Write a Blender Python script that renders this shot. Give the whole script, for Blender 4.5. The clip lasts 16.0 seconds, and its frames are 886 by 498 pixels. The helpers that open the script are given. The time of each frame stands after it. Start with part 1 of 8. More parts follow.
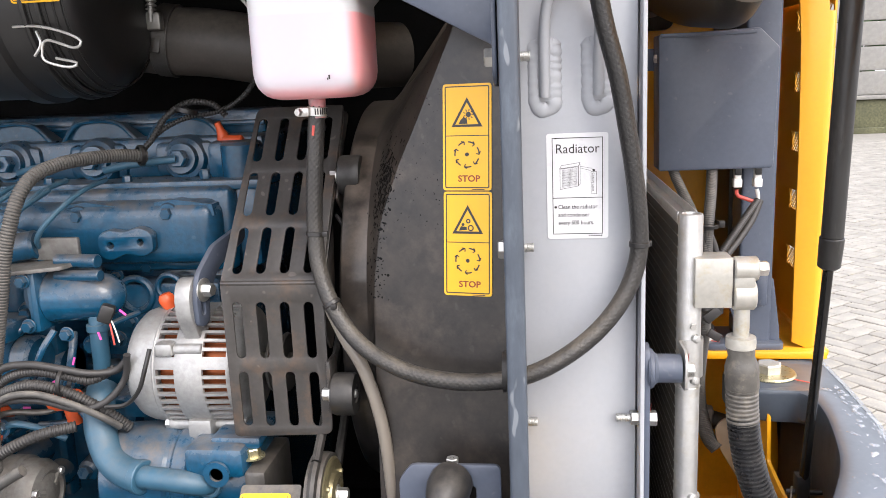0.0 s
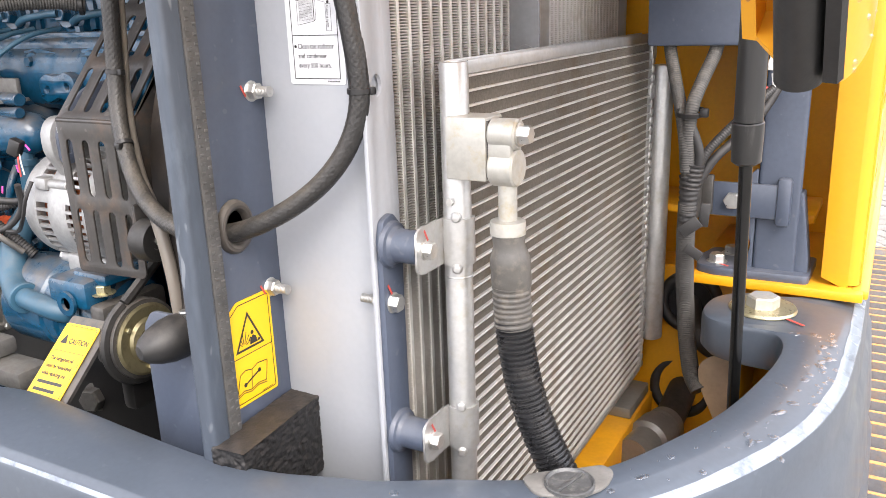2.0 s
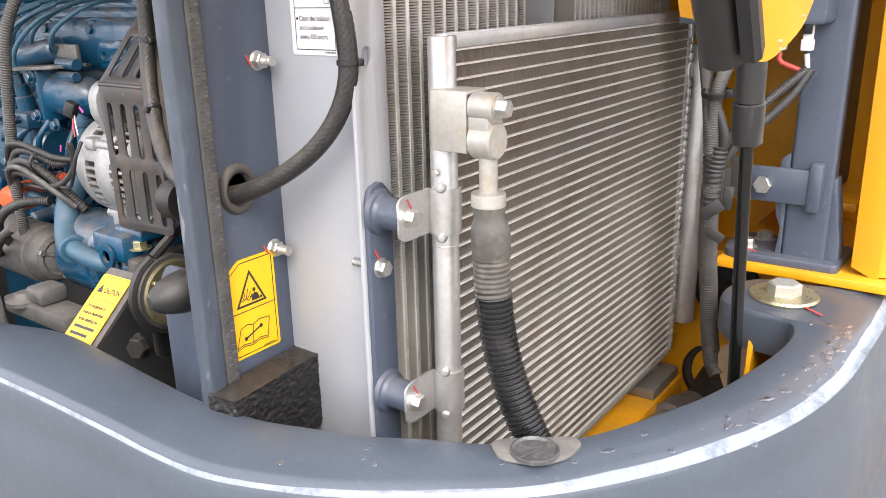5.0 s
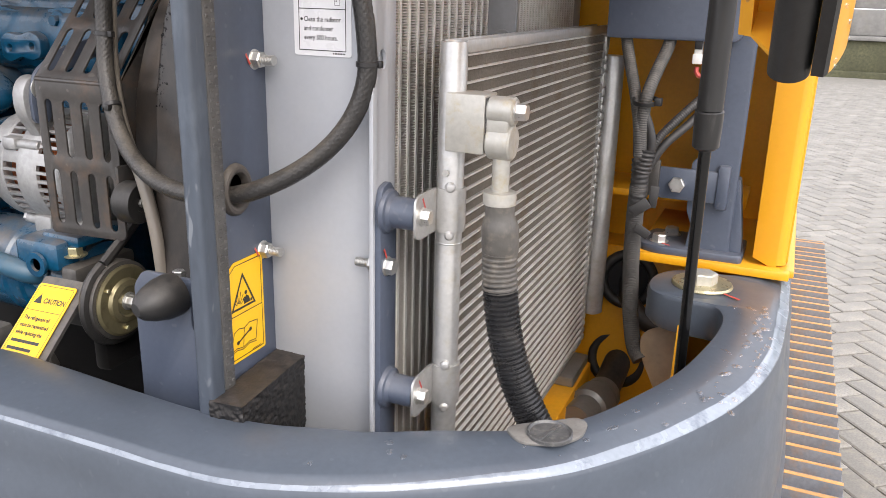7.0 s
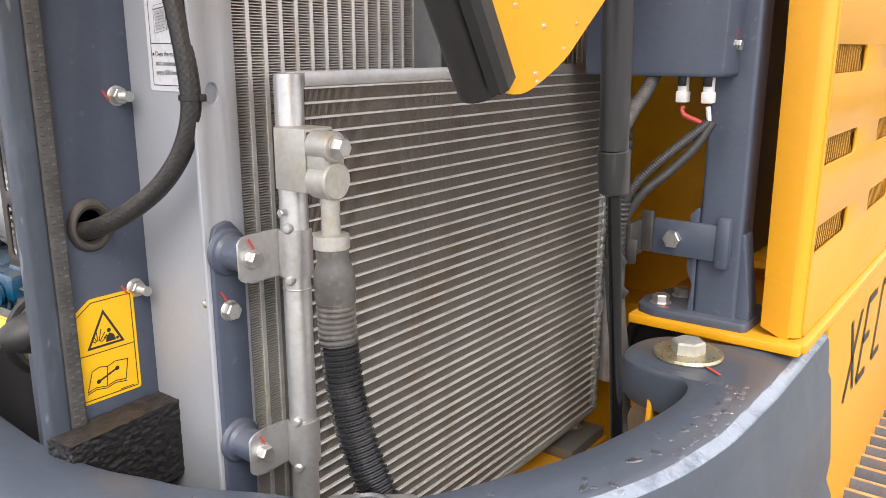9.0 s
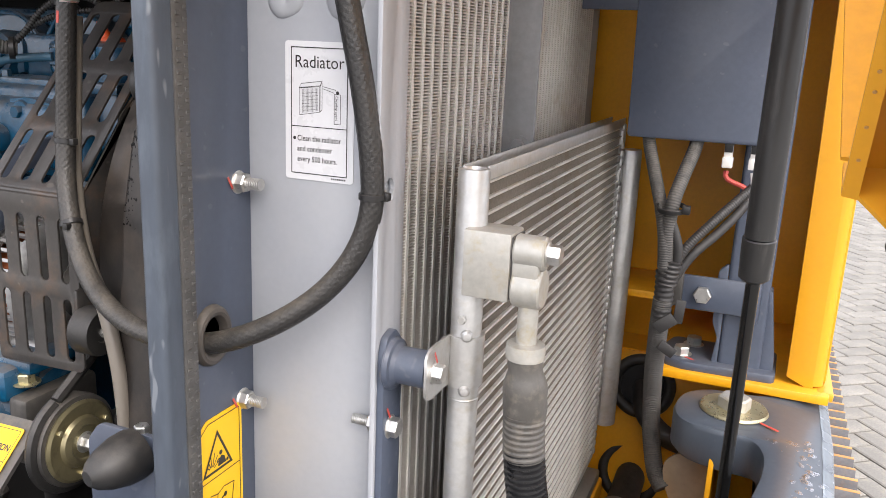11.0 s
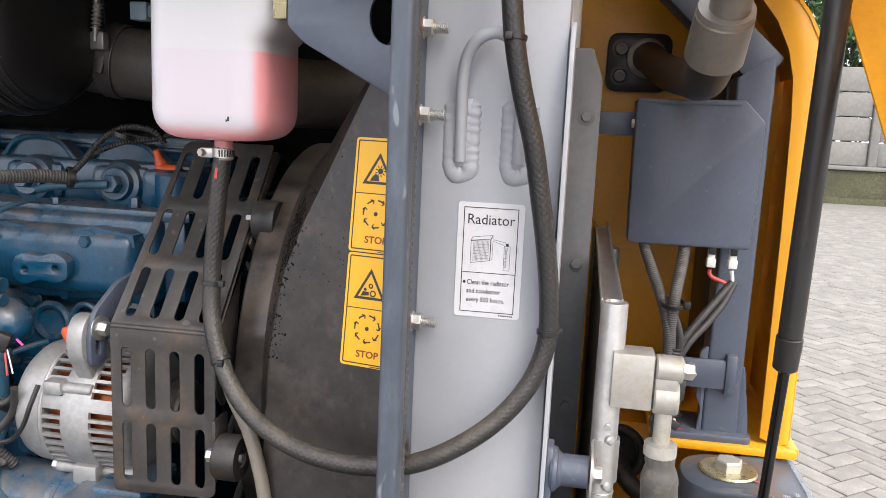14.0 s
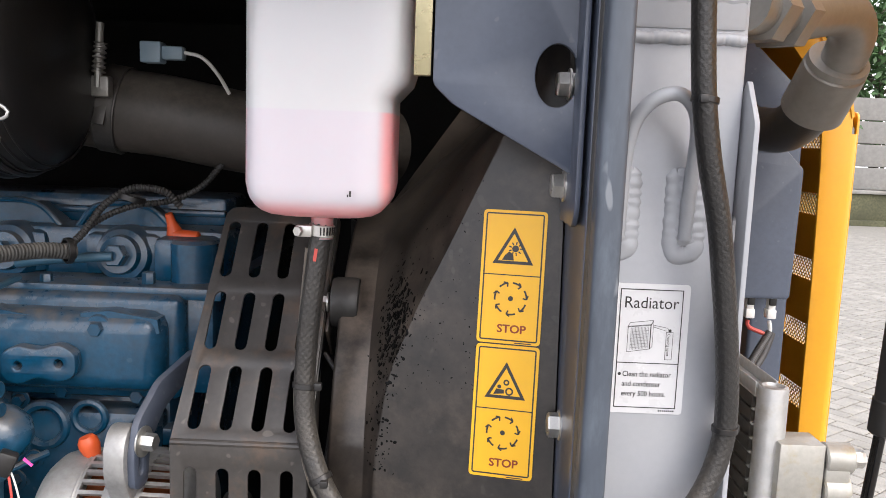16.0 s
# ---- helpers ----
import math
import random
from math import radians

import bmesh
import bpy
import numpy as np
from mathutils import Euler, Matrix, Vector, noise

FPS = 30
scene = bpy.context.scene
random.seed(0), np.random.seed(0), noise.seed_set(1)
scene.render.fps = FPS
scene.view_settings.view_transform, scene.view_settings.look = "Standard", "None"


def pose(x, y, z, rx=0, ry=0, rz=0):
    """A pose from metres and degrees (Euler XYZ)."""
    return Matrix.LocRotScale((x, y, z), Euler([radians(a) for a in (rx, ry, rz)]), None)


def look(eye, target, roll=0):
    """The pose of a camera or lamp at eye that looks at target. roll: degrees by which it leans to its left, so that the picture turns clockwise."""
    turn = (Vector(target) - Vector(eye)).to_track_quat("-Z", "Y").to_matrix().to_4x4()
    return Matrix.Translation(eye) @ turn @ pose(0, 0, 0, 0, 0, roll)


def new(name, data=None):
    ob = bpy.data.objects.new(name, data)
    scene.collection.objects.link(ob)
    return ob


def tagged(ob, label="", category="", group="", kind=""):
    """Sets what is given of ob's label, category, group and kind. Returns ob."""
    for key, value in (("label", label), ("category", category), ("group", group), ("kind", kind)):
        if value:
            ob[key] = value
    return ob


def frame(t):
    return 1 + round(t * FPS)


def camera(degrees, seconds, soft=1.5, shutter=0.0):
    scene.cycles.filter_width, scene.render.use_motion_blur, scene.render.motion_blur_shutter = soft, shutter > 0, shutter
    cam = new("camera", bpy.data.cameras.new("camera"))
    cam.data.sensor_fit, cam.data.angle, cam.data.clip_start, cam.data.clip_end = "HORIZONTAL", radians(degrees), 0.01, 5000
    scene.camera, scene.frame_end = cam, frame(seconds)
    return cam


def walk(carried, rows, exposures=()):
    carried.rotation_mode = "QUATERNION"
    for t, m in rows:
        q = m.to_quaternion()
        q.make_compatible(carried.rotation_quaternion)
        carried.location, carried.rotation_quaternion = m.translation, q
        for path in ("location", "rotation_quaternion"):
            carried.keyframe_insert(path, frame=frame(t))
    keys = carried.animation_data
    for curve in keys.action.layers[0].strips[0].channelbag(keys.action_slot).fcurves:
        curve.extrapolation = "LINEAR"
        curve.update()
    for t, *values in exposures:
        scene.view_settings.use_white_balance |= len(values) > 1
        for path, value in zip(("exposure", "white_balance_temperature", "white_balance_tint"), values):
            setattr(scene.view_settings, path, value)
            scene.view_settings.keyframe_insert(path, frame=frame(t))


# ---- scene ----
cam = camera(57.8, 16.0, soft=0.6)
PATH = [
    (0, (0.019, 0.014, 1.511), (-0.228, 1.956, 1.101), -2.5),
    (0.5, (0.162, 0.06, 1.503), (-0.339, 1.953, 1.094), -3.0),
    (1, (0.364, 0.099, 1.479), (-0.44, 1.873, 1.022), -3.0),
    (1.5, (0.41, 0.155, 1.447), (-0.388, 1.914, 0.928), -2.5),
    (2, (0.483, 0.241, 1.411), (-0.463, 1.909, 0.842), -1.9),
    (2.5, (0.54, 0.285, 1.385), (-0.554, 1.843, 0.773), -0.7),
    (3, (0.538, 0.294, 1.39), (-0.616, 1.801, 0.76), -0.7),
    (3.5, (0.54, 0.301, 1.394), (-0.634, 1.789, 0.757), -0.8),
    (4, (0.578, 0.297, 1.401), (-0.602, 1.783, 0.769), -1.4),
    (4.2, (0.588, 0.297, 1.402), (-0.597, 1.781, 0.774), -1.7),
    (6.3, (0.451, 0.158, 1.42), (-0.368, 1.877, 0.806), 1.4),
    (6.5, (0.43, 0.145, 1.414), (-0.333, 1.889, 0.8), 1.7),
    (7, (0.44, 0.164, 1.411), (-0.3, 1.919, 0.803), 1.6),
    (7.5, (0.59, 0.318, 1.396), (-0.467, 1.945, 0.911), -0.5),
    (8, (0.719, 0.42, 1.403), (-0.54, 1.901, 0.931), -1.4),
    (8.2, (0.721, 0.427, 1.389), (-0.569, 1.88, 0.916), -1.3),
    (10.3, (0.456, 0.248, 1.424), (-0.386, 1.988, 0.914), 2.9),
    (10.5, (0.423, 0.255, 1.436), (-0.409, 2.0, 0.921), 2.8),
    (11, (0.366, 0.272, 1.457), (-0.355, 2.072, 0.969), 2.5),
    (11.5, (0.279, 0.219, 1.491), (-0.224, 2.099, 1.031), 1.3),
    (12, (0.212, 0.171, 1.507), (-0.183, 2.087, 1.09), 1.4),
    (12.5, (0.188, 0.167, 1.507), (-0.189, 2.092, 1.117), 1.4),
    (13, (0.165, 0.15, 1.522), (-0.201, 2.082, 1.159), 2.1),
    (13.5, (0.152, 0.125, 1.526), (-0.193, 2.064, 1.179), 2.4),
    (14, (0.13, 0.102, 1.532), (-0.202, 2.046, 1.199), 2.6),
    (14.5, (0.103, 0.082, 1.534), (-0.205, 2.032, 1.217), 3.0),
    (15, (0.07, 0.064, 1.54), (-0.222, 2.021, 1.251), 3.0),
    (15.5, (0.008, 0.125, 1.533), (-0.22, 2.09, 1.242), 3.6),
    (16, (-0.103, 0.189, 1.559), (-0.119, 2.171, 1.292), 2.2),
]
walk(cam, [(t, look(eye, target, roll)) for t, eye, target, roll in PATH], exposures=[(0.0, 1.66), (1.0, 1.72), (1.5, 1.80), (2.0, 1.82), (4.2, 1.80), (6.3, 1.34), (7.0, 1.30), (7.5, 1.30), (8.2, 1.26), (10.3, 1.12), (10.5, 1.16), (11.0, 1.40), (11.5, 1.36), (13.0, 1.36), (14.5, 1.36), (16.0, 1.38)])

# ---- daylight: an overcast sky ----
world = bpy.data.worlds.new("overcast_sky")
world.use_nodes = True
scene.world = world
_wn = world.node_tree.nodes
_sky = _wn.new("ShaderNodeTexSky")
_sky.sky_type = "NISHITA"
_sky.sun_disc = False
_sky.sun_elevation, _sky.sun_rotation = radians(45), radians(135)
_sky.air_density, _sky.dust_density, _sky.ozone_density = 1.0, 4.0, 1.0
_pale = _wn.new("ShaderNodeMixRGB")
_pale.inputs[0].default_value = 0.75
_pale.inputs[2].default_value = (7.50, 7.40, 7.95, 1)
world.node_tree.links.new(_sky.outputs[0], _pale.inputs[1])
world.node_tree.links.new(_pale.outputs[0], _wn["Background"].inputs[0])
_wn["Background"].inputs[1].default_value = 0.150
_sun = bpy.data.lights.new("sun", "SUN")
_sun.energy, _sun.angle, _sun.color = 1.1, radians(36), (1.0, 0.945, 0.905)
new("sun", _sun).matrix_world = look((0.80, -0.03, 2.10), (0.05, 0.72, 1.05))

# ---- materials ----
def make_material(name, base, rough=0.5, metal=0.0, var=0.12, scale=9.0, fine=0.05, fine_scale=160.0, bump=0.0, bump_scale=300.0,
                  dust=None, dust_amount=0.0, coat=0.0, spec=0.5, specks=None, speck_amount=0.0, per_piece=0.0, stretch=(1, 1, 1), stains=None, stain_amount=0.0):
    """A painted, metal, rubber or stone surface: a base colour that varies at two scales, with dust that lies on upward faces, specks and fine relief."""
    m = bpy.data.materials.new(name)
    m.use_nodes = True
    n, ln = m.node_tree.nodes, m.node_tree.links
    b = n["Principled BSDF"]
    co = n.new("ShaderNodeTexCoord")
    mp = n.new("ShaderNodeMapping")
    mp.inputs["Scale"].default_value = stretch
    ln.new(co.outputs["Object"], mp.inputs[0])

    def noise_tex(sc, detail=4.0, rough_=0.55):
        t = n.new("ShaderNodeTexNoise")
        t.inputs["Scale"].default_value, t.inputs["Detail"].default_value, t.inputs["Roughness"].default_value = sc, detail, rough_
        ln.new(mp.outputs[0], t.inputs["Vector"])
        return t.outputs["Fac"]

    def ramp(src, lo, hi, a=0.0, c=1.0):
        r = n.new("ShaderNodeMapRange")
        r.inputs[1].default_value, r.inputs[2].default_value, r.inputs[3].default_value, r.inputs[4].default_value = lo, hi, a, c
        ln.new(src, r.inputs[0])
        return r.outputs[0]

    def mix(fac, a, c, kind="MIX"):
        x = n.new("ShaderNodeMixRGB")
        x.blend_type = kind
        for sock, v in zip(x.inputs, (fac, a, c)):
            if isinstance(v, (int, float)):
                sock.default_value = v
            elif isinstance(v, tuple):
                sock.default_value = (*v, 1) if len(v) == 3 else v
            else:
                ln.new(v, sock)
        return x.outputs[0]

    dark = tuple(v * (1 - var) for v in base)
    light = tuple(min(1.0, v * (1 + var)) for v in base)
    big = noise_tex(scale)
    col = mix(ramp(big, 0.3, 0.7), dark, light)
    if fine:
        col = mix(ramp(noise_tex(fine_scale, 2.0), 0.35, 0.75, 0.0, fine * 4), col, tuple(v * 0.55 for v in base))
    if per_piece:
        oi = n.new("ShaderNodeObjectInfo")
        geo_i = n.new("ShaderNodeNewGeometry")
        add = n.new("ShaderNodeMath")
        add.operation = "ADD"
        ln.new(oi.outputs["Random"], add.inputs[0])
        ln.new(geo_i.outputs["Random Per Island"], add.inputs[1])
        fr = n.new("ShaderNodeMath")
        fr.operation = "FRACT"
        ln.new(add.outputs[0], fr.inputs[0])
        col = mix(ramp(fr.outputs[0], 0, 1, 0, per_piece), col, tuple(v * 0.5 for v in base))
    if stains:
        col = mix(ramp(noise_tex(scale * 2.3, 6.0, 0.65), 0.52, 0.68, 0.0, stain_amount), col, stains)
    if dust:
        geo = n.new("ShaderNodeNewGeometry")
        sep = n.new("ShaderNodeSeparateXYZ")
        ln.new(geo.outputs["Normal"], sep.inputs[0])
        up = ramp(sep.outputs[2], -0.1, 0.8)
        patch = ramp(noise_tex(scale * 3.0, 6.0, 0.7), 0.36, 0.66, 0.15, 1.0)
        mul = n.new("ShaderNodeMath")
        mul.operation = "MULTIPLY"
        ln.new(up, mul.inputs[0])
        ln.new(patch, mul.inputs[1])
        mul2 = n.new("ShaderNodeMath")
        mul2.operation = "MULTIPLY"
        mul2.inputs[1].default_value = dust_amount
        ln.new(mul.outputs[0], mul2.inputs[0])
        col = mix(mul2.outputs[0], col, dust)
        rr = n.new("ShaderNodeMath")
        rr.operation = "ADD"
        rr.inputs[1].default_value = rough
        ln.new(ramp(mul2.outputs[0], 0, 1, 0, 0.35), rr.inputs[0])
        ln.new(rr.outputs[0], b.inputs["Roughness"])
    else:
        ln.new(ramp(noise_tex(scale * 4, 5.0), 0.25, 0.75, max(0.02, rough - 0.07), min(1, rough + 0.07)), b.inputs["Roughness"])
    if specks:
        col = mix(ramp(noise_tex(fine_scale * 0.55, 1.0), 0.70, 0.74, 0.0, speck_amount), col, specks)
    ln.new(col, b.inputs["Base Color"])
    b.inputs["Metallic"].default_value = metal
    b.inputs["Specular IOR Level"].default_value = spec
    b.inputs["Coat Weight"].default_value = coat
    b.inputs["Coat Roughness"].default_value = 0.07
    if bump:
        bp = n.new("ShaderNodeBump")
        bp.inputs["Strength"].default_value, bp.inputs["Distance"].default_value = bump, 0.001
        ln.new(noise_tex(bump_scale, 3.0), bp.inputs["Height"])
        ln.new(bp.outputs[0], b.inputs["Normal"])
    return m


DUST = (0.30, 0.25, 0.19)
M_YELLOW = make_material("yellow_paint", (0.67, 0.310, 0.013), 0.32, var=0.05, scale=4, fine=0.02, coat=0.10, bump=0.04, bump_scale=220, dust=(0.42, 0.27, 0.10), dust_amount=0.22)
M_YELLOW_IN = make_material("yellow_paint_dusty", (0.80, 0.365, 0.006), 0.36, var=0.09, scale=5, fine=0.04, bump=0.05, bump_scale=200, dust=(0.36, 0.21, 0.06), dust_amount=0.3, stains=(0.52, 0.23, 0.01), stain_amount=0.25)
M_GREY = make_material("grey_blue_paint", (0.066, 0.079, 0.099), 0.36, var=0.10, scale=5, fine=0.05, coat=0.10, bump=0.04, bump_scale=60, specks=(0.35, 0.36, 0.38), speck_amount=0.04)
M_FRAME = make_material("dark_grey_blue_paint", (0.064, 0.078, 0.110), 0.38, var=0.12, scale=8, fine=0.06, coat=0.1, bump=0.06, bump_scale=240, specks=(0.4, 0.4, 0.4), speck_amount=0.08, dust=(0.2, 0.19, 0.18), dust_amount=0.3)
M_POST = make_material("scuffed_grey_blue_paint", (0.060, 0.073, 0.094), 0.45, var=0.12, scale=14, fine=0.10, bump=0.1, bump_scale=260, stretch=(1, 1, 0.3), stains=(0.14, 0.17, 0.205), stain_amount=0.38, specks=(0.3, 0.32, 0.34), speck_amount=0.4)
M_SILVER = make_material("silver_paint", (0.385, 0.398, 0.422), 0.50, metal=0.12, var=0.05, scale=5, fine=0.02, bump=0.05, bump_scale=400, stains=(0.45, 0.45, 0.45), stain_amount=0.25)
M_FLANGE = make_material("dull_grey_paint", (0.205, 0.212, 0.222), 0.5, var=0.12, scale=8, fine=0.06, bump=0.06, bump_scale=300, stains=(0.14, 0.14, 0.14), stain_amount=0.4)
M_ALU = make_material("bare_aluminium", (0.52, 0.515, 0.50), 0.40, metal=0.7, var=0.10, scale=30, fine=0.07, bump=0.12, bump_scale=300, stains=(0.42, 0.38, 0.30), stain_amount=0.5)
M_ALU_CAST = make_material("cast_aluminium", (0.38, 0.38, 0.375), 0.48, metal=0.6, var=0.12, scale=30, fine=0.10, bump=0.2, bump_scale=500, dust=DUST, dust_amount=0.3)
M_CREAM = make_material("plated_block", (0.47, 0.455, 0.41), 0.42, metal=0.45, var=0.12, scale=28, fine=0.08, bump=0.1, bump_scale=260, stains=(0.40, 0.33, 0.20), stain_amount=0.6)
M_FIN = make_material("cooler_fins", (0.27, 0.24, 0.205), 0.5, metal=0.4, var=0.22, scale=5, fine=0.1, fine_scale=300, stains=(0.20, 0.14, 0.085), stain_amount=0.7)
M_FIN_PALE = make_material("radiator_fins", (0.52, 0.49, 0.45), 0.5, metal=0.4, var=0.2, scale=5, fine=0.1, fine_scale=300, stains=(0.26, 0.20, 0.14), stain_amount=0.5)
M_TUBE = make_material("cooler_tubes", (0.80, 0.79, 0.76), 0.36, metal=0.5, var=0.12, scale=8, fine=0.05, stains=(0.40, 0.32, 0.24), stain_amount=0.45)
# dark colour of the slabs that stand in for shade between fins
M_CORE_SHADE = make_material("cooler_core_shade", (0.06, 0.052, 0.042), 0.8, var=0.2)
M_ENGINE = make_material("blue_engine_paint", (0.004, 0.058, 0.118), 0.22, var=0.3, scale=14, fine=0.12, coat=0.25, bump=0.26, bump_scale=220, dust=(0.17, 0.13, 0.09), dust_amount=0.7, specks=(0.16, 0.2, 0.22), speck_amount=0.12)
M_ENGINE_LT = make_material("blue_pipe_paint", (0.030, 0.095, 0.150), 0.42, var=0.12, scale=20, fine=0.05, bump=0.1, bump_scale=300, dust=(0.16, 0.15, 0.13), dust_amount=0.4)
M_BLACK = make_material("black_plastic", (0.014, 0.0135, 0.0135), 0.36, var=0.2, scale=10, fine=0.1, bump=0.06, bump_scale=300, dust=(0.10, 0.085, 0.07), dust_amount=0.25)
# real dust, its upward part paled further to paint the cone's sky sheen
M_SHROUD = make_material("dusty_black_shroud", (0.010, 0.0092, 0.009), 0.32, var=0.55, scale=9, fine=0.22, fine_scale=150, bump=0.15, bump_scale=140, dust=(0.14, 0.11, 0.085), dust_amount=0.8, stains=(0.048, 0.038, 0.030), stain_amount=0.75, specks=(0.10, 0.09, 0.08), speck_amount=0.15)
M_GUARD = make_material("rusty_black_steel", (0.044, 0.040, 0.037), 0.38, var=0.3, scale=16, fine=0.12, bump=0.12, bump_scale=240, stains=(0.13, 0.078, 0.045), stain_amount=0.35, specks=(0.2, 0.18, 0.16), speck_amount=0.3)
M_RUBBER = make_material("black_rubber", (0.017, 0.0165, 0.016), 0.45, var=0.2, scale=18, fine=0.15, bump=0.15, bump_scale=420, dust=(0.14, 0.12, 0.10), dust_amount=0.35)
M_HOSE = make_material("braided_rubber_hose", (0.026, 0.025, 0.024), 0.38, var=0.2, scale=14, fine=0.25, fine_scale=260, bump=0.5, bump_scale=520, dust=(0.20, 0.17, 0.13), dust_amount=0.5)
M_LOOM = make_material("grey_cable_sleeve", (0.062, 0.060, 0.057), 0.6, var=0.2, scale=20, fine=0.12, bump=0.2, bump_scale=500, dust=(0.28, 0.25, 0.21), dust_amount=0.5)
M_LOOM_DK = make_material("dark_cable_sleeve", (0.026, 0.025, 0.025), 0.48, var=0.2, scale=20, fine=0.12, bump=0.2, bump_scale=500, dust=(0.15, 0.13, 0.11), dust_amount=0.3)
M_TAPE = make_material("grey_wrapping_tape", (0.095, 0.088, 0.078), 0.45, var=0.3, scale=24, fine=0.10, bump=0.4, bump_scale=160, stains=(0.22, 0.19, 0.15), stain_amount=0.55)
M_FOAM = make_material("black_foam", (0.012, 0.0115, 0.0115), 0.5, var=0.4, scale=30, fine=0.4, fine_scale=120, bump=0.9, bump_scale=170, dust=(0.10, 0.08, 0.065), dust_amount=0.45)
M_ZINC = make_material("zinc_bolt", (0.60, 0.59, 0.56), 0.32, metal=0.85, var=0.15, scale=60, fine=0.08, bump=0.05, bump_scale=500)
M_BRASS = make_material("yellow_zinc", (0.50, 0.45, 0.28), 0.30, metal=0.8, var=0.15, scale=40, fine=0.06, stains=(0.35, 0.30, 0.20), stain_amount=0.4)
M_BRONZE = make_material("dull_yellow_plating", (0.30, 0.26, 0.15), 0.36, metal=0.75, var=0.2, scale=40, fine=0.08, stains=(0.16, 0.13, 0.08), stain_amount=0.5)
M_STEEL_DK = make_material("dark_steel", (0.10, 0.095, 0.09), 0.45, metal=0.6, var=0.25, scale=25, fine=0.1, bump=0.1, bump_scale=300, dust=DUST, dust_amount=0.4)
M_ROD = make_material("polished_black_rod", (0.05, 0.05, 0.05), 0.14, metal=0.9, var=0.1, scale=20, fine=0.03)
M_STRUT = make_material("strut_sleeve", (0.024, 0.0235, 0.023), 0.36, var=0.25, scale=26, fine=0.1, bump=0.05, bump_scale=300, stretch=(1, 1, 0.12), stains=(0.085, 0.080, 0.075), stain_amount=0.6)
M_FITTING = make_material("grey_steel_fitting", (0.25, 0.24, 0.22), 0.4, metal=0.5, var=0.08, scale=16, fine=0.05, bump=0.06, bump_scale=300)
M_RED = make_material("red_mark", (0.48, 0.065, 0.05), 0.5, var=0.1, fine=0.03)
M_PINK = make_material("pink_paint_dab", (0.75, 0.10, 0.42), 0.5, var=0.1, fine=0.02)
M_ORANGE = make_material("orange_boot", (0.58, 0.085, 0.02), 0.45, var=0.12, scale=40, fine=0.03)
M_WHITE_PLASTIC = make_material("white_plug", (0.70, 0.69, 0.66), 0.4, var=0.06, scale=40, fine=0.03)
M_BLUE_PLUG = make_material("blue_grey_plug", (0.22, 0.30, 0.36), 0.4, var=0.06, scale=40, fine=0.03)
M_COPPER = make_material("copper_winding", (0.26, 0.070, 0.022), 0.35, metal=0.7, var=0.2, scale=80, fine=0.05)
M_LABEL_Y = make_material("yellow_sticker", (0.86, 0.46, 0.01), 0.35, var=0.03, scale=20, fine=0.01, stains=(0.6, 0.36, 0.05), stain_amount=0.15)
M_LABEL_Y2 = make_material("lemon_sticker", (0.86, 0.49, 0.010), 0.33, var=0.03, scale=20, fine=0.01)
M_LABEL_W = make_material("white_sticker", (0.66, 0.66, 0.67), 0.3, var=0.02, scale=20, fine=0.01)
M_INK = make_material("black_ink", (0.025, 0.022, 0.02), 0.45, var=0.1, fine=0.02)
M_INK_RED = make_material("brown_ink", (0.25, 0.035, 0.004), 0.45, var=0.1, fine=0.02)
M_SHOE = make_material("track_shoe_steel", (0.17, 0.175, 0.19), 0.5, metal=0.3, var=0.18, scale=9, fine=0.1, bump=0.2, bump_scale=150, stains=(0.30, 0.16, 0.06), stain_amount=0.5)
M_RUST = make_material("worn_grouser_edge", (0.50, 0.27, 0.09), 0.55, metal=0.1, var=0.25, scale=12, fine=0.12, bump=0.2, bump_scale=180, stains=(0.22, 0.16, 0.11), stain_amount=0.5)
M_PAVER = make_material("concrete_paver", (0.268, 0.255, 0.228), 0.85, var=0.22, scale=7, fine=0.18, fine_scale=110, bump=0.6, bump_scale=90, per_piece=0.5, stains=(0.26, 0.24, 0.19), stain_amount=0.6)
M_JOINT = make_material("paver_joint_soil", (0.065, 0.055, 0.042), 0.95, var=0.3, scale=6, fine=0.2)
M_CONCRETE = make_material("weathered_concrete", (0.21, 0.204, 0.19), 0.85, var=0.25, scale=1.2, fine=0.1, fine_scale=14, bump=0.4, bump_scale=20, stains=(0.20, 0.19, 0.16), stain_amount=0.6)
M_MOSS = make_material("mossy_base", (0.085, 0.085, 0.045), 0.9, var=0.35, scale=1.8, fine=0.25, fine_scale=20)
M_LEAF = make_material("leaves", (0.055, 0.125, 0.035), 0.6, var=0.4, scale=1.5, fine=0.1, per_piece=0.6)
M_BARK = make_material("bark", (0.10, 0.08, 0.06), 0.85, var=0.3, scale=6, fine=0.2)
M_DRY_LEAF = make_material("yellow_fallen_leaf", (0.62, 0.55, 0.08), 0.6, var=0.2, scale=40)
M_SLEEVE = make_material("glossy_black_sleeve", (0.014, 0.014, 0.015), 0.28, var=0.3, scale=20, fine=0.1, bump=0.1, bump_scale=300, stains=(0.06, 0.055, 0.05), stain_amount=0.4)
# pale colour for the sky highlight painted along the counterweight's rim
M_RIM_GLINT = make_material("painted_rim_glint", (0.22, 0.25, 0.29), 0.25, var=0.15, scale=11, fine=0.06, coat=0.6, stains=(0.095, 0.112, 0.145), stain_amount=0.95)
M_CAP_DK = make_material("dark_cap_steel", (0.10, 0.10, 0.10), 0.42, metal=0.3, var=0.3, scale=60, fine=0.15, bump=0.25, bump_scale=300, stains=(0.26, 0.25, 0.22), stain_amount=0.5)
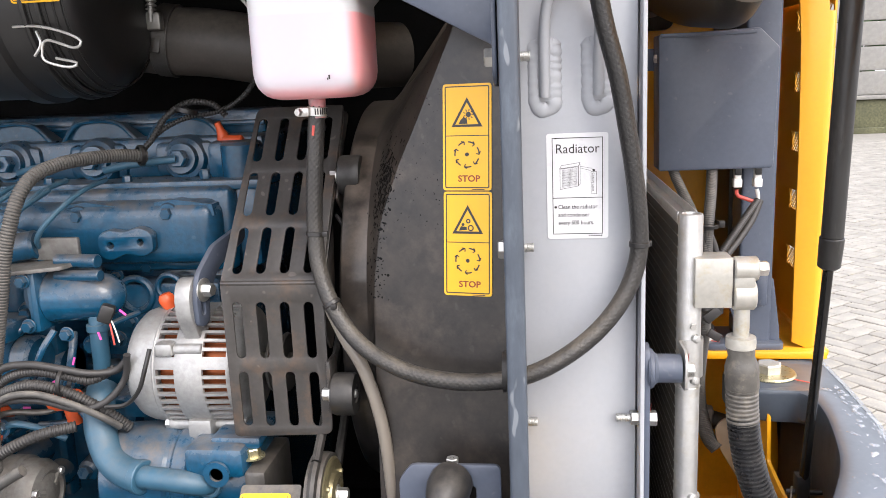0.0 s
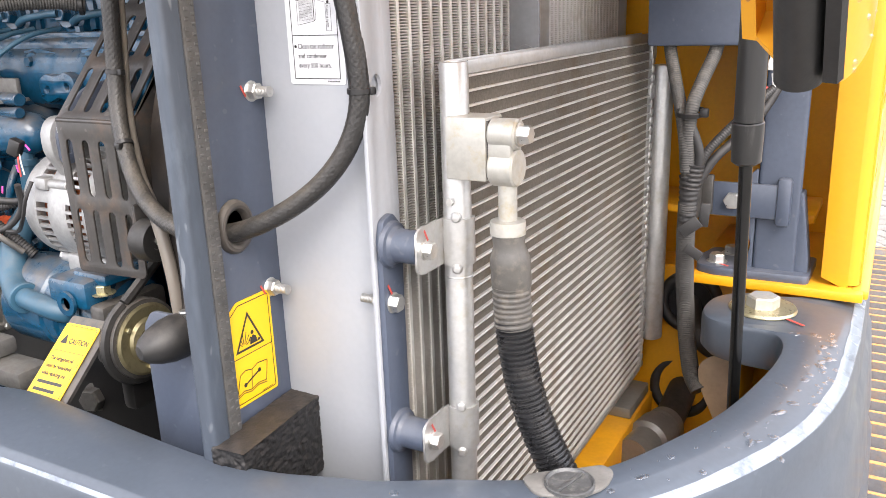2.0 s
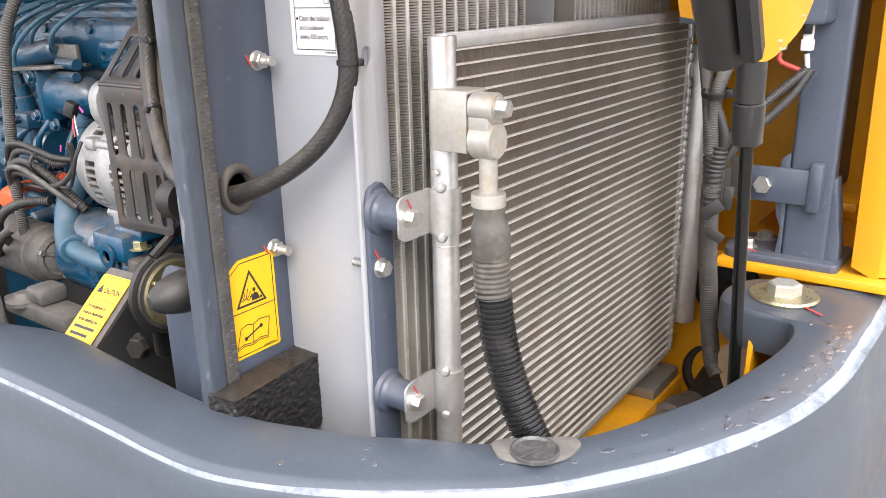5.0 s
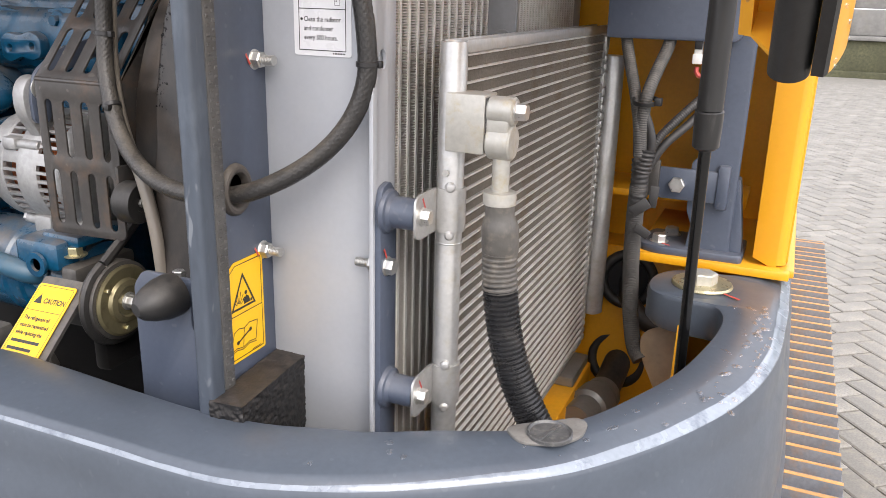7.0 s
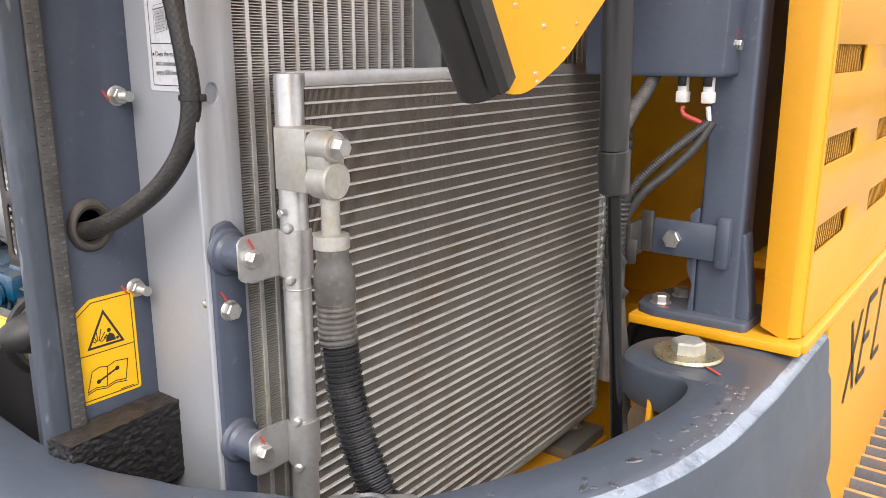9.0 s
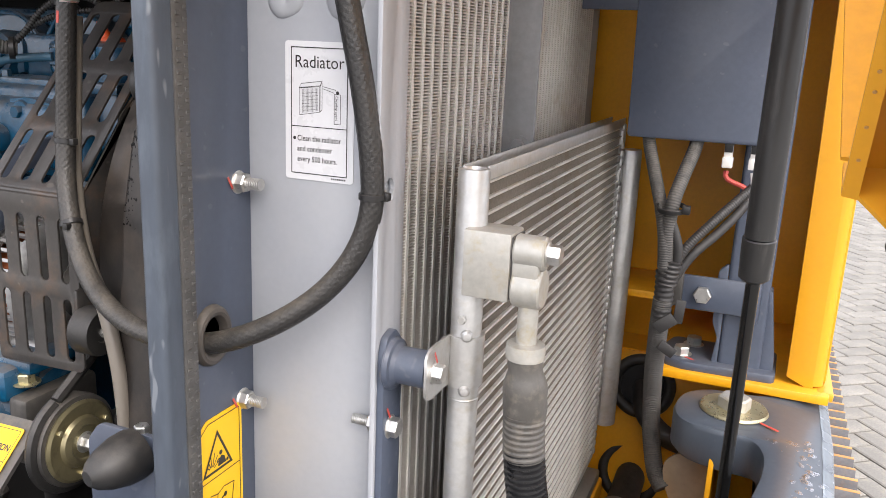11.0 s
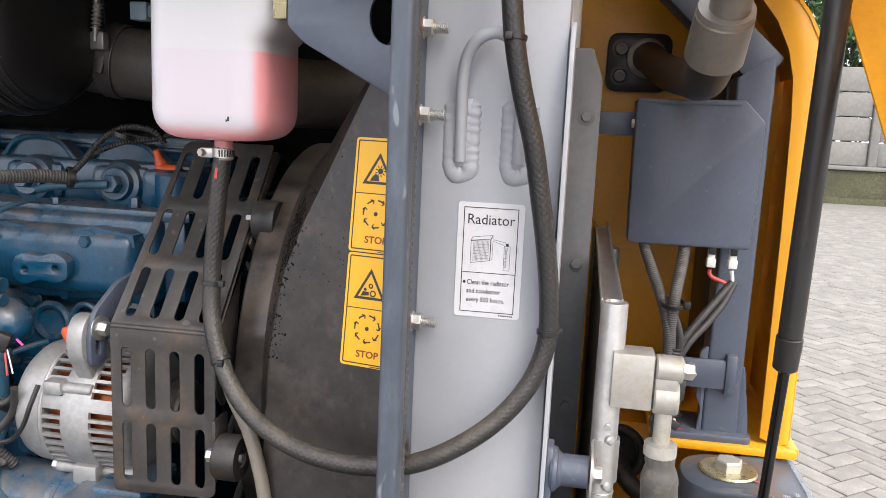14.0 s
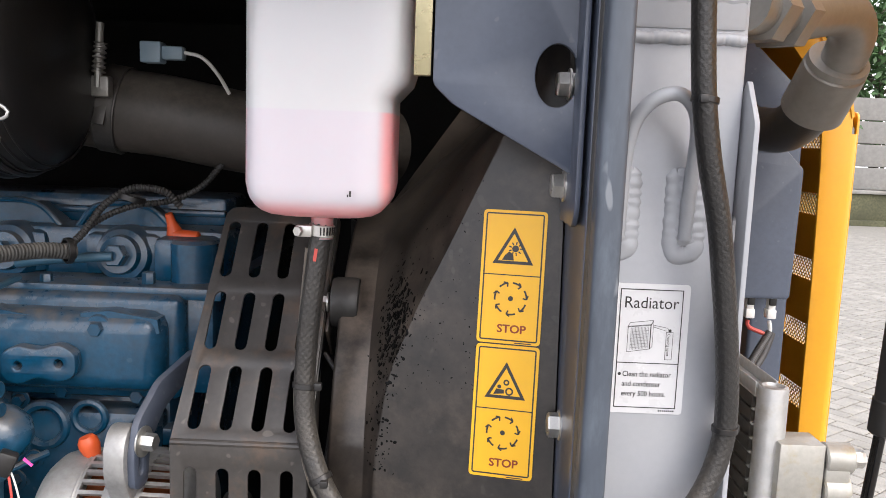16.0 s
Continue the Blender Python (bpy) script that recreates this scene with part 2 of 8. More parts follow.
M_CAP = make_material("dusty_cap_steel", (0.20, 0.19, 0.175), 0.5, metal=0.2, var=0.25, scale=40, fine=0.12, bump=0.2, bump_scale=300, stains=(0.10, 0.09, 0.08), stain_amount=0.5)
M_CAST_DK = make_material("grimy_cast_metal", (0.17, 0.165, 0.155), 0.5, metal=0.4, var=0.25, scale=25, fine=0.12, bump=0.2, bump_scale=300, dust=(0.16, 0.135, 0.105), dust_amount=0.5, stains=(0.07, 0.06, 0.05), stain_amount=0.5)
M_GROMMET = make_material("brown_black_rubber", (0.060, 0.052, 0.045), 0.5, var=0.2, scale=30, fine=0.1, bump=0.1, bump_scale=300, dust=(0.22, 0.19, 0.15), dust_amount=0.4)
M_TRIM = make_material("grey_edge_trim", (0.070, 0.068, 0.065), 0.55, var=0.25, scale=30, fine=0.12, bump=0.2, bump_scale=300, stains=(0.10, 0.095, 0.085), stain_amount=0.5)
M_TAN = make_material("tan_plastic_plug", (0.34, 0.24, 0.14), 0.5, var=0.15, scale=30, fine=0.06)
M_WET = make_material("wet_black_grime", (0.002, 0.002, 0.002), 0.35, spec=0.12, var=0.2, scale=30, fine=0.0)
M_MESH = make_material("vent_mesh", (0.52, 0.27, 0.03), 0.5, metal=0.0, var=0.15, scale=40, fine=0.1)
# near-black stands in for the shade inside the bay and its openings
M_BAY_SHADE = make_material("bay_shade", (0.012, 0.012, 0.013), 0.8, var=0.3, scale=4, fine=0.15)


def plastic_tank(name, base, radius, scatter, depth, liquid=None, thin=None):
    """A milky plastic in which light scatters; a liquid shows through it up to its level. thin: the redder colour
    painted at the sides and foot for light glowing through.
    """
    m = bpy.data.materials.new(name)
    m.use_nodes = True
    n, ln = m.node_tree.nodes, m.node_tree.links
    b = n["Principled BSDF"]
    co = n.new("ShaderNodeTexCoord")
    t = n.new("ShaderNodeTexNoise")
    t.inputs["Scale"].default_value, t.inputs["Detail"].default_value = 16, 5
    ln.new(co.outputs["Object"], t.inputs["Vector"])

    def mix(fac, a, c):
        x = n.new("ShaderNodeMixRGB")
        for sock, v in zip(x.inputs, (fac, a, c)):
            if isinstance(v, tuple):
                sock.default_value = (*v, 1)
            else:
                ln.new(v, sock)
        return x.outputs[0]

    out = mix(t.outputs["Fac"], base, tuple(v * 0.92 for v in base))
    if liquid:
        sep = n.new("ShaderNodeSeparateXYZ")
        ln.new(co.outputs["Generated"], sep.inputs[0])

        def fade(sock, lo, hi, top):
            r = n.new("ShaderNodeMapRange")
            r.interpolation_type = "SMOOTHSTEP"
            r.inputs[1].default_value, r.inputs[2].default_value, r.inputs[4].default_value = lo, hi, top
            ln.new(sep.outputs[sock], r.inputs[0])
            return r.outputs[0]

        wet = mix(t.outputs["Fac"], liquid, tuple(v * 0.94 for v in liquid))
        # red painted by position for light glowing through the sides and foot
        for sock, lo, hi, top in ((0, 0.80, 0.87, 0.80), (0, 0.04, 0.0, 0.5), (2, 0.075, 0.01, 0.70)):
            wet = mix(fade(sock, lo, hi, top), wet, thin)
        out = mix(fade(2, 0.366, 0.358, 1.0), out, wet)
    ln.new(out, b.inputs["Base Color"])
    b.inputs["Roughness"].default_value = 0.30
    b.inputs["Subsurface Weight"].default_value = scatter
    b.inputs["Subsurface Radius"].default_value = radius
    b.inputs["Subsurface Scale"].default_value = depth
    return m


M_TANK = plastic_tank("milky_tank_plastic", (0.57, 0.565, 0.575), (1.0, 0.85, 0.85), 1.0, 0.045, (0.560, 0.525, 0.565), (0.80, 0.29, 0.30))
M_COOLANT_EDGE = plastic_tank("pinkish_red_coolant", (0.66, 0.28, 0.29), (1.0, 0.35, 0.35), 0.9, 0.022)
M_CLEAR = plastic_tank("clear_drain_plastic", (0.20, 0.175, 0.145), (1.0, 0.9, 0.9), 0.2, 0.004)
M_WATER = bpy.data.materials.new("water")
M_WATER.use_nodes = True
_wt = M_WATER.node_tree
_tp, _gl, _mx = (_wt.nodes.new(k) for k in ("ShaderNodeBsdfTransparent", "ShaderNodeBsdfGlossy", "ShaderNodeMixShader"))
_gl.inputs["Roughness"].default_value, _mx.inputs[0].default_value = 0.02, 0.13
_tp.inputs[0].default_value = (1, 1, 1, 1)
for _a, _c in ((_tp.outputs[0], _mx.inputs[1]), (_gl.outputs[0], _mx.inputs[2]), (_mx.outputs[0], _wt.nodes["Material Output"].inputs[0])):
    _wt.links.new(_a, _c)

# ---- mesh helpers: each gives (verts, faces) ----
def merge(geos):
    vs, fs = [], []
    for v, f in geos:
        k = len(vs)
        vs.extend(v)
        fs.extend([tuple(i + k for i in q) for q in f])
    return vs, fs


def moved(geo, m):
    return [tuple(m @ Vector(p)) for p in geo[0]], geo[1]


def box(x0, x1, y0, y1, z0, z1, bev=0.0, seg=2):
    bm = bmesh.new()
    bmesh.ops.create_cube(bm, size=1.0)
    for v in bm.verts:
        v.co = Vector(((x0 + x1) / 2 + v.co.x * (x1 - x0), (y0 + y1) / 2 + v.co.y * (y1 - y0), (z0 + z1) / 2 + v.co.z * (z1 - z0)))
    if bev:
        bmesh.ops.bevel(bm, geom=bm.edges[:], offset=bev, segments=seg, profile=0.5, affect="EDGES")
    return drained(bm)


def drained(bm):
    bm.verts.index_update()
    out = [tuple(v.co) for v in bm.verts], [tuple(v.index for v in f.verts) for f in bm.faces]
    bm.free()
    return out


def obox(size, m, bev=0.0, seg=2):
    a, b, c = (s / 2 for s in size)
    return moved(box(-a, a, -b, b, -c, c, bev, seg), m)


def basis(axis):
    a = Vector(axis).normalized()
    u = a.cross(Vector((0, 0, 1)) if abs(a.z) < 0.9 else Vector((1, 0, 0))).normalized()
    return a, u, a.cross(u)


def lathe(origin, axis, profile, seg=24):
    """profile: (distance along the axis, radius); closed by poles or caps."""
    o = Vector(origin)
    a, u, w = basis(axis)
    vs, fs, rings = [], [], []
    for d, r in profile:
        if r < 1e-6:
            rings.append([len(vs)])
            vs.append(tuple(o + a * d))
        else:
            rings.append(list(range(len(vs), len(vs) + seg)))
            for i in range(seg):
                t = 2 * math.pi * i / seg
                vs.append(tuple(o + a * d + (u * math.cos(t) + w * math.sin(t)) * r))
    for p, q in zip(rings, rings[1:]):
        for i in range(seg):
            j = (i + 1) % seg
            if len(p) == 1 and len(q) == 1:
                continue
            if len(p) == 1:
                fs.append((p[0], q[i], q[j]))
            elif len(q) == 1:
                fs.append((p[i], q[0], p[j]))
            else:
                fs.append((p[i], q[i], q[j], p[j]))
    if len(rings[0]) > 1:
        fs.append(tuple(rings[0]))
    if len(rings[-1]) > 1:
        fs.append(tuple(reversed(rings[-1])))
    return vs, fs


def cyl(p0, p1, r, seg=20, r1=None, bev=0.0):
    p0, p1 = Vector(p0), Vector(p1)
    d = (p1 - p0).length
    r1 = r if r1 is None else r1
    if bev:
        prof = [(0, r - bev), (bev, r), (d - bev, r1), (d, r1 - bev)]
    else:
        prof = [(0, r), (d, r1)]
    return lathe(p0, p1 - p0, prof, seg)


def ring(center, axis, r_in, r_out, h, seg=28):
    o = Vector(center)
    a, u, w = basis(axis)
    e = min(h, r_out - r_in) * 0.25
    prof = [(-h / 2, r_in), (-h / 2, r_out - e), (-h / 2 + e, r_out), (h / 2 - e, r_out), (h / 2, r_out - e), (h / 2, r_in)]
    vs, fs = [], []
    k = len(prof)
    for i in range(seg):
        t = 2 * math.pi * i / seg
        for d, r in prof:
            vs.append(tuple(o + a * d + (u * math.cos(t) + w * math.sin(t)) * r))
    for i in range(seg):
        j = (i + 1) % seg
        for q in range(k):
            s = (q + 1) % k
            fs.append((i * k + q, j * k + q, j * k + s, i * k + s))
    return vs, fs


def torus(center, axis, R, r, seg=32, tube=10):
    o = Vector(center)
    a, u, w = basis(axis)
    vs, fs = [], []
    for i in range(seg):
        t = 2 * math.pi * i / seg
        d = u * math.cos(t) + w * math.sin(t)
        for j in range(tube):
            s = 2 * math.pi * j / tube
            vs.append(tuple(o + d * (R + r * math.cos(s)) + a * (r * math.sin(s))))
    for i in range(seg):
        for j in range(tube):
            i2, j2 = (i + 1) % seg, (j + 1) % tube
            fs.append((i * tube + j, i2 * tube + j, i2 * tube + j2, i * tube + j2))
    return vs, fs


def smooth_path(points, step=0.006):
    """A Catmull-Rom curve through the points, at even steps."""
    p = [Vector(q) for q in points]
    if len(p) == 2:
        n = max(2, int((p[1] - p[0]).length / step))
        return [p[0].lerp(p[1], i / n) for i in range(n + 1)]
    p = [p[0] * 2 - p[1]] + p + [p[-1] * 2 - p[-2]]
    fine = []
    for a, b, c, d in zip(p, p[1:], p[2:], p[3:]):
        for i in range(24):
            t = i / 24
            fine.append(0.5 * ((2 * b) + (c - a) * t + (2 * a - 5 * b + 4 * c - d) * t * t + (3 * b - a - 3 * c + d) * t ** 3))
    fine.append(p[-2])
    out, rest = [fine[0]], step
    for a, b in zip(fine, fine[1:]):
        length = (b - a).length
        while length > 0 and rest <= length:
            a = a.lerp(b, rest / length)
            out.append(a.copy())
            length = (b - a).length
            rest = step
        rest -= length
    if (out[-1] - fine[-1]).length > step * 0.3:
        out.append(fine[-1])
    return out


def sweep(points, r, seg=14, step=0.006, rib=0.0, depth=0.0, r_end=None, flat=1.0):
    """A round pipe along a smooth path; rib: the pitch of the corrugations, depth: how deep they are."""
    path = smooth_path(points, rib / 4 if rib else step)
    vs, fs = [], []
    tan = [(path[min(i + 1, len(path) - 1)] - path[max(i - 1, 0)]).normalized() for i in range(len(path))]
    _, u, _ = basis(tan[0])
    for i, (p, t) in enumerate(zip(path, tan)):
        u = (u - t * u.dot(t)).normalized()
        w = t.cross(u)
        rr = r if r_end is None else r + (r_end - r) * i / (len(path) - 1)
        if rib:
            rr -= depth * (0, 0, 1, 1)[i % 4]
        for k in range(seg):
            s = 2 * math.pi * k / seg
            vs.append(tuple(p + u * (math.cos(s) * rr) + w * (math.sin(s) * rr * flat)))
    for i in range(len(path) - 1):
        for k in range(seg):
            j = (k + 1) % seg
            fs.append((i * seg + k, i * seg + j, (i + 1) * seg + j, (i + 1) * seg + k))
    fs.append(tuple(reversed(range(seg))))
    fs.append(tuple(range((len(path) - 1) * seg, len(path) * seg)))
    return vs, fs


def braided(points, r, seg=60, step=0.0014, depth=0.00022, turns=10, pitch=0.0062):
    """A hose whose woven cover stands out in crossing diagonal ridges."""
    path = smooth_path(points, step)
    vs, fs = [], []
    tan = [(path[min(i + 1, len(path) - 1)] - path[max(i - 1, 0)]).normalized() for i in range(len(path))]
    _, u, _ = basis(tan[0])
    for i, (p, t) in enumerate(zip(path, tan)):
        u = (u - t * u.dot(t)).normalized()
        w = t.cross(u)
        for k in range(seg):
            s = 2 * math.pi * k / seg
            f = 2 * math.pi * i * step / pitch
            rr = r + depth * max(math.sin(turns * s + f), math.sin(turns * s - f))
            vs.append(tuple(p + u * (math.cos(s) * rr) + w * (math.sin(s) * rr)))
    for i in range(len(path) - 1):
        for k in range(seg):
            j = (k + 1) % seg
            fs.append((i * seg + k, i * seg + j, (i + 1) * seg + j, (i + 1) * seg + k))
    return vs, fs


def crumbled(size, m, cell=0.0013, rough=0.0015, seed=3):
    """A block of foam whose faces are torn and crumbling, more so low on its sides."""
    rnd = random.Random(seed)
    bm = bmesh.new()
    bmesh.ops.create_cube(bm, size=1.0)
    for v in bm.verts:
        v.co = Vector((v.co.x * size[0], v.co.y * size[1], v.co.z * size[2]))
    for _ in range(7):
        long = [e for e in bm.edges if e.calc_length() > cell * 1.6]
        if not long:
            break
        bmesh.ops.subdivide_edges(bm, edges=long, cuts=1, use_grid_fill=True)
    for v in bm.verts:
        q = v.co * 380
        n = 0.9 * noise.noise(q * 0.45) + 0.8 * noise.noise(q * 1.1 + Vector((5, 2, 9))) + 0.3 * noise.noise(q * 2.9) + rnd.uniform(-0.12, 0.12)
        top = v.co.z > size[2] * 0.49
        side = Vector((v.co.x / size[0], v.co.y / size[1], 0))
        side = Vector((math.copysign(1, side.x), 0, 0)) if abs(side.x) > 0.485 else Vector((0, math.copysign(1, side.y), 0)) if abs(side.y) > 0.485 else Vector((0, 0, 0))
        v.co += side * n * rough * (0.35 if top else 1.0) + (Vector((0, 0, n * rough * 0.3)) if top else Vector((0, 0, 0)))
    bm.verts.index_update()
    out = [tuple(v.co) for v in bm.verts], [tuple(v.index for v in f.verts) for f in bm.faces]
    bm.free()
    return moved(out, m)


def rounded(points, r, n=5):
    """A 2D outline with rounded corners; r: one radius or one for each corner."""
    out = []
    k = len(points)
    for i, p in enumerate(points):
        p = Vector(p)
        a, b = Vector(points[i - 1]), Vector(points[(i + 1) % k])
        rr = r[i] if isinstance(r, (list, tuple)) else r
        if rr <= 0:
            out.append((p.x, p.y))
            continue
        da, db = (a - p), (b - p)
        d = min(rr, da.length * 0.49, db.length * 0.49)
        q0, q1 = p + da.normalized() * d, p + db.normalized() * d
        for j in range(n + 1):
            t = j / n
            c = q0 * (1 - t) ** 2 + p * 2 * t * (1 - t) + q1 * t * t
            out.append((c.x, c.y))
    return out


def circle2(cx, cy, r, n=20, ry=None):
    ry = r if ry is None else ry
    return [(cx + r * math.cos(2 * math.pi * i / n), cy + ry * math.sin(2 * math.pi * i / n)) for i in range(n)]


def slot2(cx, cy, w, h, n=6):
    """An upright slot with round ends."""
    r = w / 2
    return [(cx + r * math.cos(math.pi * i / n), cy + h / 2 - r + r * math.sin(math.pi * i / n)) for i in range(n + 1)] + \
           [(cx - r * math.cos(math.pi * i / n), cy - h / 2 + r - r * math.sin(math.pi * i / n)) for i in range(n + 1)]


def from_curve(cu):
    ob = bpy.data.objects.new("tmp", cu)
    scene.collection.objects.link(ob)
    dg = bpy.context.evaluated_depsgraph_get()
    me = bpy.data.meshes.new_from_object(ob.evaluated_get(dg))
    geo = [tuple(v.co) for v in me.vertices], [tuple(p.vertices) for p in me.polygons]
    bpy.data.objects.remove(ob)
    bpy.data.curves.remove(cu)
    bpy.data.meshes.remove(me)
    return geo


def sheet(outline, holes, thick, m, bev=0.0):
    """A plate with real holes: a 2D outline in the plane of m's x and y, thick along m's z."""
    cu = bpy.data.curves.new("tmp", "CURVE")
    cu.dimensions, cu.fill_mode, cu.extrude = "2D", "BOTH", thick / 2 - bev
    cu.bevel_depth, cu.bevel_resolution = bev, 1
    for poly in (outline, *holes):
        s = cu.splines.new("POLY")
        s.points.add(len(poly) - 1)
        for p, q in zip(s.points, poly):
            p.co = (q[0], q[1], 0, 1)
        s.use_cyclic_u = True
    v, f = from_curve(cu)
    bm = bmesh.new()
    q = [bm.verts.new(p) for p in v]
    for g in f:
        if len(set(g)) > 2:
            try:
                bm.faces.new([q[i] for i in g])
            except ValueError:
                pass
    bmesh.ops.remove_doubles(bm, verts=bm.verts, dist=2e-6)
    return moved(drained(bm), m)


def words(text, size, align="LEFT", wide=1.0, bold=0.0):
    """Letters as a flat mesh in the xy plane, with the built-in font."""
    cu = bpy.data.curves.new("tmp", "FONT")
    cu.body, cu.size, cu.align_x, cu.fill_mode, cu.resolution_u = text, size, align, "FRONT", 3
    cu.offset = bold
    v, f = from_curve(cu)
    return [(p[0] * wide, p[1], 0.0) for p in v], f


def flat(poly):
    return [(p[0], p[1], 0.0) for p in poly], [tuple(range(len(poly)))]


def band(outer, width):
    """The outline of a polygon as a flat line of that width, drawn inwards from it."""
    k = len(outer)
    inner = []
    for i in range(k):
        a, p, b = Vector(outer[i - 1]), Vector(outer[i]), Vector(outer[(i + 1) % k])
        e, f = (p - a).normalized(), (b - p).normalized()
        n1, n2 = Vector((-e.y, e.x)), Vector((-f.y, f.x))
        mid = (n1 + n2)
        mid = mid / max(0.3, mid.dot(n1))
        inner.append(tuple(p + mid * width))
    vs = [(p[0], p[1], 0.0) for p in outer] + [(p[0], p[1], 0.0) for p in inner]
    return vs, [(i, (i + 1) % k, k + (i + 1) % k, k + i) for i in range(k)]


def stroke(points, w):
    """A flat line through 2D points."""
    vs, fs = [], []
    for i, (a, b) in enumerate(zip(points, points[1:])):
        a, b = Vector(a), Vector(b)
        n = (b - a).normalized()
        n = Vector((-n.y, n.x)) * w / 2
        k = len(vs)
        vs += [(*(a + n), 0), (*(a - n), 0), (*(b - n), 0), (*(b + n), 0)]
        fs.append((k, k + 1, k + 2, k + 3))
    return vs, fs


def rect2(x0, y0, x1, y1):
    return [(x0, y0), (x1, y0), (x1, y1), (x0, y1)]


def loft(rings, close=True, caps=True):
    k = len(rings[0])
    vs = [tuple(p) for r in rings for p in r]
    fs = []
    for i in range(len(rings) - 1):
        for j in range(k if close else k - 1):
            j2 = (j + 1) % k
            fs.append((i * k + j, i * k + j2, (i + 1) * k + j2, (i + 1) * k + j))
    if caps:
        fs.append(tuple(reversed(range(k))))
        fs.append(tuple(range((len(rings) - 1) * k, len(rings) * k)))
    return vs, fs


def mesh_of(name, geo, mat, sharp=32):
    me = bpy.data.meshes.new(name)
    me.from_pydata(geo[0], [], geo[1])
    bm = bmesh.new()
    bm.from_mesh(me)
    bmesh.ops.recalc_face_normals(bm, faces=bm.faces)
    bm.to_mesh(me)
    bm.free()
    me.shade_smooth()
    me.set_sharp_from_angle(angle=radians(sharp))
    me.materials.append(mat)
    return me


def thing(name, base, label, category, group="", kind=""):
    ob = new(name)
    ob.empty_display_size = 0.02
    ob.location = base
    return tagged(ob, label, category, group, kind)


def world_of(ob):
    m = Matrix.LocRotScale(ob.location, ob.rotation_euler, ob.scale)
    return world_of(ob.parent) @ ob.matrix_parent_inverse @ m if ob.parent else m


def part(name, geos, mat, parent, label="", kind="", sharp=32):
    """One mesh object, given in world coordinates, under a thing or a part."""
    geo = geos if isinstance(geos, tuple) else merge(geos)
    ob = new(name, mesh_of(name, geo, mat, sharp))
    ob.parent = parent
    ob.matrix_parent_inverse = world_of(parent).inverted()
    return tagged(ob, label, kind=kind)


def solid(name, geos, mat, label, category, group="", kind="", sharp=32):
    """A thing of one mesh."""
    geo = geos if isinstance(geos, tuple) else merge(geos)
    return tagged(new(name, mesh_of(name, geo, mat, sharp)), label, category, group, kind)


def frame_on(origin, right, up):
    """A pose whose x is right, y is up and z the normal, for labels and plates."""
    x = Vector(right).normalized()
    n = x.cross(Vector(up)).normalized()
    y = n.cross(x)
    m = Matrix((x, y, n)).transposed().to_4x4()
    m.translation = origin
    return m


_shared = {}


def placed(name, key, make, mat, parent, m, label=""):
    """A part that shares its mesh with alike parts, at the pose m."""
    if key not in _shared:
        _shared[key] = mesh_of(name, make(), mat)
    ob = new(name, _shared[key])
    ob.parent = parent
    ob.matrix_parent_inverse = world_of(parent).inverted()
    ob.matrix_basis = m
    return tagged(ob, label)


def along(p, axis):
    a, u, w = basis(axis)
    m = Matrix((u, w, a)).transposed().to_4x4()
    m.translation = p
    return m


def hex_geo(af, h):
    r = af / math.sqrt(3)
    e = h * 0.14
    low = [(r * math.cos(math.pi / 3 * i), r * math.sin(math.pi / 3 * i)) for i in range(6)]
    rings = [[(x * s, y * s, z) for x, y in low] for s, z in ((1, 0), (1, h - e), (0.88, h))]
    return loft(rings)


def bolt(parent, p, axis, af=0.012, h=0.007, washer=0.0, stud=0.0, stud_r=0.0, mat=None, mark=None):
    """A hexagon head or nut on a washer, at p and facing along axis, with the thread that stands out of it."""
    mat = mat or M_ZINC
    m = along(Vector(p), axis)
    head = placed("bolt", ("hex", af, h, washer, mat.name), lambda: merge([hex_geo(af, h)] + ([moved(lathe((0, 0, -0.0015), (0, 0, 1), [(0, washer * 0.96), (0.0005, washer), (0.0018, washer), (0.0022, washer * 0.95)], 24), Matrix())] if washer else [])), mat, parent, m)
    if stud:
        placed("stud", ("stud", stud, stud_r, mat.name), lambda: sweep([(0, 0, h * 0.9), (0, 0, stud)], stud_r, 12, rib=0.0016, depth=0.0005), mat, parent, m)
    if mark:
        a, u, w = basis(axis)
        d = Vector(mark)
        q = Vector(p) + a * 0.0015
        part("paint_mark", obox((0.0020, 0.011, 0.0003), Matrix.Translation(q + d) @ along((0, 0, 0), axis).to_3x3().to_4x4() @ pose(0, 0, 0, 0, 0, 30)), M_RED, parent, "red paint mark")
    return head


def printed(parent, m, geos, mat, lift=0.0006, label=""):
    """Ink on a label."""
    g = merge(geos)
    return part("print", moved(g, m @ Matrix.Translation((0, 0, lift))), mat, parent, label)

# ---- the yard: ground, fence, trees ----
ground = solid("ground", box(-60, 60, -60, 60, -0.3, -0.012), M_JOINT, "flat yard of soil under concrete pavers", "ground", kind="structure")
pavement = thing("pavement", (2, 4, 0), "wet grey-brown concrete pavers laid in herringbone", "paving", kind="structure")

PW, PL, GAP = 0.105, 0.21, 0.008


def paver_geo():
    a, b, e = PL / 2 - GAP / 2, PW / 2 - GAP / 2, 0.006
    return loft([[(x * s - (e * c if x > 0 else -e * c), y * s - (e * c if y > 0 else -e * c), z) for x, y in ((-a, -b), (a, -b), (a, b), (-a, b))] for s, c, z in ((1, 0, -0.05), (1, 0, -0.004), (1, 1, 0.0))])


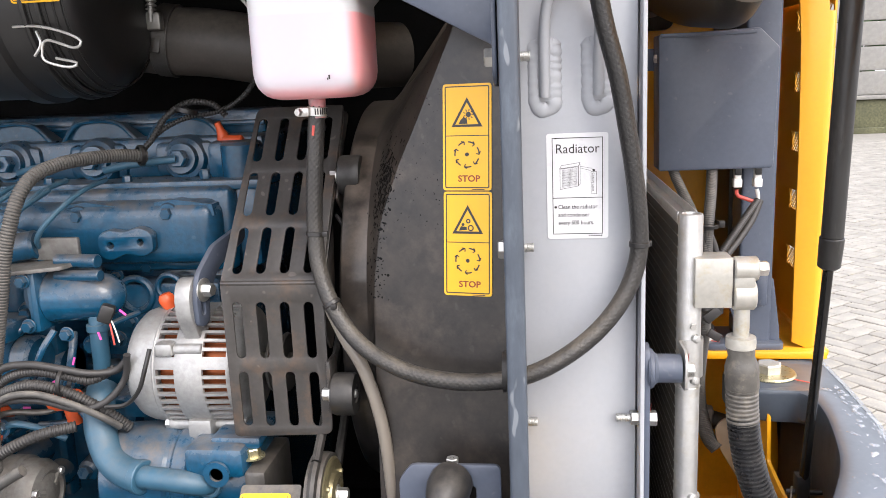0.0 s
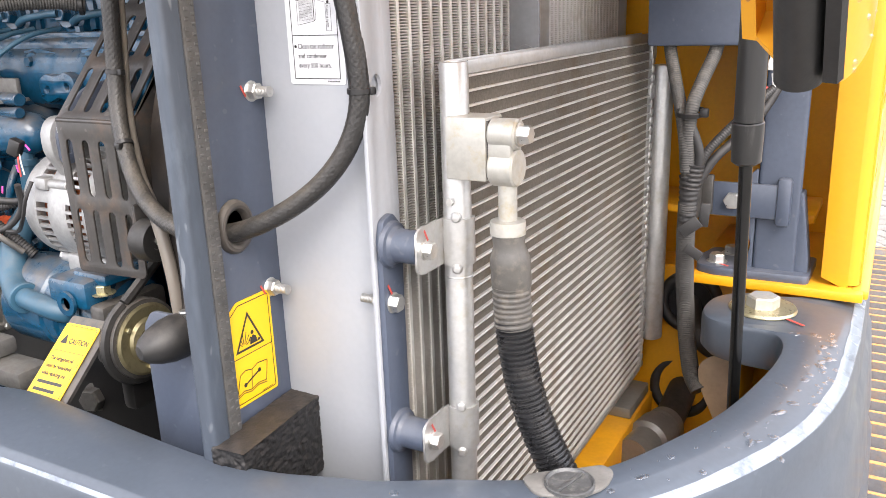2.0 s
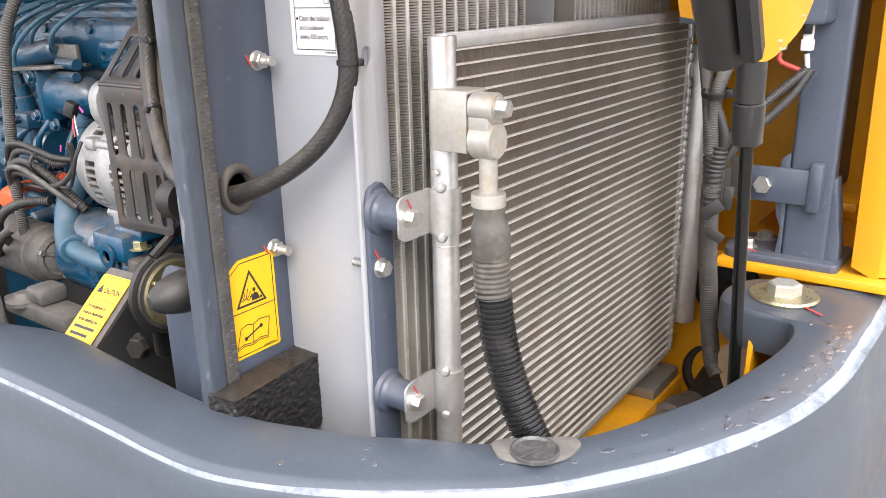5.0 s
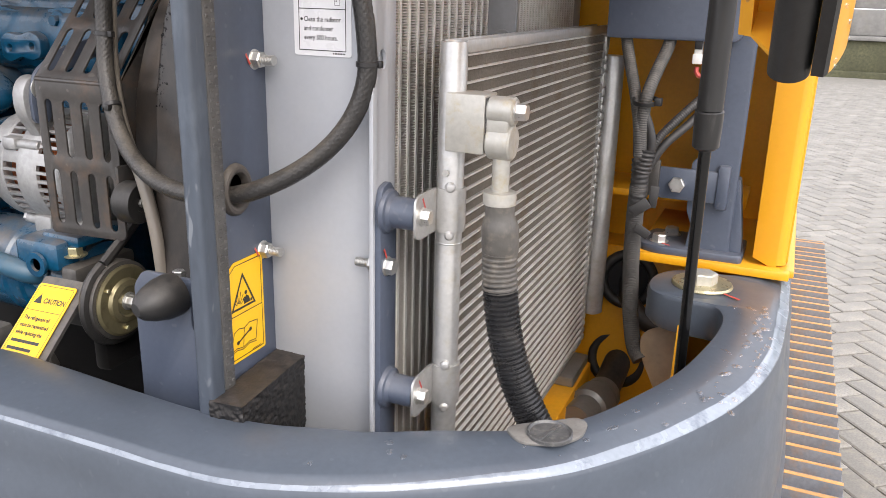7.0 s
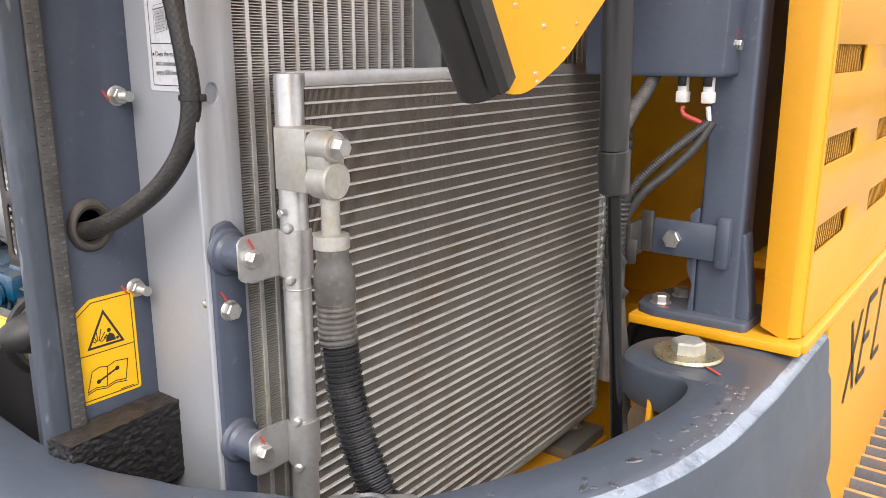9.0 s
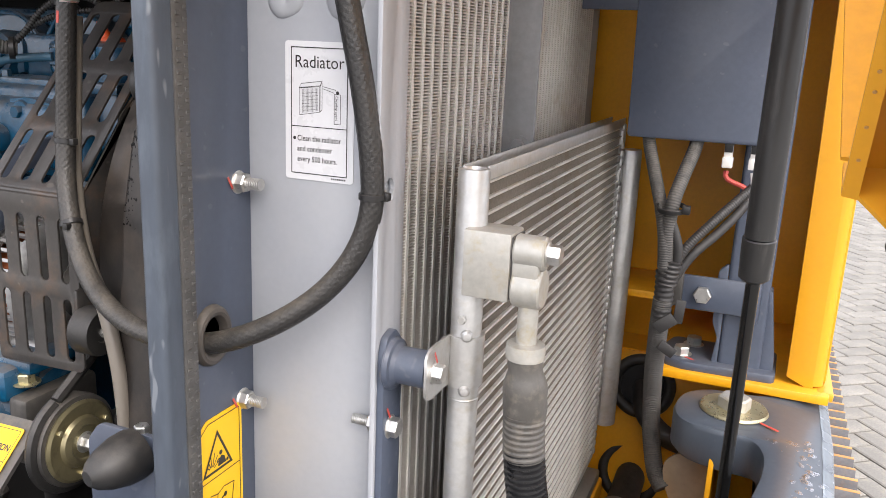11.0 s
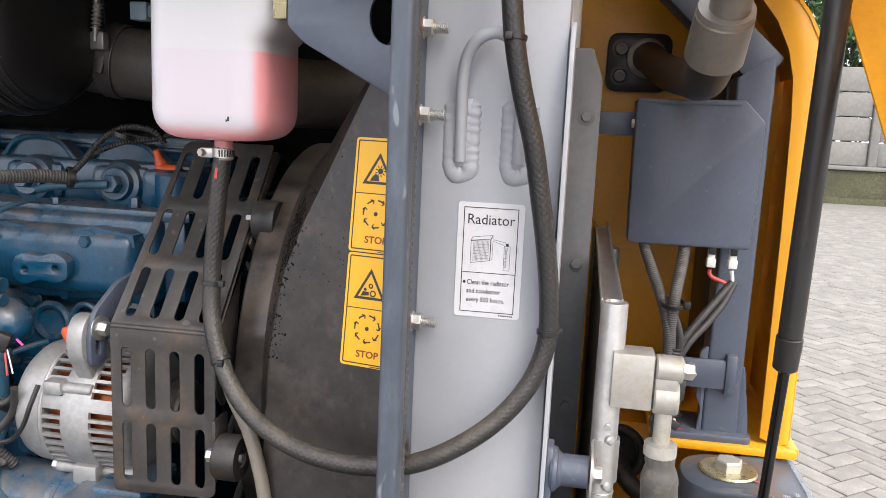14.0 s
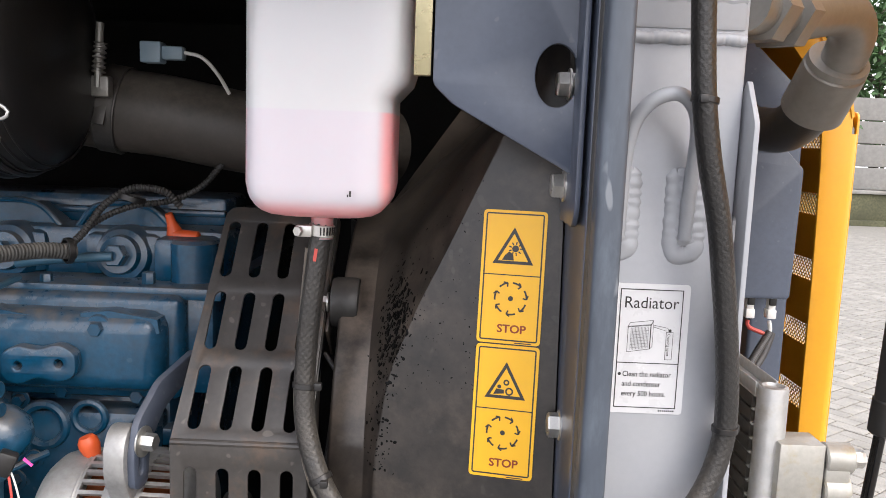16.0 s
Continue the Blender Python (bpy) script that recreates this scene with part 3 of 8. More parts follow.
def herringbone(u0, u1, v0, v1):
    """Centres and turns of the pavers, in the grid's own axes."""
    out = []
    for i in range(int(u0 / PW) - 2, int(u1 / PW) + 3):
        for j in range(int(v0 / PW) - 2, int(v1 / PW) + 3):
            k = (i - j) % 4
            if k == 0:
                out.append(((i + 1) * PW, (j + 0.5) * PW, 0))
            elif k == 3:
                out.append(((i + 0.5) * PW, (j + 1) * PW, 90))
    return out


TURN_P = radians(38)
cs, sn = math.cos(TURN_P), math.sin(TURN_P)
_near, _far = [], []
for u, v, a in herringbone(-14, 22, -14, 22):
    x, y = u * cs - v * sn, u * sn + v * cs
    if -5.5 < x < 8.0 and -5.5 < y < 17 and not (-1.2 < x < 0.2 and 0.9 < y < 2.9):
        if 0.45 < x < 2.6 and 1.6 < y < 5.2 and len(_near) < 300 and x < 0.75 + (y - 1.5) * 0.42:
            _near.append((x, y, a))
        else:
            _far.append((x, y, a))
_paver_mesh = mesh_of("paver", paver_geo(), M_PAVER)
for x, y, a in _near:
    ob = new("paver", _paver_mesh)
    ob.parent = pavement
    ob.matrix_parent_inverse = Matrix.Translation(-pavement.location)
    ob.matrix_basis = pose(x, y, random.uniform(-0.003, 0.002), random.uniform(-0.5, 0.5), random.uniform(-0.5, 0.5), a + 38 + random.uniform(-0.6, 0.6))
_pg = paver_geo()
part("far_pavers", [moved(_pg, pose(x, y, random.uniform(-0.003, 0.002), 0, 0, a + 38)) for x, y, a in _far], M_PAVER, pavement, kind="stuff")
solid("ground_slab", box(-40, 40, -40, 40, -0.02, -0.009), M_PAVER, "grey-brown paved yard reaching to the fence", "ground", kind="structure")
for x, y, s in ((1.02, 3.45, 0.05), (0.66, 2.35, 0.05), (1.25, 3.2, 0.035)):
    solid("fallen_leaf", loft([[(x + dx * s, y + dy * s, 0.006 + dz) for dx, dy, dz in ((-1, 0, 0), (-0.4, 0.45, 0.012), (0.4, 0.4, 0.004), (1, 0, 0.01), (0.3, -0.4, 0.008), (-0.4, -0.45, 0))], [(x + dx * s, y + dy * s, 0.008 + dz) for dx, dy, dz in ((-1, 0, 0), (-0.4, 0.45, 0.012), (0.4, 0.4, 0.004), (1, 0, 0.01), (0.3, -0.4, 0.008), (-0.4, -0.45, 0))]]), M_DRY_LEAF, "small yellow fallen leaf lying on the pavers", "leaf", "fallen leaves")

FENCE_Y = 19.0
solid("fence_base", [box(-30, 40, FENCE_Y - 0.35, FENCE_Y + 0.1, -0.1, 0.72, 0.03), box(-30, 40, FENCE_Y - 0.45, FENCE_Y - 0.35, -0.1, 0.12, 0.02)], M_MOSS, "low mossy concrete wall under the fence", "wall", kind="structure")
fence = thing("fence", (8, FENCE_Y, 0.7), "weathered grey precast concrete panel fence", "fence", kind="structure")
part("coping", box(-30, 40, FENCE_Y - 0.42, FENCE_Y + 0.15, 0.72, 0.80, 0.02), M_CONCRETE, fence, "pale concrete coping")
_panel = mesh_of("panel", box(-1.15, 1.15, -0.03, 0.03, -0.255, 0.255, 0.03), M_CONCRETE)
_postm = mesh_of("post", box(-0.09, 0.09, -0.10, 0.06, 0, 2.25, 0.02), M_CONCRETE)
for i in range(-5, 13):
    for name, me, x, z in [("post", _postm, i * 2.5 + 1.25, 0.8)] + [("panel", _panel, i * 2.5 + 2.5, 1.06 + 0.53 * k) for k in range(4)]:
        ob = new(name, me)
        ob.parent = fence
        ob.matrix_parent_inverse = Matrix.Translation(-fence.location)
        ob.matrix_basis = pose(x, FENCE_Y, z)


def tree(x, y, h, seed):
    rnd = random.Random(seed)
    t = thing("tree", (x, y, 0), "green broadleaf tree behind the concrete fence", "tree", "trees behind the fence")
    limbs = [sweep([(x, y, 0), (x + 0.1, y, h * 0.3), (x - 0.1, y + 0.1, h * 0.75)], 0.16, 8, 0.3, r_end=0.06)]
    for _ in range(6):
        a, z = rnd.uniform(0, 6.28), rnd.uniform(0.3, 0.6) * h
        limbs.append(sweep([(x, y, z), (x + math.cos(a) * h * 0.15, y + math.sin(a) * h * 0.15, z + h * 0.12), (x + math.cos(a) * h * 0.3, y + math.sin(a) * h * 0.3, z + h * 0.3)], 0.06, 6, 0.3, r_end=0.02))
    part("trunk", limbs, M_BARK, t)
    vs, fs = [], []
    clumps = [(x + rnd.gauss(0, h * 0.17), y + rnd.gauss(0, h * 0.15), rnd.uniform(0.25, 1.0) * h) for _ in range(70)]
    for cx, cy, cz in clumps:
        for _ in range(80):
            p = Vector((cx + rnd.gauss(0, h * 0.06), cy + rnd.gauss(0, h * 0.06), cz + rnd.gauss(0, h * 0.05)))
            m = pose(*p, rnd.uniform(-70, 70), rnd.uniform(-70, 70), rnd.uniform(0, 360))
            s, k = rnd.uniform(0.07, 0.15), len(vs)
            vs += [tuple(m @ Vector(q)) for q in ((-s, 0, 0), (0, s * 0.45, s * 0.1), (s, 0, 0), (0, -s * 0.45, s * 0.1))]
            fs.append((k, k + 1, k + 2, k + 3))
    part("crown", (vs, fs), M_LEAF, t)


for k, (x, y, h) in enumerate(((4.0, 21.5, 6.2), (6.6, 22.4, 7.0), (8.8, 21.3, 6.0), (11.2, 22.2, 7.2), (13.6, 21.6, 6.4))):
    tree(x, y, h, k)

# ---- the machine's body ----
RIM_IN = [(-1.3, 0.60), (-0.62, 0.632), (-0.41, 0.668), (-0.30, 0.698), (-0.21, 0.697), (-0.10, 0.689), (-0.017, 0.685), (0.05, 0.692), (0.104, 0.709), (0.142, 0.721),
          (0.192, 0.748), (0.25, 0.776), (0.303, 0.822), (0.343, 0.895), (0.372, 0.965), (0.392, 1.05), (0.401, 1.11), (0.400, 1.152), (0.386, 1.179), (0.345, 1.184), (0.309, 1.200), (0.297, 1.235), (0.304, 1.280), (0.330, 1.304), (0.385, 1.311), (0.440, 1.345), (0.440, 1.458)]
RIM_OUT = [(-1.35, 0.50), (-0.70, 0.58), (-0.46, 0.596), (-0.283, 0.604), (-0.18, 0.608), (-0.08, 0.609), (0.01, 0.609), (0.07, 0.614), (0.13, 0.634), (0.185, 0.660),
           (0.255, 0.705), (0.315, 0.752), (0.375, 0.828), (0.422, 0.910), (0.452, 0.99), (0.468, 1.07), (0.473, 1.13), (0.4745, 1.17), (0.4755, 1.192), (0.4762, 1.208), (0.4768, 1.224), (0.477, 1.245), (0.477, 1.278), (0.477, 1.300), (0.477, 1.312), (0.477, 1.36), (0.477, 1.456)]
TOP = 1.041


def shoulder(x):
    """Width of the rounded shoulder, broader where the rim swings round to the side."""
    return 0.0105 + 0.0115 * min(1.0, max(0.0, (x - 0.12) / 0.30))


def rim_section(pi, po):
    pi, po = Vector((*pi, 0)), Vector((*po, 0))
    n = (po - pi).normalized()
    w = (po - pi).length

    def at(d, z):
        q = pi + n * d
        return (q.x, q.y, z)
    arm = max(0.0, w - 0.0765) if pi.y > 1.13 else 0.0
    sh = shoulder(po.x)
    low = TOP - 0.050 if arm else 0.80
    return [at(arm + 0.006, low - 0.004 if arm else 0.78), at(0.008 if arm else 0.006, low), at(0.0, low + 0.008 if arm else 0.985), at(0.0, TOP - 0.007), at(0.002, TOP - 0.002), at(0.007, TOP), at(w * 0.5, TOP - 0.0005), at(w * 0.55, TOP - 0.0015), at(w - sh, TOP - 0.0042), at(w - sh * 0.6, TOP - 0.0062), at(w - 0.0005, TOP - 0.0118),
            at(w + 0.0022, TOP - 0.018), at(w + 0.005, TOP - 0.040), at(w + 0.006, TOP - 0.060), at(w + 0.0105, TOP - 0.070), at(w + 0.015, 0.93), at(w + 0.022, 0.86), at(w + 0.020, 0.83), at(w + 0.028, 0.81), at(w + 0.034, 0.70), at(w + 0.03, 0.60), at(w - 0.03, 0.55), at(arm, 0.56)]


def matched(a, b, per=6):
    """The two edges of the rim, refined together."""
    out = []
    for pts in (a, b):
        p = [Vector((*q, 0)) for q in pts]
        p = [p[0] * 2 - p[1]] + p + [p[-1] * 2 - p[-2]]
        fine = []
        for w, x, y, z in zip(p, p[1:], p[2:], p[3:]):
            for i in range(per):
                t = i / per
                fine.append(0.5 * ((2 * x) + (y - w) * t + (2 * w - 5 * x + 4 * y - z) * t * t + (3 * x - w - 3 * y + z) * t ** 3))
        fine.append(p[-2])
        out.append([(v.x, v.y) for v in fine])
    return zip(*out)


counterweight = thing("counterweight", (0.1, 0.65, 0.6), "glossy grey-blue painted counterweight, wet, curving round the engine bay", "counterweight")
part("body", loft([rim_section(a, b) for a, b in matched(RIM_IN, RIM_OUT)]), M_GREY, counterweight, sharp=40)
# raised pale strip on the shoulder, painted in place of a sky reflection
_edge = []
_er = random.Random(8)
_wid = 0.5
for i, (pi, po) in enumerate(matched(RIM_IN, RIM_OUT)):
    a, b = Vector((*pi, 0)), Vector((*po, 0))
    n = (b - a).normalized()
    w = (b - a).length
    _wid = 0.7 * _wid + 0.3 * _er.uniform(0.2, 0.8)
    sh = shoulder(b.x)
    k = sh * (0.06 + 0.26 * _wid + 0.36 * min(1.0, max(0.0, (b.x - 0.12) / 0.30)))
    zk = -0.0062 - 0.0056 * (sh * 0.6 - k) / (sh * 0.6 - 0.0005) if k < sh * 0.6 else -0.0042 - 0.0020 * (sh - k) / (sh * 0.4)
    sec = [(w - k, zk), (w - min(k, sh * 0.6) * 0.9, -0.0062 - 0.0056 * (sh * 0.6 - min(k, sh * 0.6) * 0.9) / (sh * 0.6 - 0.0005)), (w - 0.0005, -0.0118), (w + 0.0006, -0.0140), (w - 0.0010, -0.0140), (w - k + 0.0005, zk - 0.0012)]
    if b.x < -0.66:
        continue
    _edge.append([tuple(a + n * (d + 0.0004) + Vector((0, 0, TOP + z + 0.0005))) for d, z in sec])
part("worn_edge", loft(_edge), M_RIM_GLINT, counterweight, "bright strip painted as the sky's reflection on the rim", sharp=40)
part("washer", lathe((0.366, 1.252, TOP), (0, 0, 1), [(0, 0.040), (0.0015, 0.0405), (0.0045, 0.039), (0.0045, 0.030), (0.004, 0.018)], 40), M_BRASS, counterweight, "yellow zinc-plated cupped washer")
part("fixing_bolt", moved(hex_geo(0.034, 0.0145), pose(0.366, 1.252, TOP + 0.0040, 0, 0, 12)), M_CREAM, counterweight, "large hexagon bolt head")
part("paint_mark", obox((0.03, 0.0035, 0.0006), pose(0.405, 1.222, TOP + 0.0004, 0, 0, -35)), M_RED, counterweight, "red paint mark")
# the tool cap let into the rim
cap = part("cap_seat", [sheet(rounded([(0.248, 0.772), (0.268, 0.754), (0.300, 0.765), (0.315, 0.788), (0.314, 0.812), (0.303, 0.818), (0.282, 0.800), (0.262, 0.786)], 0.010), [], 0.003, pose(0, 0, TOP + 0.0009), 0.0006)], M_CAP, counterweight, "dull grey seat of the cap")
part("cap", [lathe((0.288, 0.778, TOP + 0.002), (0, 0, 1), [(0, 0.0205), (0.003, 0.0205), (0.0036, 0.0190), (0.0012, 0.0175), (0.0012, 0.0)], 32), obox((0.036, 0.0032, 0.0028), pose(0.288, 0.778, TOP + 0.0034, 0, 0, 75), 0.0006)], M_CAP_DK, cap, "dark round slotted cap")
_rnd = random.Random(5)
_drops = []
for i in range(70):
    t = _rnd.uniform(0.46, 0.72) if i < 50 else _rnd.uniform(0.3, 0.7)
    k = t * (len(RIM_IN) - 1)
    a, b = int(k), min(int(k) + 1, len(RIM_IN) - 1)
    f = k - a
    pi = Vector(RIM_IN[a]).lerp(Vector(RIM_IN[b]), f)
    po = Vector(RIM_OUT[a]).lerp(Vector(RIM_OUT[b]), f)
    s = _rnd.uniform(0.25, 0.86)
    q = pi.lerp(po, s)
    r = _rnd.choice((0.0009, 0.0012, 0.0014, 0.002, 0.0034, 0.0042))
    g = lathe((0, 0, 0), (0, 0, 1), [(0, 1.0), (0.18, 0.93), (0.34, 0.65), (0.42, 0.0)], 12)
    _drops.append(moved(g, Matrix.Translation((q.x, q.y, TOP - 0.0006 - max(0, s - 0.55) * 0.0085)) @ pose(0, 0, 0, 0, 0, _rnd.uniform(0, 180)) @ Matrix.Diagonal((r * _rnd.uniform(1, 2.2), r, r, 1))))
for k in range(26):
    y = _rnd.uniform(0.88, 1.22)
    x = 0.424 + 0.11 * min(1.0, (y - 0.88) / 0.34) - 0.09 * ((y - 0.88) / 0.34) ** 2 + _rnd.uniform(-0.014, 0.008)
    r = _rnd.choice((0.0014, 0.0022, 0.0034, 0.0046))
    g = lathe((0, 0, 0), (0, 0, 1), [(0, 1.0), (0.22, 0.93), (0.42, 0.65), (0.50, 0.0)], 14)
    _drops.append(moved(g, Matrix.Translation((x, y, TOP - 0.0012)) @ pose(0, 0, 0, 0, 0, _rnd.uniform(40, 140)) @ Matrix.Diagonal((r * _rnd.uniform(1, 1.9), r, r, 1))))
part("water", _drops, M_WATER, counterweight, "clear water drops", kind="stuff")

deck = thing("deck_plate", (0.38, 1.4, 1.03), "yellow painted steel deck beside the counterweight", "deck", kind="structure")
part("plate", box(0.262, 0.474, 1.314, 1.60, 1.0425, 1.055, 0.002), M_YELLOW_IN, deck)
part("ledge", box(0.10, 0.40, 1.47, 1.60, 1.10, 1.112, 0.002), M_YELLOW_IN, deck)
solid("wall_back", [box(0.05, 0.458, 1.60, 1.62, 0.70, 1.78)], M_YELLOW_IN, "yellow painted bulkhead behind the coolers", "bulkhead", kind="structure")
solid("floor", [box(0.02, 0.44, 0.80, 1.61, 0.70, 0.715), box(0.02, 0.188, 0.86, 1.440, 0.715, 0.806, 0.004)], M_YELLOW_IN, "yellow painted floor of the cooler bay", "floor", kind="structure")
# plain walls that close the engine bay, coloured as dark as its shade
solid("wall_left", box(-1.32, -1.30, 0.7, 1.95, 0.5, 2.0), M_BAY_SHADE, "dark end wall of the engine bay", "wall", kind="structure")
solid("wall_engine_back", box(-1.30, 0.05, 1.62, 1.64, 0.5, 2.0), M_BAY_SHADE, "dark back wall of the engine bay", "wall", kind="structure")
# unseen roofs, added and sized to keep skylight off both bays
solid("ceiling_right", box(-0.05, 0.46, 1.06, 1.62, 1.80, 1.812), M_YELLOW_IN, "unseen yellow hood roof added to shade the upper cooler bay", "hood", kind="structure")
solid("ceiling", box(-1.30, -0.06, 0.62, 1.64, 1.745, 1.76), M_BAY_SHADE, "unseen near-black hood roof added to shade the engine", "hood", kind="structure")
# added black block: keeps the gap right of the column dark
solid("cable_duct", [box(0.338, 0.366, 1.435, 1.598, 1.113, 1.70, 0.006)], M_RUBBER, "black block added behind the support column to darken the gap", "duct")
# unseen block and roof strip, added to stop light behind the side panel
solid("wall_body", [box(-1.30, 0.43, 1.645, 3.0, 0.5, 2.0), box(0.43, 0.458, 1.645, 3.0, 1.78, 1.80)], M_YELLOW_IN, "unseen yellow block for the machine's body, added to keep light out", "wall", kind="structure")
solid("floor_engine", box(-1.30, 0.02, 0.75, 1.62, 0.60, 0.63), M_BAY_SHADE, "dark floor under the engine", "floor", kind="structure")

# inner bracket that carries the gas strut
strut_bracket = thing("strut_bracket", (0.39, 1.13, 0.8), "yellow painted steel bracket inside the counterweight", "bracket")
part("web", [sheet(rounded([(1.05, 0.80), (1.05, 0.915), (1.175, 0.930), (1.185, 1.010), (1.324, 1.010), (1.324, 0.80)], 0.008), [], 0.006, frame_on((0.350, 0, 0), (0, 1, 0), (0, 0, 1)), 0.001)], M_YELLOW_IN, strut_bracket)
part("back_plate", box(0.345, 0.435, 1.325, 1.335, 0.72, 1.005, 0.002), M_YELLOW_IN, strut_bracket)
solid("tan_cover", sheet(rounded([(-0.038, 0.026), (-0.020, 0.042), (0.018, 0.042), (0.018, -0.078), (0.006, -0.070), (-0.032, -0.004)], [0.012, 0.012, 0.003, 0.003, 0.006, 0.016]), [], 0.006, frame_on((0.328, 1.262, 0.918), (1, 0, 0), (0, 0.25, 1)), 0.0015), M_TAN, "tan teardrop cover beside the yellow bracket", "cover")

strut = thing("gas_strut", (0.365, 1.09, 0.95), "black gas strut with a dark polished rod", "strut")
S0, S1, S2 = Vector((0.3662, 1.072, 0.935)), Vector((0.3672, 1.0227, 1.2673)), Vector((0.3694, 0.9868, 1.785))
part("rod", cyl(S0, S1, 0.0062, 20), M_ROD, strut)
part("end_fitting", [box(0.356, 0.374, 1.062, 1.082, 0.925, 0.965, 0.003), cyl((0.345, 1.072, 0.938), (0.392, 1.072, 0.938), 0.004, 12)], M_BLACK, strut)
part("cotter_pin", sweep([(0.350, 1.065, 0.950), (0.348, 1.057, 0.925), (0.352, 1.045, 0.905)], 0.0012, 6), M_ZINC, strut, "steel cotter pin")
part("collar", lathe(S1 + (S1 - S0).normalized() * -0.002, S1 - S0, [(0, 0.010), (0.003, 0.0135), (0.030, 0.0143), (0.040, 0.0143), (0.041, 0.0131)], 28), M_STRUT, strut, "grey rubber end collar")
part("cylinder", cyl(S1 + (S1 - S0).normalized() * 0.039, S2, 0.0129, 28), M_STRUT, strut)

# ---- the open door: a pan with a folded edge and a rubber seal ----
door = thing("engine_door", (0.455, 0.72, 1.37), "open yellow side door with a black rubber edge seal, wet", "door")
E1, E2 = Vector((0, -0.530, 0.848)), Vector((0, 0.805, 0.593))
TIP = Vector((0.4545, 0.7235, 1.3635))


def on_door(a, b, x=0.0):
    return TIP + E1 * a + E2 * b + Vector((x, 0, 0))


def skin_x(b):
    """The skin turns inwards along its leading edge."""
    return 0.4680 - 0.0155 * max(0.0, (0.03 - b) / 0.044) ** 1.7


def door_ring(a):
    c = a - 0.009
    tip = 0.015 - math.sqrt(max(0.0, 0.015 ** 2 - max(0.0, 0.015 - c) ** 2)) if c < 0.015 else 0.0
    start = -0.014 + tip
    bs = [start + 0.05 * k / 9 for k in range(10)] + [0.1, 0.4, 0.8, 1.25 - tip]
    out = [(skin_x(b), b) for b in bs]
    return [tuple(TIP + E1 * a + E2 * b + Vector((x - TIP.x, 0, 0))) for x, b in out] + [tuple(TIP + E1 * a + E2 * b + Vector((x - TIP.x - 0.0028, 0, 0))) for x, b in reversed(out)]


part("skin", loft([door_ring(a) for a in (0.009, 0.0095, 0.0105, 0.0125, 0.015, 0.018, 0.022, 0.026, 0.031, 0.1, 0.4, 0.7, 1.0)]), M_YELLOW, door, sharp=40)


def door_run(section, a0, a1):
    """A bar of the given (x, b) outline along the door's leading edge."""
    return loft([[tuple(TIP + E1 * a + E2 * b + Vector((x - TIP.x, 0, 0))) for x, b in section] for a in (a0, a1)])


seal = part("edge_seal", sweep([on_door(0.014, -0.0076, -0.0180), on_door(0.45, -0.0076, -0.0180), on_door(0.9, -0.0076, -0.0180)], 0.0124, 26, 0.05), M_RUBBER, door, "black hollow rubber seal")
part("seal_grip", door_run([(0.4490, -0.018), (0.4560, -0.019), (0.4585, -0.015), (0.4570, -0.003), (0.4490, -0.004)], 0.020, 0.9), M_RUBBER, seal, "rubber grip strip of the seal")
part("inner_channel", door_run([(0.403, 0.022), (0.411, 0.020), (0.4125, 0.042), (0.4235, 0.042), (0.424, 0.002), (0.4265, 0.002), (0.4265, 0.0445), (0.4105, 0.0445), (0.409, 0.0235), (0.403, 0.0245)], 0.0195, 0.9), M_YELLOW, door, "yellow folded inner channel")
part("channel_end", door_run([(0.403, 0.022), (0.411, 0.020), (0.424, 0.002), (0.4265, 0.002), (0.4265, 0.0445), (0.403, 0.0445)], 0.0165, 0.0195), M_YELLOW, door)
_wd = Vector((-0.04, 0.72, 0.69)).normalized()
part("lower_wall", loft([[(x + _wd.x * t, 0.7500 + _wd.y * t + dn * -0.69, 1.3880 + _wd.z * t + dn * 0.72) for x, dn in ((0.4035, 0.0), (0.4640 + 0.04 * t, 0.0), (0.4640 + 0.04 * t, 0.003), (0.4035, 0.003))] for t in (0.025, 0.5, 1.0)]), M_YELLOW_IN, door, "yellow inner wall along the lower edge")
_pin = mesh_of("channel_hole", lathe((0, 0, 0), (0, 0, 1), [(0, 0.0011), (0.0004, 0.0009), (0.0004, 0.0)], 10), M_RUST)
for k in range(9):
    ob = new("channel_hole", _pin)
    ob.parent = door
    ob.matrix_parent_inverse = Matrix.Translation(-door.location)
    ob.matrix_basis = along(TIP + E1 * (0.042 + 0.017 * k + 0.003 * (k % 3)) + E2 * 0.0205 + Vector((0.4070 - TIP.x, 0, 0)), -E2)
_dd = []
for i in range(46):
    a, b = (_rnd.uniform(0.01, 0.4), _rnd.choice((0.004, 0.016, _rnd.uniform(0.01, 0.3)))) if i % 2 else (0.012 + _rnd.uniform(0, 0.01), _rnd.uniform(0.0, 0.5))
    r = _rnd.uniform(0.0009, 0.0026)
    g = lathe((0, 0, 0), (0, 0, 1), [(0, 1.0), (0.3, 0.9), (0.55, 0.6), (0.65, 0.0)], 10)
    _dd.append(moved(g, along(on_door(a, b, skin_x(b) - TIP.x), (1, 0, 0) if b > 0.03 else (0.75, -0.6, -0.2)) @ Matrix.Diagonal((r, r, r, 1))))
part("water", _dd, M_WATER, door, "clear water drops", kind="stuff")

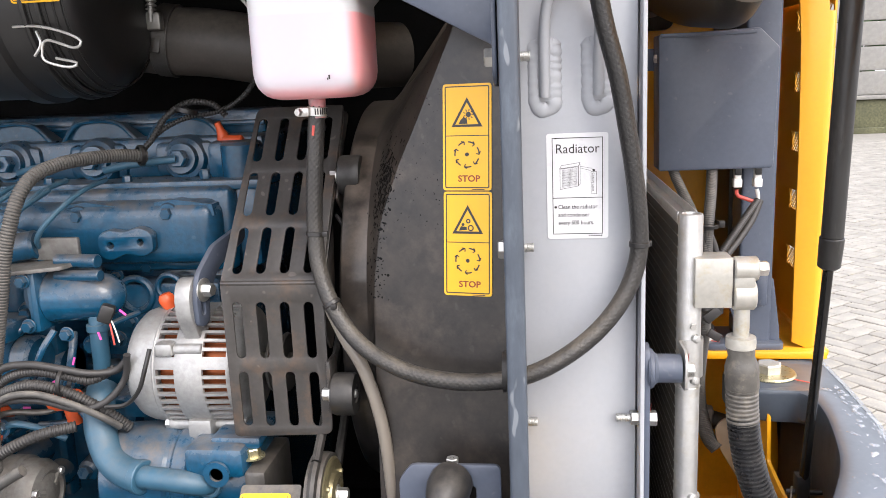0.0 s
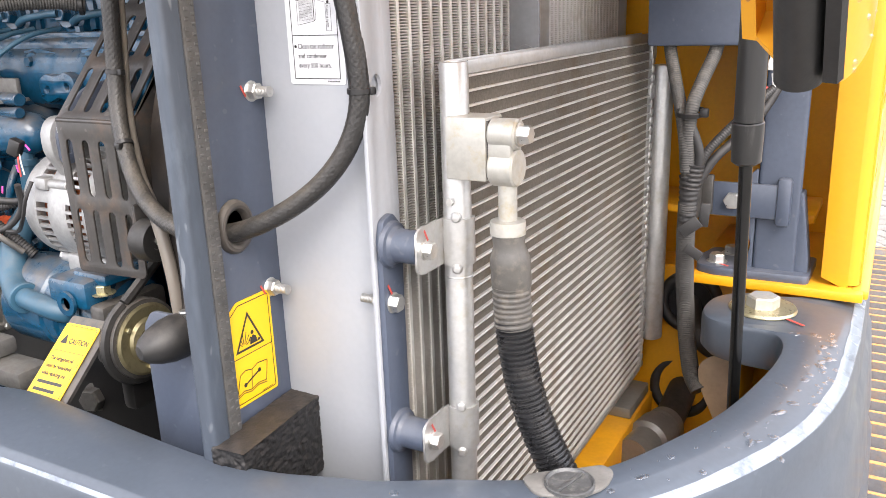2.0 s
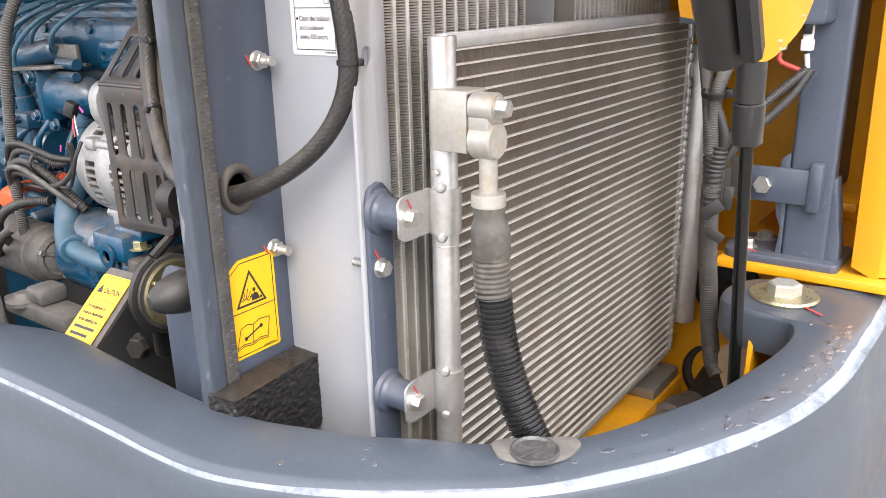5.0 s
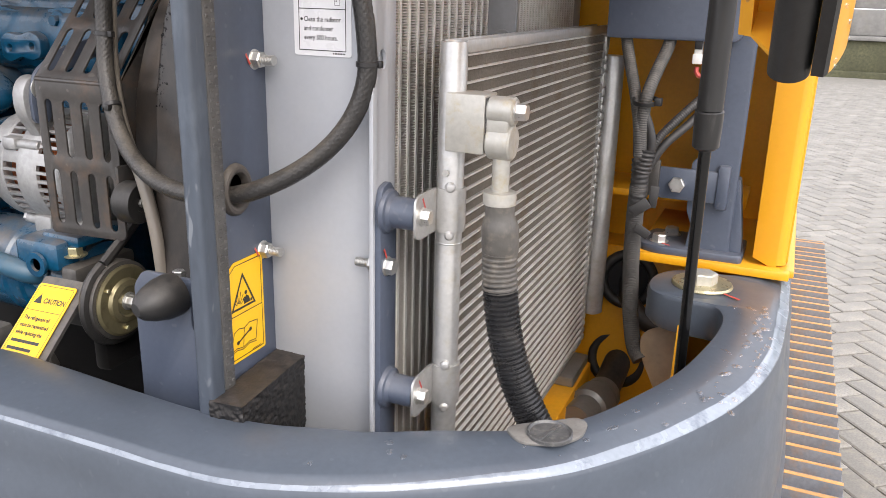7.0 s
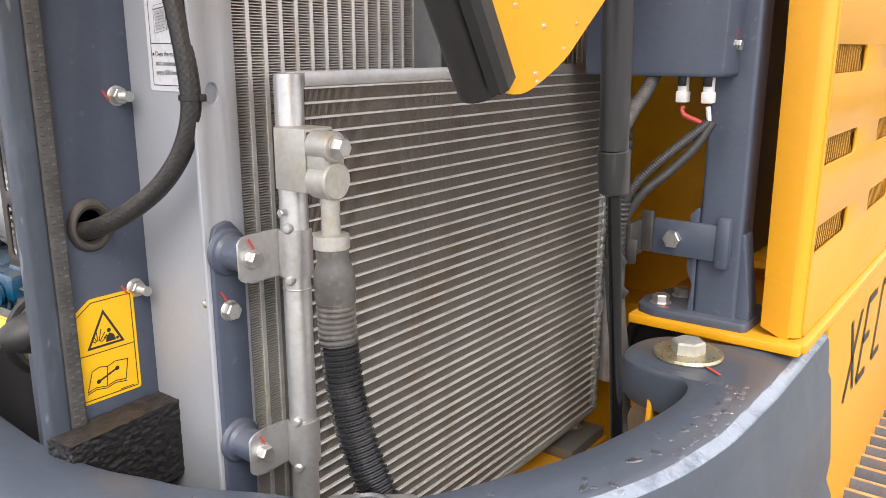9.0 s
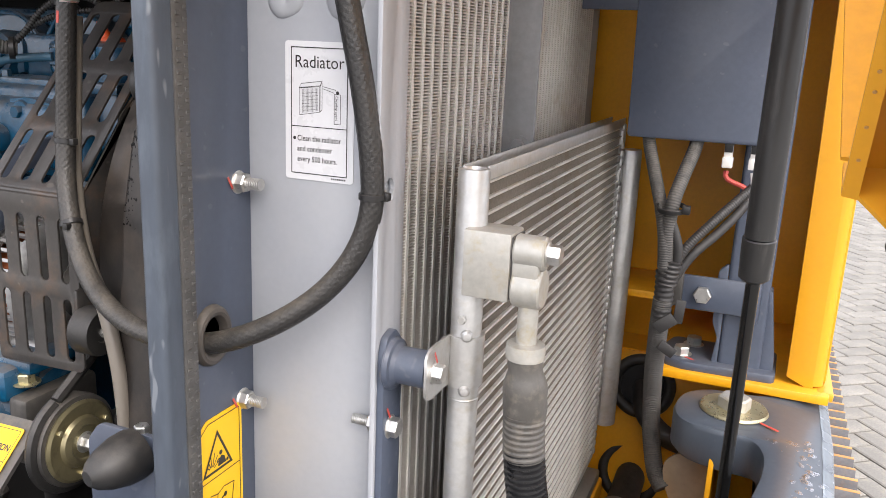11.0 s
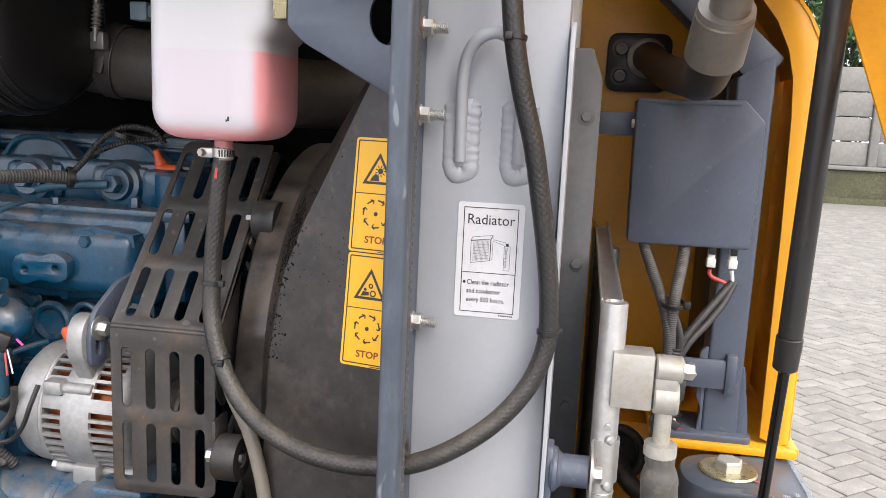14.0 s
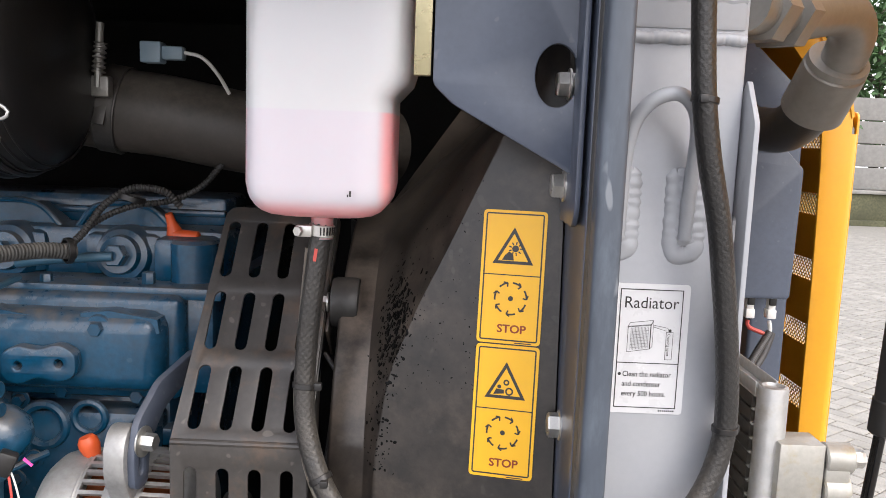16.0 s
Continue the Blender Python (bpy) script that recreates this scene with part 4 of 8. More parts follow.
# ---- column with its foot, and the yellow opening frame ----
column = thing("support_column", (0.37, 1.38, 1.05), "dark grey-blue welded steel support column bolted to the deck", "column")
_cs = rounded([(0.337, 1.340), (0.391, 1.340), (0.382, 1.415), (0.340, 1.415)], 0.006, 4)
part("post", loft([[(x, y, 1.052) for x, y in _cs], [(x, y, 1.600 + (x - 0.337) * 0.70) for x, y in _cs]]), M_FRAME, column, sharp=50)
part("toe_gusset", sheet(rounded([(0.389, 1.064), (0.405, 1.064), (0.404, 1.085), (0.392, 1.17), (0.389, 1.17)], 0.002), [], 0.030, frame_on((0, 1.358, 0), (1, 0, 0), (0, 0, 1)), 0.0015), M_FRAME, column)
part("foot_plate", sheet(rounded([(0.268, 1.332), (0.292, 1.322), (0.408, 1.326), (0.410, 1.42), (0.275, 1.42), (0.262, 1.37)], 0.008), [], 0.012, pose(0, 0, 1.060), 0.0015), M_FRAME, column)
for q in ((0.290, 1.352, 1.066), (0.302, 1.398, 1.066)):
    bolt(column, q, (0, 0, 1), 0.019, 0.011, 0.014)
part("paint_mark", obox((0.014, 0.003, 0.0006), pose(0.302, 1.336, 1.0663, 0, 0, -30)), M_RED, column, "red paint mark")
part("gusset", sheet(rounded([(0.336, 1.064), (0.336, 1.20), (0.326, 1.19), (0.326, 1.12), (0.334, 1.10), (0.330, 1.064)], 0.004), [], 0.010, frame_on((0, 1.345, 0), (1, 0, 0), (0, 0, 1)), 0.001), M_FRAME, column)
arm = part("bracket_arm", box(0.276, 0.372, 1.330, 1.338, 1.136, 1.182, 0.003), M_FRAME, column)
part("arm_lug", box(0.362, 0.380, 1.326, 1.342, 1.128, 1.192, 0.005), M_FRAME, column)
bolt(column, (0.309, 1.329, 1.159), (0, -1, 0), 0.020, 0.009, 0.0)
part("clip_plate", [box(0.268, 0.284, 1.322, 1.330, 1.140, 1.192, 0.002), box(0.262, 0.270, 1.290, 1.330, 1.135, 1.180, 0.002)], M_STEEL_DK, column, "bent grey steel clip")
top_beam = part("top_beam", obox((0.29, 0.070, 0.058), Matrix.Translation((0.2755, 1.376, 1.7075)) @ pose(0, 0, 0, 0, 42.5, 0), 0.006), M_FRAME, column)

side = thing("opening_frame", (0.45, 1.35, 1.06), "yellow painted steel edge of the side panel, arched at the top", "panel frame")
ARCH_OUT = [(0.4545, 1.052), (0.4545, 1.575), (0.4540, 1.613), (0.4450, 1.653), (0.4250, 1.691), (0.400, 1.722), (0.36, 1.748), (0.30, 1.770), (0.10, 1.80)]
ARCH_IN = [(0.10, 1.785), (0.29, 1.755), (0.330, 1.738), (0.356, 1.717), (0.384, 1.682), (0.403, 1.643), (0.413, 1.603), (0.417, 1.547), (0.419, 1.472), (0.421, 1.38), (0.424, 1.066)]
part("front_flange", sheet(ARCH_OUT + ARCH_IN, [], 0.006, frame_on((0, 1.337, 0), (1, 0, 0), (0, 0, 1)), 0.001), M_YELLOW, side)
_bend = [(0.4535 + r * math.sin(a), 1.3485 - r * math.cos(a)) for r, angles in ((0.0145, range(0, 91, 15)), (0.0105, range(90, -1, -15))) for a in (radians(d) for d in angles)]
_lip = ARCH_OUT[2:] + [(x - 0.0035, z - 0.0035) for x, z in reversed(ARCH_OUT[2:])]
part("arched_lip", sheet([(x + 0.002, z + 0.002) for x, z in _lip], [], 1.667, frame_on((0, 2.166, 0), (1, 0, 0), (0, 0, 1))), M_YELLOW, side)
part("return_edge", loft([[(x, y, z) for x, y in _bend] for z in (1.0575, 1.59)]), M_YELLOW, side, sharp=50)

panel = thing("side_panel", (0.47, 2.0, 1.06), "yellow painted side panel with slotted mesh vents", "panel")
_slots = []
for i in range(5):
    zc = 1.174 + 0.103 * i
    for yc in (1.438, 1.76, 2.08):
        _slots.append(rounded([(yc - 0.088, zc - 0.017), (yc + 0.088, zc - 0.017), (yc + 0.088, zc + 0.017), (yc - 0.088, zc + 0.017)], 0.010, 4))
part("skin", sheet(rounded([(1.346, 1.058), (3.0, 1.058), (3.0, 1.78), (1.346, 1.62)], 0.01), _slots, 0.004, frame_on((0.468, 0, 0), (0, 1, 0), (0, 0, 1)), 0.001), M_YELLOW, panel)
_wires = []
for i in range(5):
    zc = 1.174 + 0.103 * i
    for yc in (1.438, 1.76):
        for k in range(-7, 8):
            for s in (1, -1):
                _wires.append(obox((0.0010, 0.050, 0.0019), Matrix.Translation((0.4645 - 0.0010 * (s > 0), yc + k * 0.0098, zc)) @ pose(0, 0, 0, 42 * s, 0, 0)))
part("vent_mesh", _wires, M_MESH, panel, "expanded metal mesh", kind="stuff")
lower = thing("lower_side_panel", (0.47, 2.1, 0.7), "yellow lower side panel with a dark model mark", "panel")
part("skin", sheet(rounded([(1.462, 1.048), (3.0, 1.048), (3.0, 0.60), (1.53, 0.60)], 0.005), [], 0.05, frame_on((0.452, 0, 0), (0, 1, 0), (0, 0, 1)), 0.003), M_YELLOW, lower)
part("ledge", obox((0.02, 1.55, 0.012), pose(0.470, 2.10, 1.050), 0.003), M_YELLOW, lower)
_bm = frame_on((0.4785, 1.60, 0.87), (0, 1, 0), (0, 0.0, 1))
for bar in ([(0.03, 0.0), (0.105, 0.13)], [(0.03, 0.13), (0.10, 0.0)], [(0.13, 0.0), (0.16, 0.13), (0.23, 0.13)], [(0.145, 0.065), (0.20, 0.065)], [(0.13, 0.0), (0.20, 0.0)], [(0.26, 0.0), (0.29, 0.13), (0.36, 0.13)], [(0.26, 0.0), (0.33, 0.0)]):
    part("mark_bar", moved(stroke(bar, 0.012), _bm), M_INK, lower, "dark slanted bar of the model mark")

# ---- crawler track ----
track = thing("crawler_track", (0.42, 1.6, 0.0), "steel crawler track with rusty worn grousers", "track")
SHOE_P, T_TOP, T_Y0, T_Y1, T_R = 0.146, 0.640, 0.35, 2.95, 0.30


def shoe_geo():
    prof = [(-0.071, 0.0), (-0.071, -0.012), (0.071, -0.012), (0.071, 0.0)]
    teeth = [(-0.052, 0.018), (0.0, 0.016), (0.046, 0.018)]
    out = [obox((0.45, 0.142, 0.010), pose(0, 0, -0.006), 0.002)]
    for y, h in teeth:
        out.append(loft([[(x, y - 0.010, -0.002), (x, y + 0.010, -0.002), (x, y + 0.005, h), (x, y - 0.005, h)] for x in (-0.222, 0.222)]))
    return merge(out)


def edge_geo():
    return merge([obox((0.444, 0.0095, 0.0012), pose(0, y, h + 0.0004), 0.0003) for y, h in ((-0.052, 0.018), (0.046, 0.018))] + [obox((0.444, 0.007, 0.0012), pose(0, 0, 0.0164), 0.0003)])


straight = T_Y1 - T_Y0
loop = 2 * straight + 2 * math.pi * T_R
N_SHOE = int(loop / SHOE_P)
for i in range(N_SHOE):
    d = i * loop / N_SHOE
    if d < straight:
        m = pose(0.39, T_Y0 + d, T_TOP)
    elif d < straight + math.pi * T_R:
        a = (d - straight) / T_R
        m = pose(0.39, T_Y1 + T_R * math.sin(a), T_TOP - T_R + T_R * math.cos(a), -math.degrees(a))
    elif d < 2 * straight + math.pi * T_R:
        m = pose(0.39, T_Y1 - (d - straight - math.pi * T_R), T_TOP - 2 * T_R, 180)
    else:
        a = (d - 2 * straight - math.pi * T_R) / T_R
        m = pose(0.39, T_Y0 - T_R * math.sin(a), T_TOP - T_R - T_R * math.cos(a), 180 - math.degrees(a))
    shoe = placed("shoe", "shoe", shoe_geo, M_SHOE, track, m)
    ed = placed("worn_edge", "shoe_edge", edge_geo, M_RUST, shoe, Matrix())
    ed.matrix_parent_inverse = Matrix()
part("frame", [box(0.30, 0.48, T_Y0, T_Y1, 0.20, 0.46, 0.02), cyl((0.33, T_Y1, T_TOP - T_R), (0.45, T_Y1, T_TOP - T_R), T_R - 0.03, 40), cyl((0.33, T_Y0, T_TOP - T_R), (0.45, T_Y0, T_TOP - T_R), T_R - 0.03, 40)], M_STEEL_DK, track)

# ---- radiator: tank side, cores, brackets ----
radiator = thing("radiator", (0.05, 1.1, 0.80), "silver painted aluminium radiator and cooler stack", "radiator")
R_Z0, R_Z1 = 0.80, 1.80
part("side_tank", box(-0.012, 0.1105, 0.795, 0.8125, R_Z0, R_Z1, 0.004), M_SILVER, radiator)
part("top_weld", [sweep([(-0.004 + 0.004 * i, 0.7945 + 0.0003 * math.sin(i * 1.9), 1.640 + 0.0005 * math.sin(i * 1.1)) for i in range(29)], 0.0046, 12, 0.003, rib=0.0052, depth=0.0004), sweep([(-0.004 + 0.004 * i, 0.7945, 1.668 + 0.0008 * math.sin(i * 1.7)) for i in range(29)], 0.0030, 8, 0.003)], M_SILVER, radiator, "rough weld bead across the tank")
part("upper_tank", box(-0.010, 0.1085, 0.7925, 0.8110, 1.646, R_Z1, 0.004), M_SILVER, radiator)
part("edge_strip", sheet(rounded([(0.7725, R_Z0), (0.814, R_Z0), (0.814, 1.585), (0.795, 1.612), (0.7725, 1.580)], 0.004), [slot2(0.797, 1.50, 0.008, 0.022), circle2(0.7895, 1.355, 0.0075, 18, 0.0095)], 0.004, frame_on((0.1135, 0, 0), (0, 1, 0), (0, 0, 1)), 0.0006), M_SILVER, radiator)


def bead(x, z0, z1, seed):
    """A fused weld pad round the tube's foot: a broad low bead with shallow ripples on one side."""
    rnd = random.Random(seed)
    w, y = 0.0082, 0.7950
    out = [obox((0.018, 0.0056, z1 - z0 + 0.002), pose(x, y, (z0 + z1) / 2), 0.002)]
    n = 36
    line = [(x - w, z1 - (z1 - z0) * i / n) for i in range(n + 1)] + [(x - w * math.cos(a), z0 - 0.008 * math.sin(a)) for a in (0.3, 0.6, 0.9, 1.2, 1.5, 1.8, 2.1, 2.4, 2.7)] + [(x + w, z0 + (z1 - z0) * i / n) for i in range(n + 1)]
    rings = []
    for i, (px, pz) in enumerate(line):
        q0, q1 = Vector(line[max(0, i - 1)]), Vector(line[min(len(line) - 1, i + 1)])
        t = (q1 - q0).normalized()
        nx, nz = -t.y, t.x
        k = 1 + (0.085 if i > n else 0.050) * math.cos(i * 2 * math.pi / 5.0 + 0.8 * math.sin(i * 0.37)) + rnd.uniform(-0.03, 0.03)
        end = min(1.0, 0.4 + 0.2 * min(i, len(line) - 1 - i))
        ww, hh = 0.0082 * k * end, 0.0040 * k * end
        rings.append([(px + nx * ww * math.cos(b), y + 0.001 - hh * math.sin(b), pz + nz * ww * math.cos(b)) for b in [math.pi * (j / 10 * 1.2 - 0.1) for j in range(11)]])
    out.append(loft(rings))
    return merge(out)


part("weld_bead", bead(0.0235, 1.488, 1.545, 1), M_SILVER, radiator, "ridged weld bead")
part("weld_bead", bead(0.0735, 1.488, 1.545, 2), M_SILVER, radiator, "ridged weld bead")
part("bypass_tube", sweep([(0.0235, 0.792, 1.492), (0.0235, 0.788, 1.525), (0.0240, 0.783, 1.556), (0.0275, 0.777, 1.578), (0.0355, 0.771, 1.591), (0.0450, 0.768, 1.597), (0.0560, 0.768, 1.598), (0.0660, 0.771, 1.591), (0.0725, 0.777, 1.576), (0.0740, 0.784, 1.552), (0.0735, 0.788, 1.525), (0.0735, 0.792, 1.492)], 0.0052, 16, 0.004), M_SILVER, radiator)

# cooler cores: flat tubes with folded fins between them, open to the air
CORE_X = 0.110


def fin_core(y0, y1, z0, z1, pitch, fin, x, depth=0.03):
    n = round((y1 - y0) / pitch)
    p = (y1 - y0) / n
    tubes = [box(x - depth, x, y0 + i * p - 0.0021, y0 + i * p + 0.0021, z0, z1) for i in range(n + 1)]
    rows = int((z1 - z0) / fin)
    vs, fs = [], []
    for i in range(n):
        a, b = y0 + i * p + 0.0021, y0 + (i + 1) * p - 0.0021
        for k in range(rows):
            z = z0 + k * fin
            q = len(vs)
            t = fin * 0.42
            za, zb = (z, z + fin * 0.16) if k % 2 else (z + fin * 0.16, z)
            for xx in (x - 0.0012, x - depth * 0.5):
                vs += [(xx, a, za), (xx, b, zb), (xx, b, zb + t), (xx, a, za + t)]
            fs += [(q, q + 1, q + 2, q + 3), (q, q + 4, q + 5, q + 1), (q + 3, q + 2, q + 6, q + 7), (q + 4, q + 7, q + 6, q + 5)]
    return tubes, (vs, fs)


for nm, y0, y1 in (("radiator_core", 0.8165, 1.060), ("oil_cooler_core", 1.182, 1.452)):
    tubes, fins = fin_core(y0, y1, 0.82, 1.74, 0.0187 if nm[0] == "r" else 0.0135, 0.0025, CORE_X if nm[0] == "r" else CORE_X - 0.002)
    for g in tubes:
        part("flow_tube", g, M_TUBE, radiator)
    part("fin_pack", fins, M_FIN_PALE, radiator, "folded fins between the tubes", kind="stuff")
# dark slab in place of the shade deep inside the cores
part("core_depth", box(0.060, 0.082, 0.83, 1.46, 0.80, 1.76), M_CORE_SHADE, radiator)
part("middle_flange", sheet(rounded([(0.1080, 0.82), (0.1425, 0.82), (0.1425, 1.578), (0.130, 1.612), (0.1080, 1.612)], 0.002), [], 0.005, frame_on((0, 1.0625, 0), (1, 0, 0), (0, 0, 1)), 0.0008), M_FLANGE, radiator, "upright dull grey flange between the cores")
for z in (1.536, 1.363, 1.185):
    bolt(radiator, (0.1285, 1.0590, z), (0, -1, 0), 0.012, 0.007, 0.0105, mat=M_FLANGE)
part("end_tank", box(0.03, 0.108, 1.455, 1.50, 0.82, 1.70, 0.006), M_SILVER, radiator)
part("foot_strip", sheet(rounded([(0.776, 0.80), (0.806, 0.80), (0.806, 1.235), (0.794, 1.248), (0.780, 1.244), (0.776, 1.23)], 0.004), [], 0.006, frame_on((0.1185, 0, 0), (0, 1, 0), (0, 0, 1)), 0.001), M_FRAME, radiator, "dark grey-blue mounting strip")
bolt(radiator, (0.1215, 0.788, 1.170), (1, 0, 0), 0.014, 0.008, 0.0095, mark=(0, -0.006, 0.014))
bolt(radiator, (0.1115, 0.788, 1.170), (-1, 0, 0), 0.013, 0.008, 0.0, stud=0.022, stud_r=0.0042)
for z in (1.222, 1.046):
    part("stub", [lathe((0.1215, 0.790, z), (1, 0, 0), [(0, 0.021), (0.004, 0.0175), (0.008, 0.0145), (0.031, 0.0145)], 24), torus((0.1225, 0.790, z), (1, 0, 0), 0.0165, 0.004, 24, 8)], M_FRAME, radiator, "welded grey-blue stub")
    stations = [(0.1555, 0.7735, 0.0285), (0.1555, 0.7755, 0.034), (0.1555, 0.779, 0.0385), (0.1555, 0.785, 0.041), (0.1555, 0.800, 0.041), (0.1553, 0.810, 0.041)]
    stations += [(0.166 + 0.0138 * math.cos(math.radians(a)), 0.827 + 0.0138 * math.sin(math.radians(a)), 0.041) for a in (228, 245, 262, 279, 296, 313, 330, 347, 4, 21, 38)]
    strip = []
    for k, (x, y, h) in enumerate(stations):
        q0, q1 = stations[max(0, k - 1)], stations[min(len(stations) - 1, k + 1)]
        d = Vector((q1[0] - q0[0], q1[1] - q0[1], 0)).normalized()
        nx, ny = d.y * 0.0011, -d.x * 0.0011
        strip.append([(x + nx, y + ny, z - h / 2), (x + nx, y + ny, z + h / 2), (x - nx, y - ny, z + h / 2), (x - nx, y - ny, z - h / 2)])
    cl = part("clamp", loft(strip), M_ALU, radiator, "bent aluminium pipe clamp", sharp=50)
    for dz in (-0.0225, 0.0225):
        part("rivet", lathe((0.1715, 0.8140, z + dz), (0.4, -0.9, 0), [(-0.003, 0.0048), (0.0012, 0.0046), (0.003, 0.0030), (0.0036, 0.0)], 16), M_ALU, cl)
    bolt(radiator, (0.1575, 0.787, z), (1, 0, 0), 0.013, 0.0075, 0.0088, mark=(0, -0.002, 0.013))

# sticker on the radiator's side
LW, LH = 0.0585, 0.1025
LM = frame_on((0.0240, 0.7944, 1.3545), (1, 0, 0), (0, 0, 1))
sticker = part("radiator_sticker", sheet(rounded(rect2(0, 0, LW, LH), 0.003), [], 0.0006, LM), M_LABEL_W, radiator, "white instruction sticker")
_ink = [band(rect2(0.0052, 0.0045, LW - 0.0052, LH - 0.0042), 0.0007), flat(rect2(0.0052, 0.0400, LW - 0.0052, 0.0406))]
_t = words("Radiator", 0.0128, "CENTER", 0.95)
_ink.append(moved(_t, pose(LW / 2, 0.0835, 0)))
for k, line in enumerate(("Clean the radiator", "and condenser", "every 500 hours.")):
    _ink.append(moved(words(line, 0.0060, "LEFT", 0.84, 0.00004), pose(0.0105, 0.0295 - k * 0.0078, 0)))
_ink.append(flat(circle2(0.0082, 0.0313, 0.0013, 10)))
_ink.append(moved(words("Cleaning agent", 0.0030, "LEFT", 1.0), pose(0.0432, 0.0642, 0, 0, 0, -90)))
# the small drawing of a radiator with a can
_ink += [band(p, 0.00035) for p in ([(0.0125, 0.0485), (0.0300, 0.0515), (0.0300, 0.0705), (0.0125, 0.0685)], [(0.0120, 0.0685), (0.0302, 0.0708), (0.0322, 0.0745), (0.0140, 0.0720)], [(0.0300, 0.0515), (0.0320, 0.0535), (0.0320, 0.0735), (0.0300, 0.0705)],
                                          [(0.0420, 0.0435), (0.0475, 0.0435), (0.0475, 0.0655), (0.0420, 0.0655)])]
_ink += [stroke([(0.0150 + 0.0011 * k, 0.0502 + 0.00019 * k), (0.0150 + 0.0011 * k, 0.0678 + 0.00012 * k)], 0.00022) for k in range(13)]
_ink += [stroke([(0.0150, 0.0520 + 0.0025 * k), (0.0285, 0.0538 + 0.0025 * k)], 0.00018) for k in range(6)]
_ink += [stroke([(0.0322, 0.0705), (0.0430, 0.0685), (0.0445, 0.0655)], 0.0003), stroke([(0.0322, 0.0690), (0.0420, 0.0662)], 0.0003), flat(circle2(0.0448, 0.0665, 0.0013, 8))]
_ink += [flat(rect2(0.040 + 0.0016 * k, 0.0020, 0.0411 + 0.0016 * k, 0.0033)) for k in range(8)]
printed(sticker, LM, _ink, M_INK)

# ---- condenser ----
condenser = thing("condenser", (0.165, 1.13, 0.87), "bare aluminium air-conditioning condenser in front of the radiator", "condenser")
CX, C_Y0, C_Y1, C_Z0, C_Z1 = 0.164, 0.842, 1.410, 0.862, 1.3645
part("header_pipe", [lathe((0.166, 0.827, 0.86), (0, 0, 1), [(0, 0.011), (0.001, 0.0122), (0.509, 0.0122), (0.511, 0.0116), (0.5115, 0.009), (0.509, 0.008), (0.509, 0.0)], 28), torus((0.166, 0.827, 1.19), (0, 0, 1), 0.0122, 0.0008, 24, 6)], M_ALU, condenser)
part("receiver_pipe", lathe((0.180, 1.440, 0.898), (0, 0, 1), [(0, 0.012), (0.003, 0.0175), (0.424, 0.0175), (0.428, 0.0165), (0.428, 0.0)], 28), M_ALU, condenser, "wide aluminium receiver pipe")
part("far_header", cyl((0.162, 1.413, 0.862), (0.162, 1.413, 1.362), 0.0115, 20), M_ALU, condenser)
part("top_rail", [box(CX - 0.010, CX - 0.0085, C_Y0 - 0.008, C_Y1 + 0.006, C_Z1 - 0.003, C_Z1 + 0.0075, 0.0004), box(CX + 0.0085, CX + 0.010, C_Y0 - 0.004, C_Y1 + 0.006, C_Z1 - 0.003, C_Z1 + 0.0075, 0.0004), box(CX - 0.009, CX + 0.009, C_Y0 - 0.008, C_Y1 + 0.006, C_Z1 - 0.004, C_Z1 - 0.002)], M_ALU, condenser, "thin aluminium channel along the top")
part("bottom_rail", box(CX - 0.010, CX + 0.010, C_Y0, C_Y1, C_Z0 - 0.010, C_Z0 - 0.004, 0.001), M_ALU, condenser)
N_T = 41
_pz = (C_Z1 - 0.0055 - C_Z0) / (N_T - 1)
_tube = mesh_of("flow_tube", box(CX - 0.0085, CX + 0.0090, C_Y0 - 0.004, C_Y1, -0.0010, 0.0010, 0.0004, 1), M_TUBE)
for k in range(N_T):
    ob = new("flow_tube", _tube)
    ob.parent = condenser
    ob.matrix_parent_inverse = Matrix.Translation(-condenser.location)
    ob.matrix_basis = pose(0, 0, C_Z0 + k * _pz)
part("scalloped_edge", [box(CX - 0.004, CX + 0.0120, C_Y1 - 0.001, C_Y1 + 0.0085, C_Z0 + k * _pz - 0.0058, C_Z0 + k * _pz + 0.0058, 0.003, 2) for k in range(N_T)], M_ALU, condenser, "scalloped header edge", kind="stuff")
vs, fs = [], []
_fin_n = int((C_Y1 - C_Y0) / 0.0014)
for k in range(N_T - 1):
    za, zb = C_Z0 + k * _pz + 0.001, C_Z0 + (k + 1) * _pz - 0.001
    for i in range(_fin_n):
        y = C_Y0 + i * 0.0014
        q = len(vs)
        d = 0.00022 if i % 2 else -0.00022
        for xx in (CX + 0.0058, CX - 0.004):
            vs += [(xx, y - d, za), (xx, y + d, zb), (xx, y + d + 0.00035, zb), (xx, y - d + 0.00035, za)]
        fs += [(q, q + 1, q + 2, q + 3), (q, q + 4, q + 5, q + 1), (q + 3, q + 2, q + 6, q + 7)]
part("fin_pack", (vs, fs), M_FIN, condenser, "fine folded fins", kind="stuff")
# dark sheet in place of the shade behind the condenser's fins
part("core_shade", box(CX - 0.0085, CX - 0.0055, C_Y0, C_Y1, C_Z0, C_Z1 - 0.006), M_CORE_SHADE, condenser)
for z in (1.345, 1.29, 1.02, 0.93):
    placed("side_clip", "side_clip", lambda: box(-0.004, 0.009, -0.010, 0.010, -0.010, 0.010, 0.002), M_ALU, condenser, pose(0.166, 1.416, z))

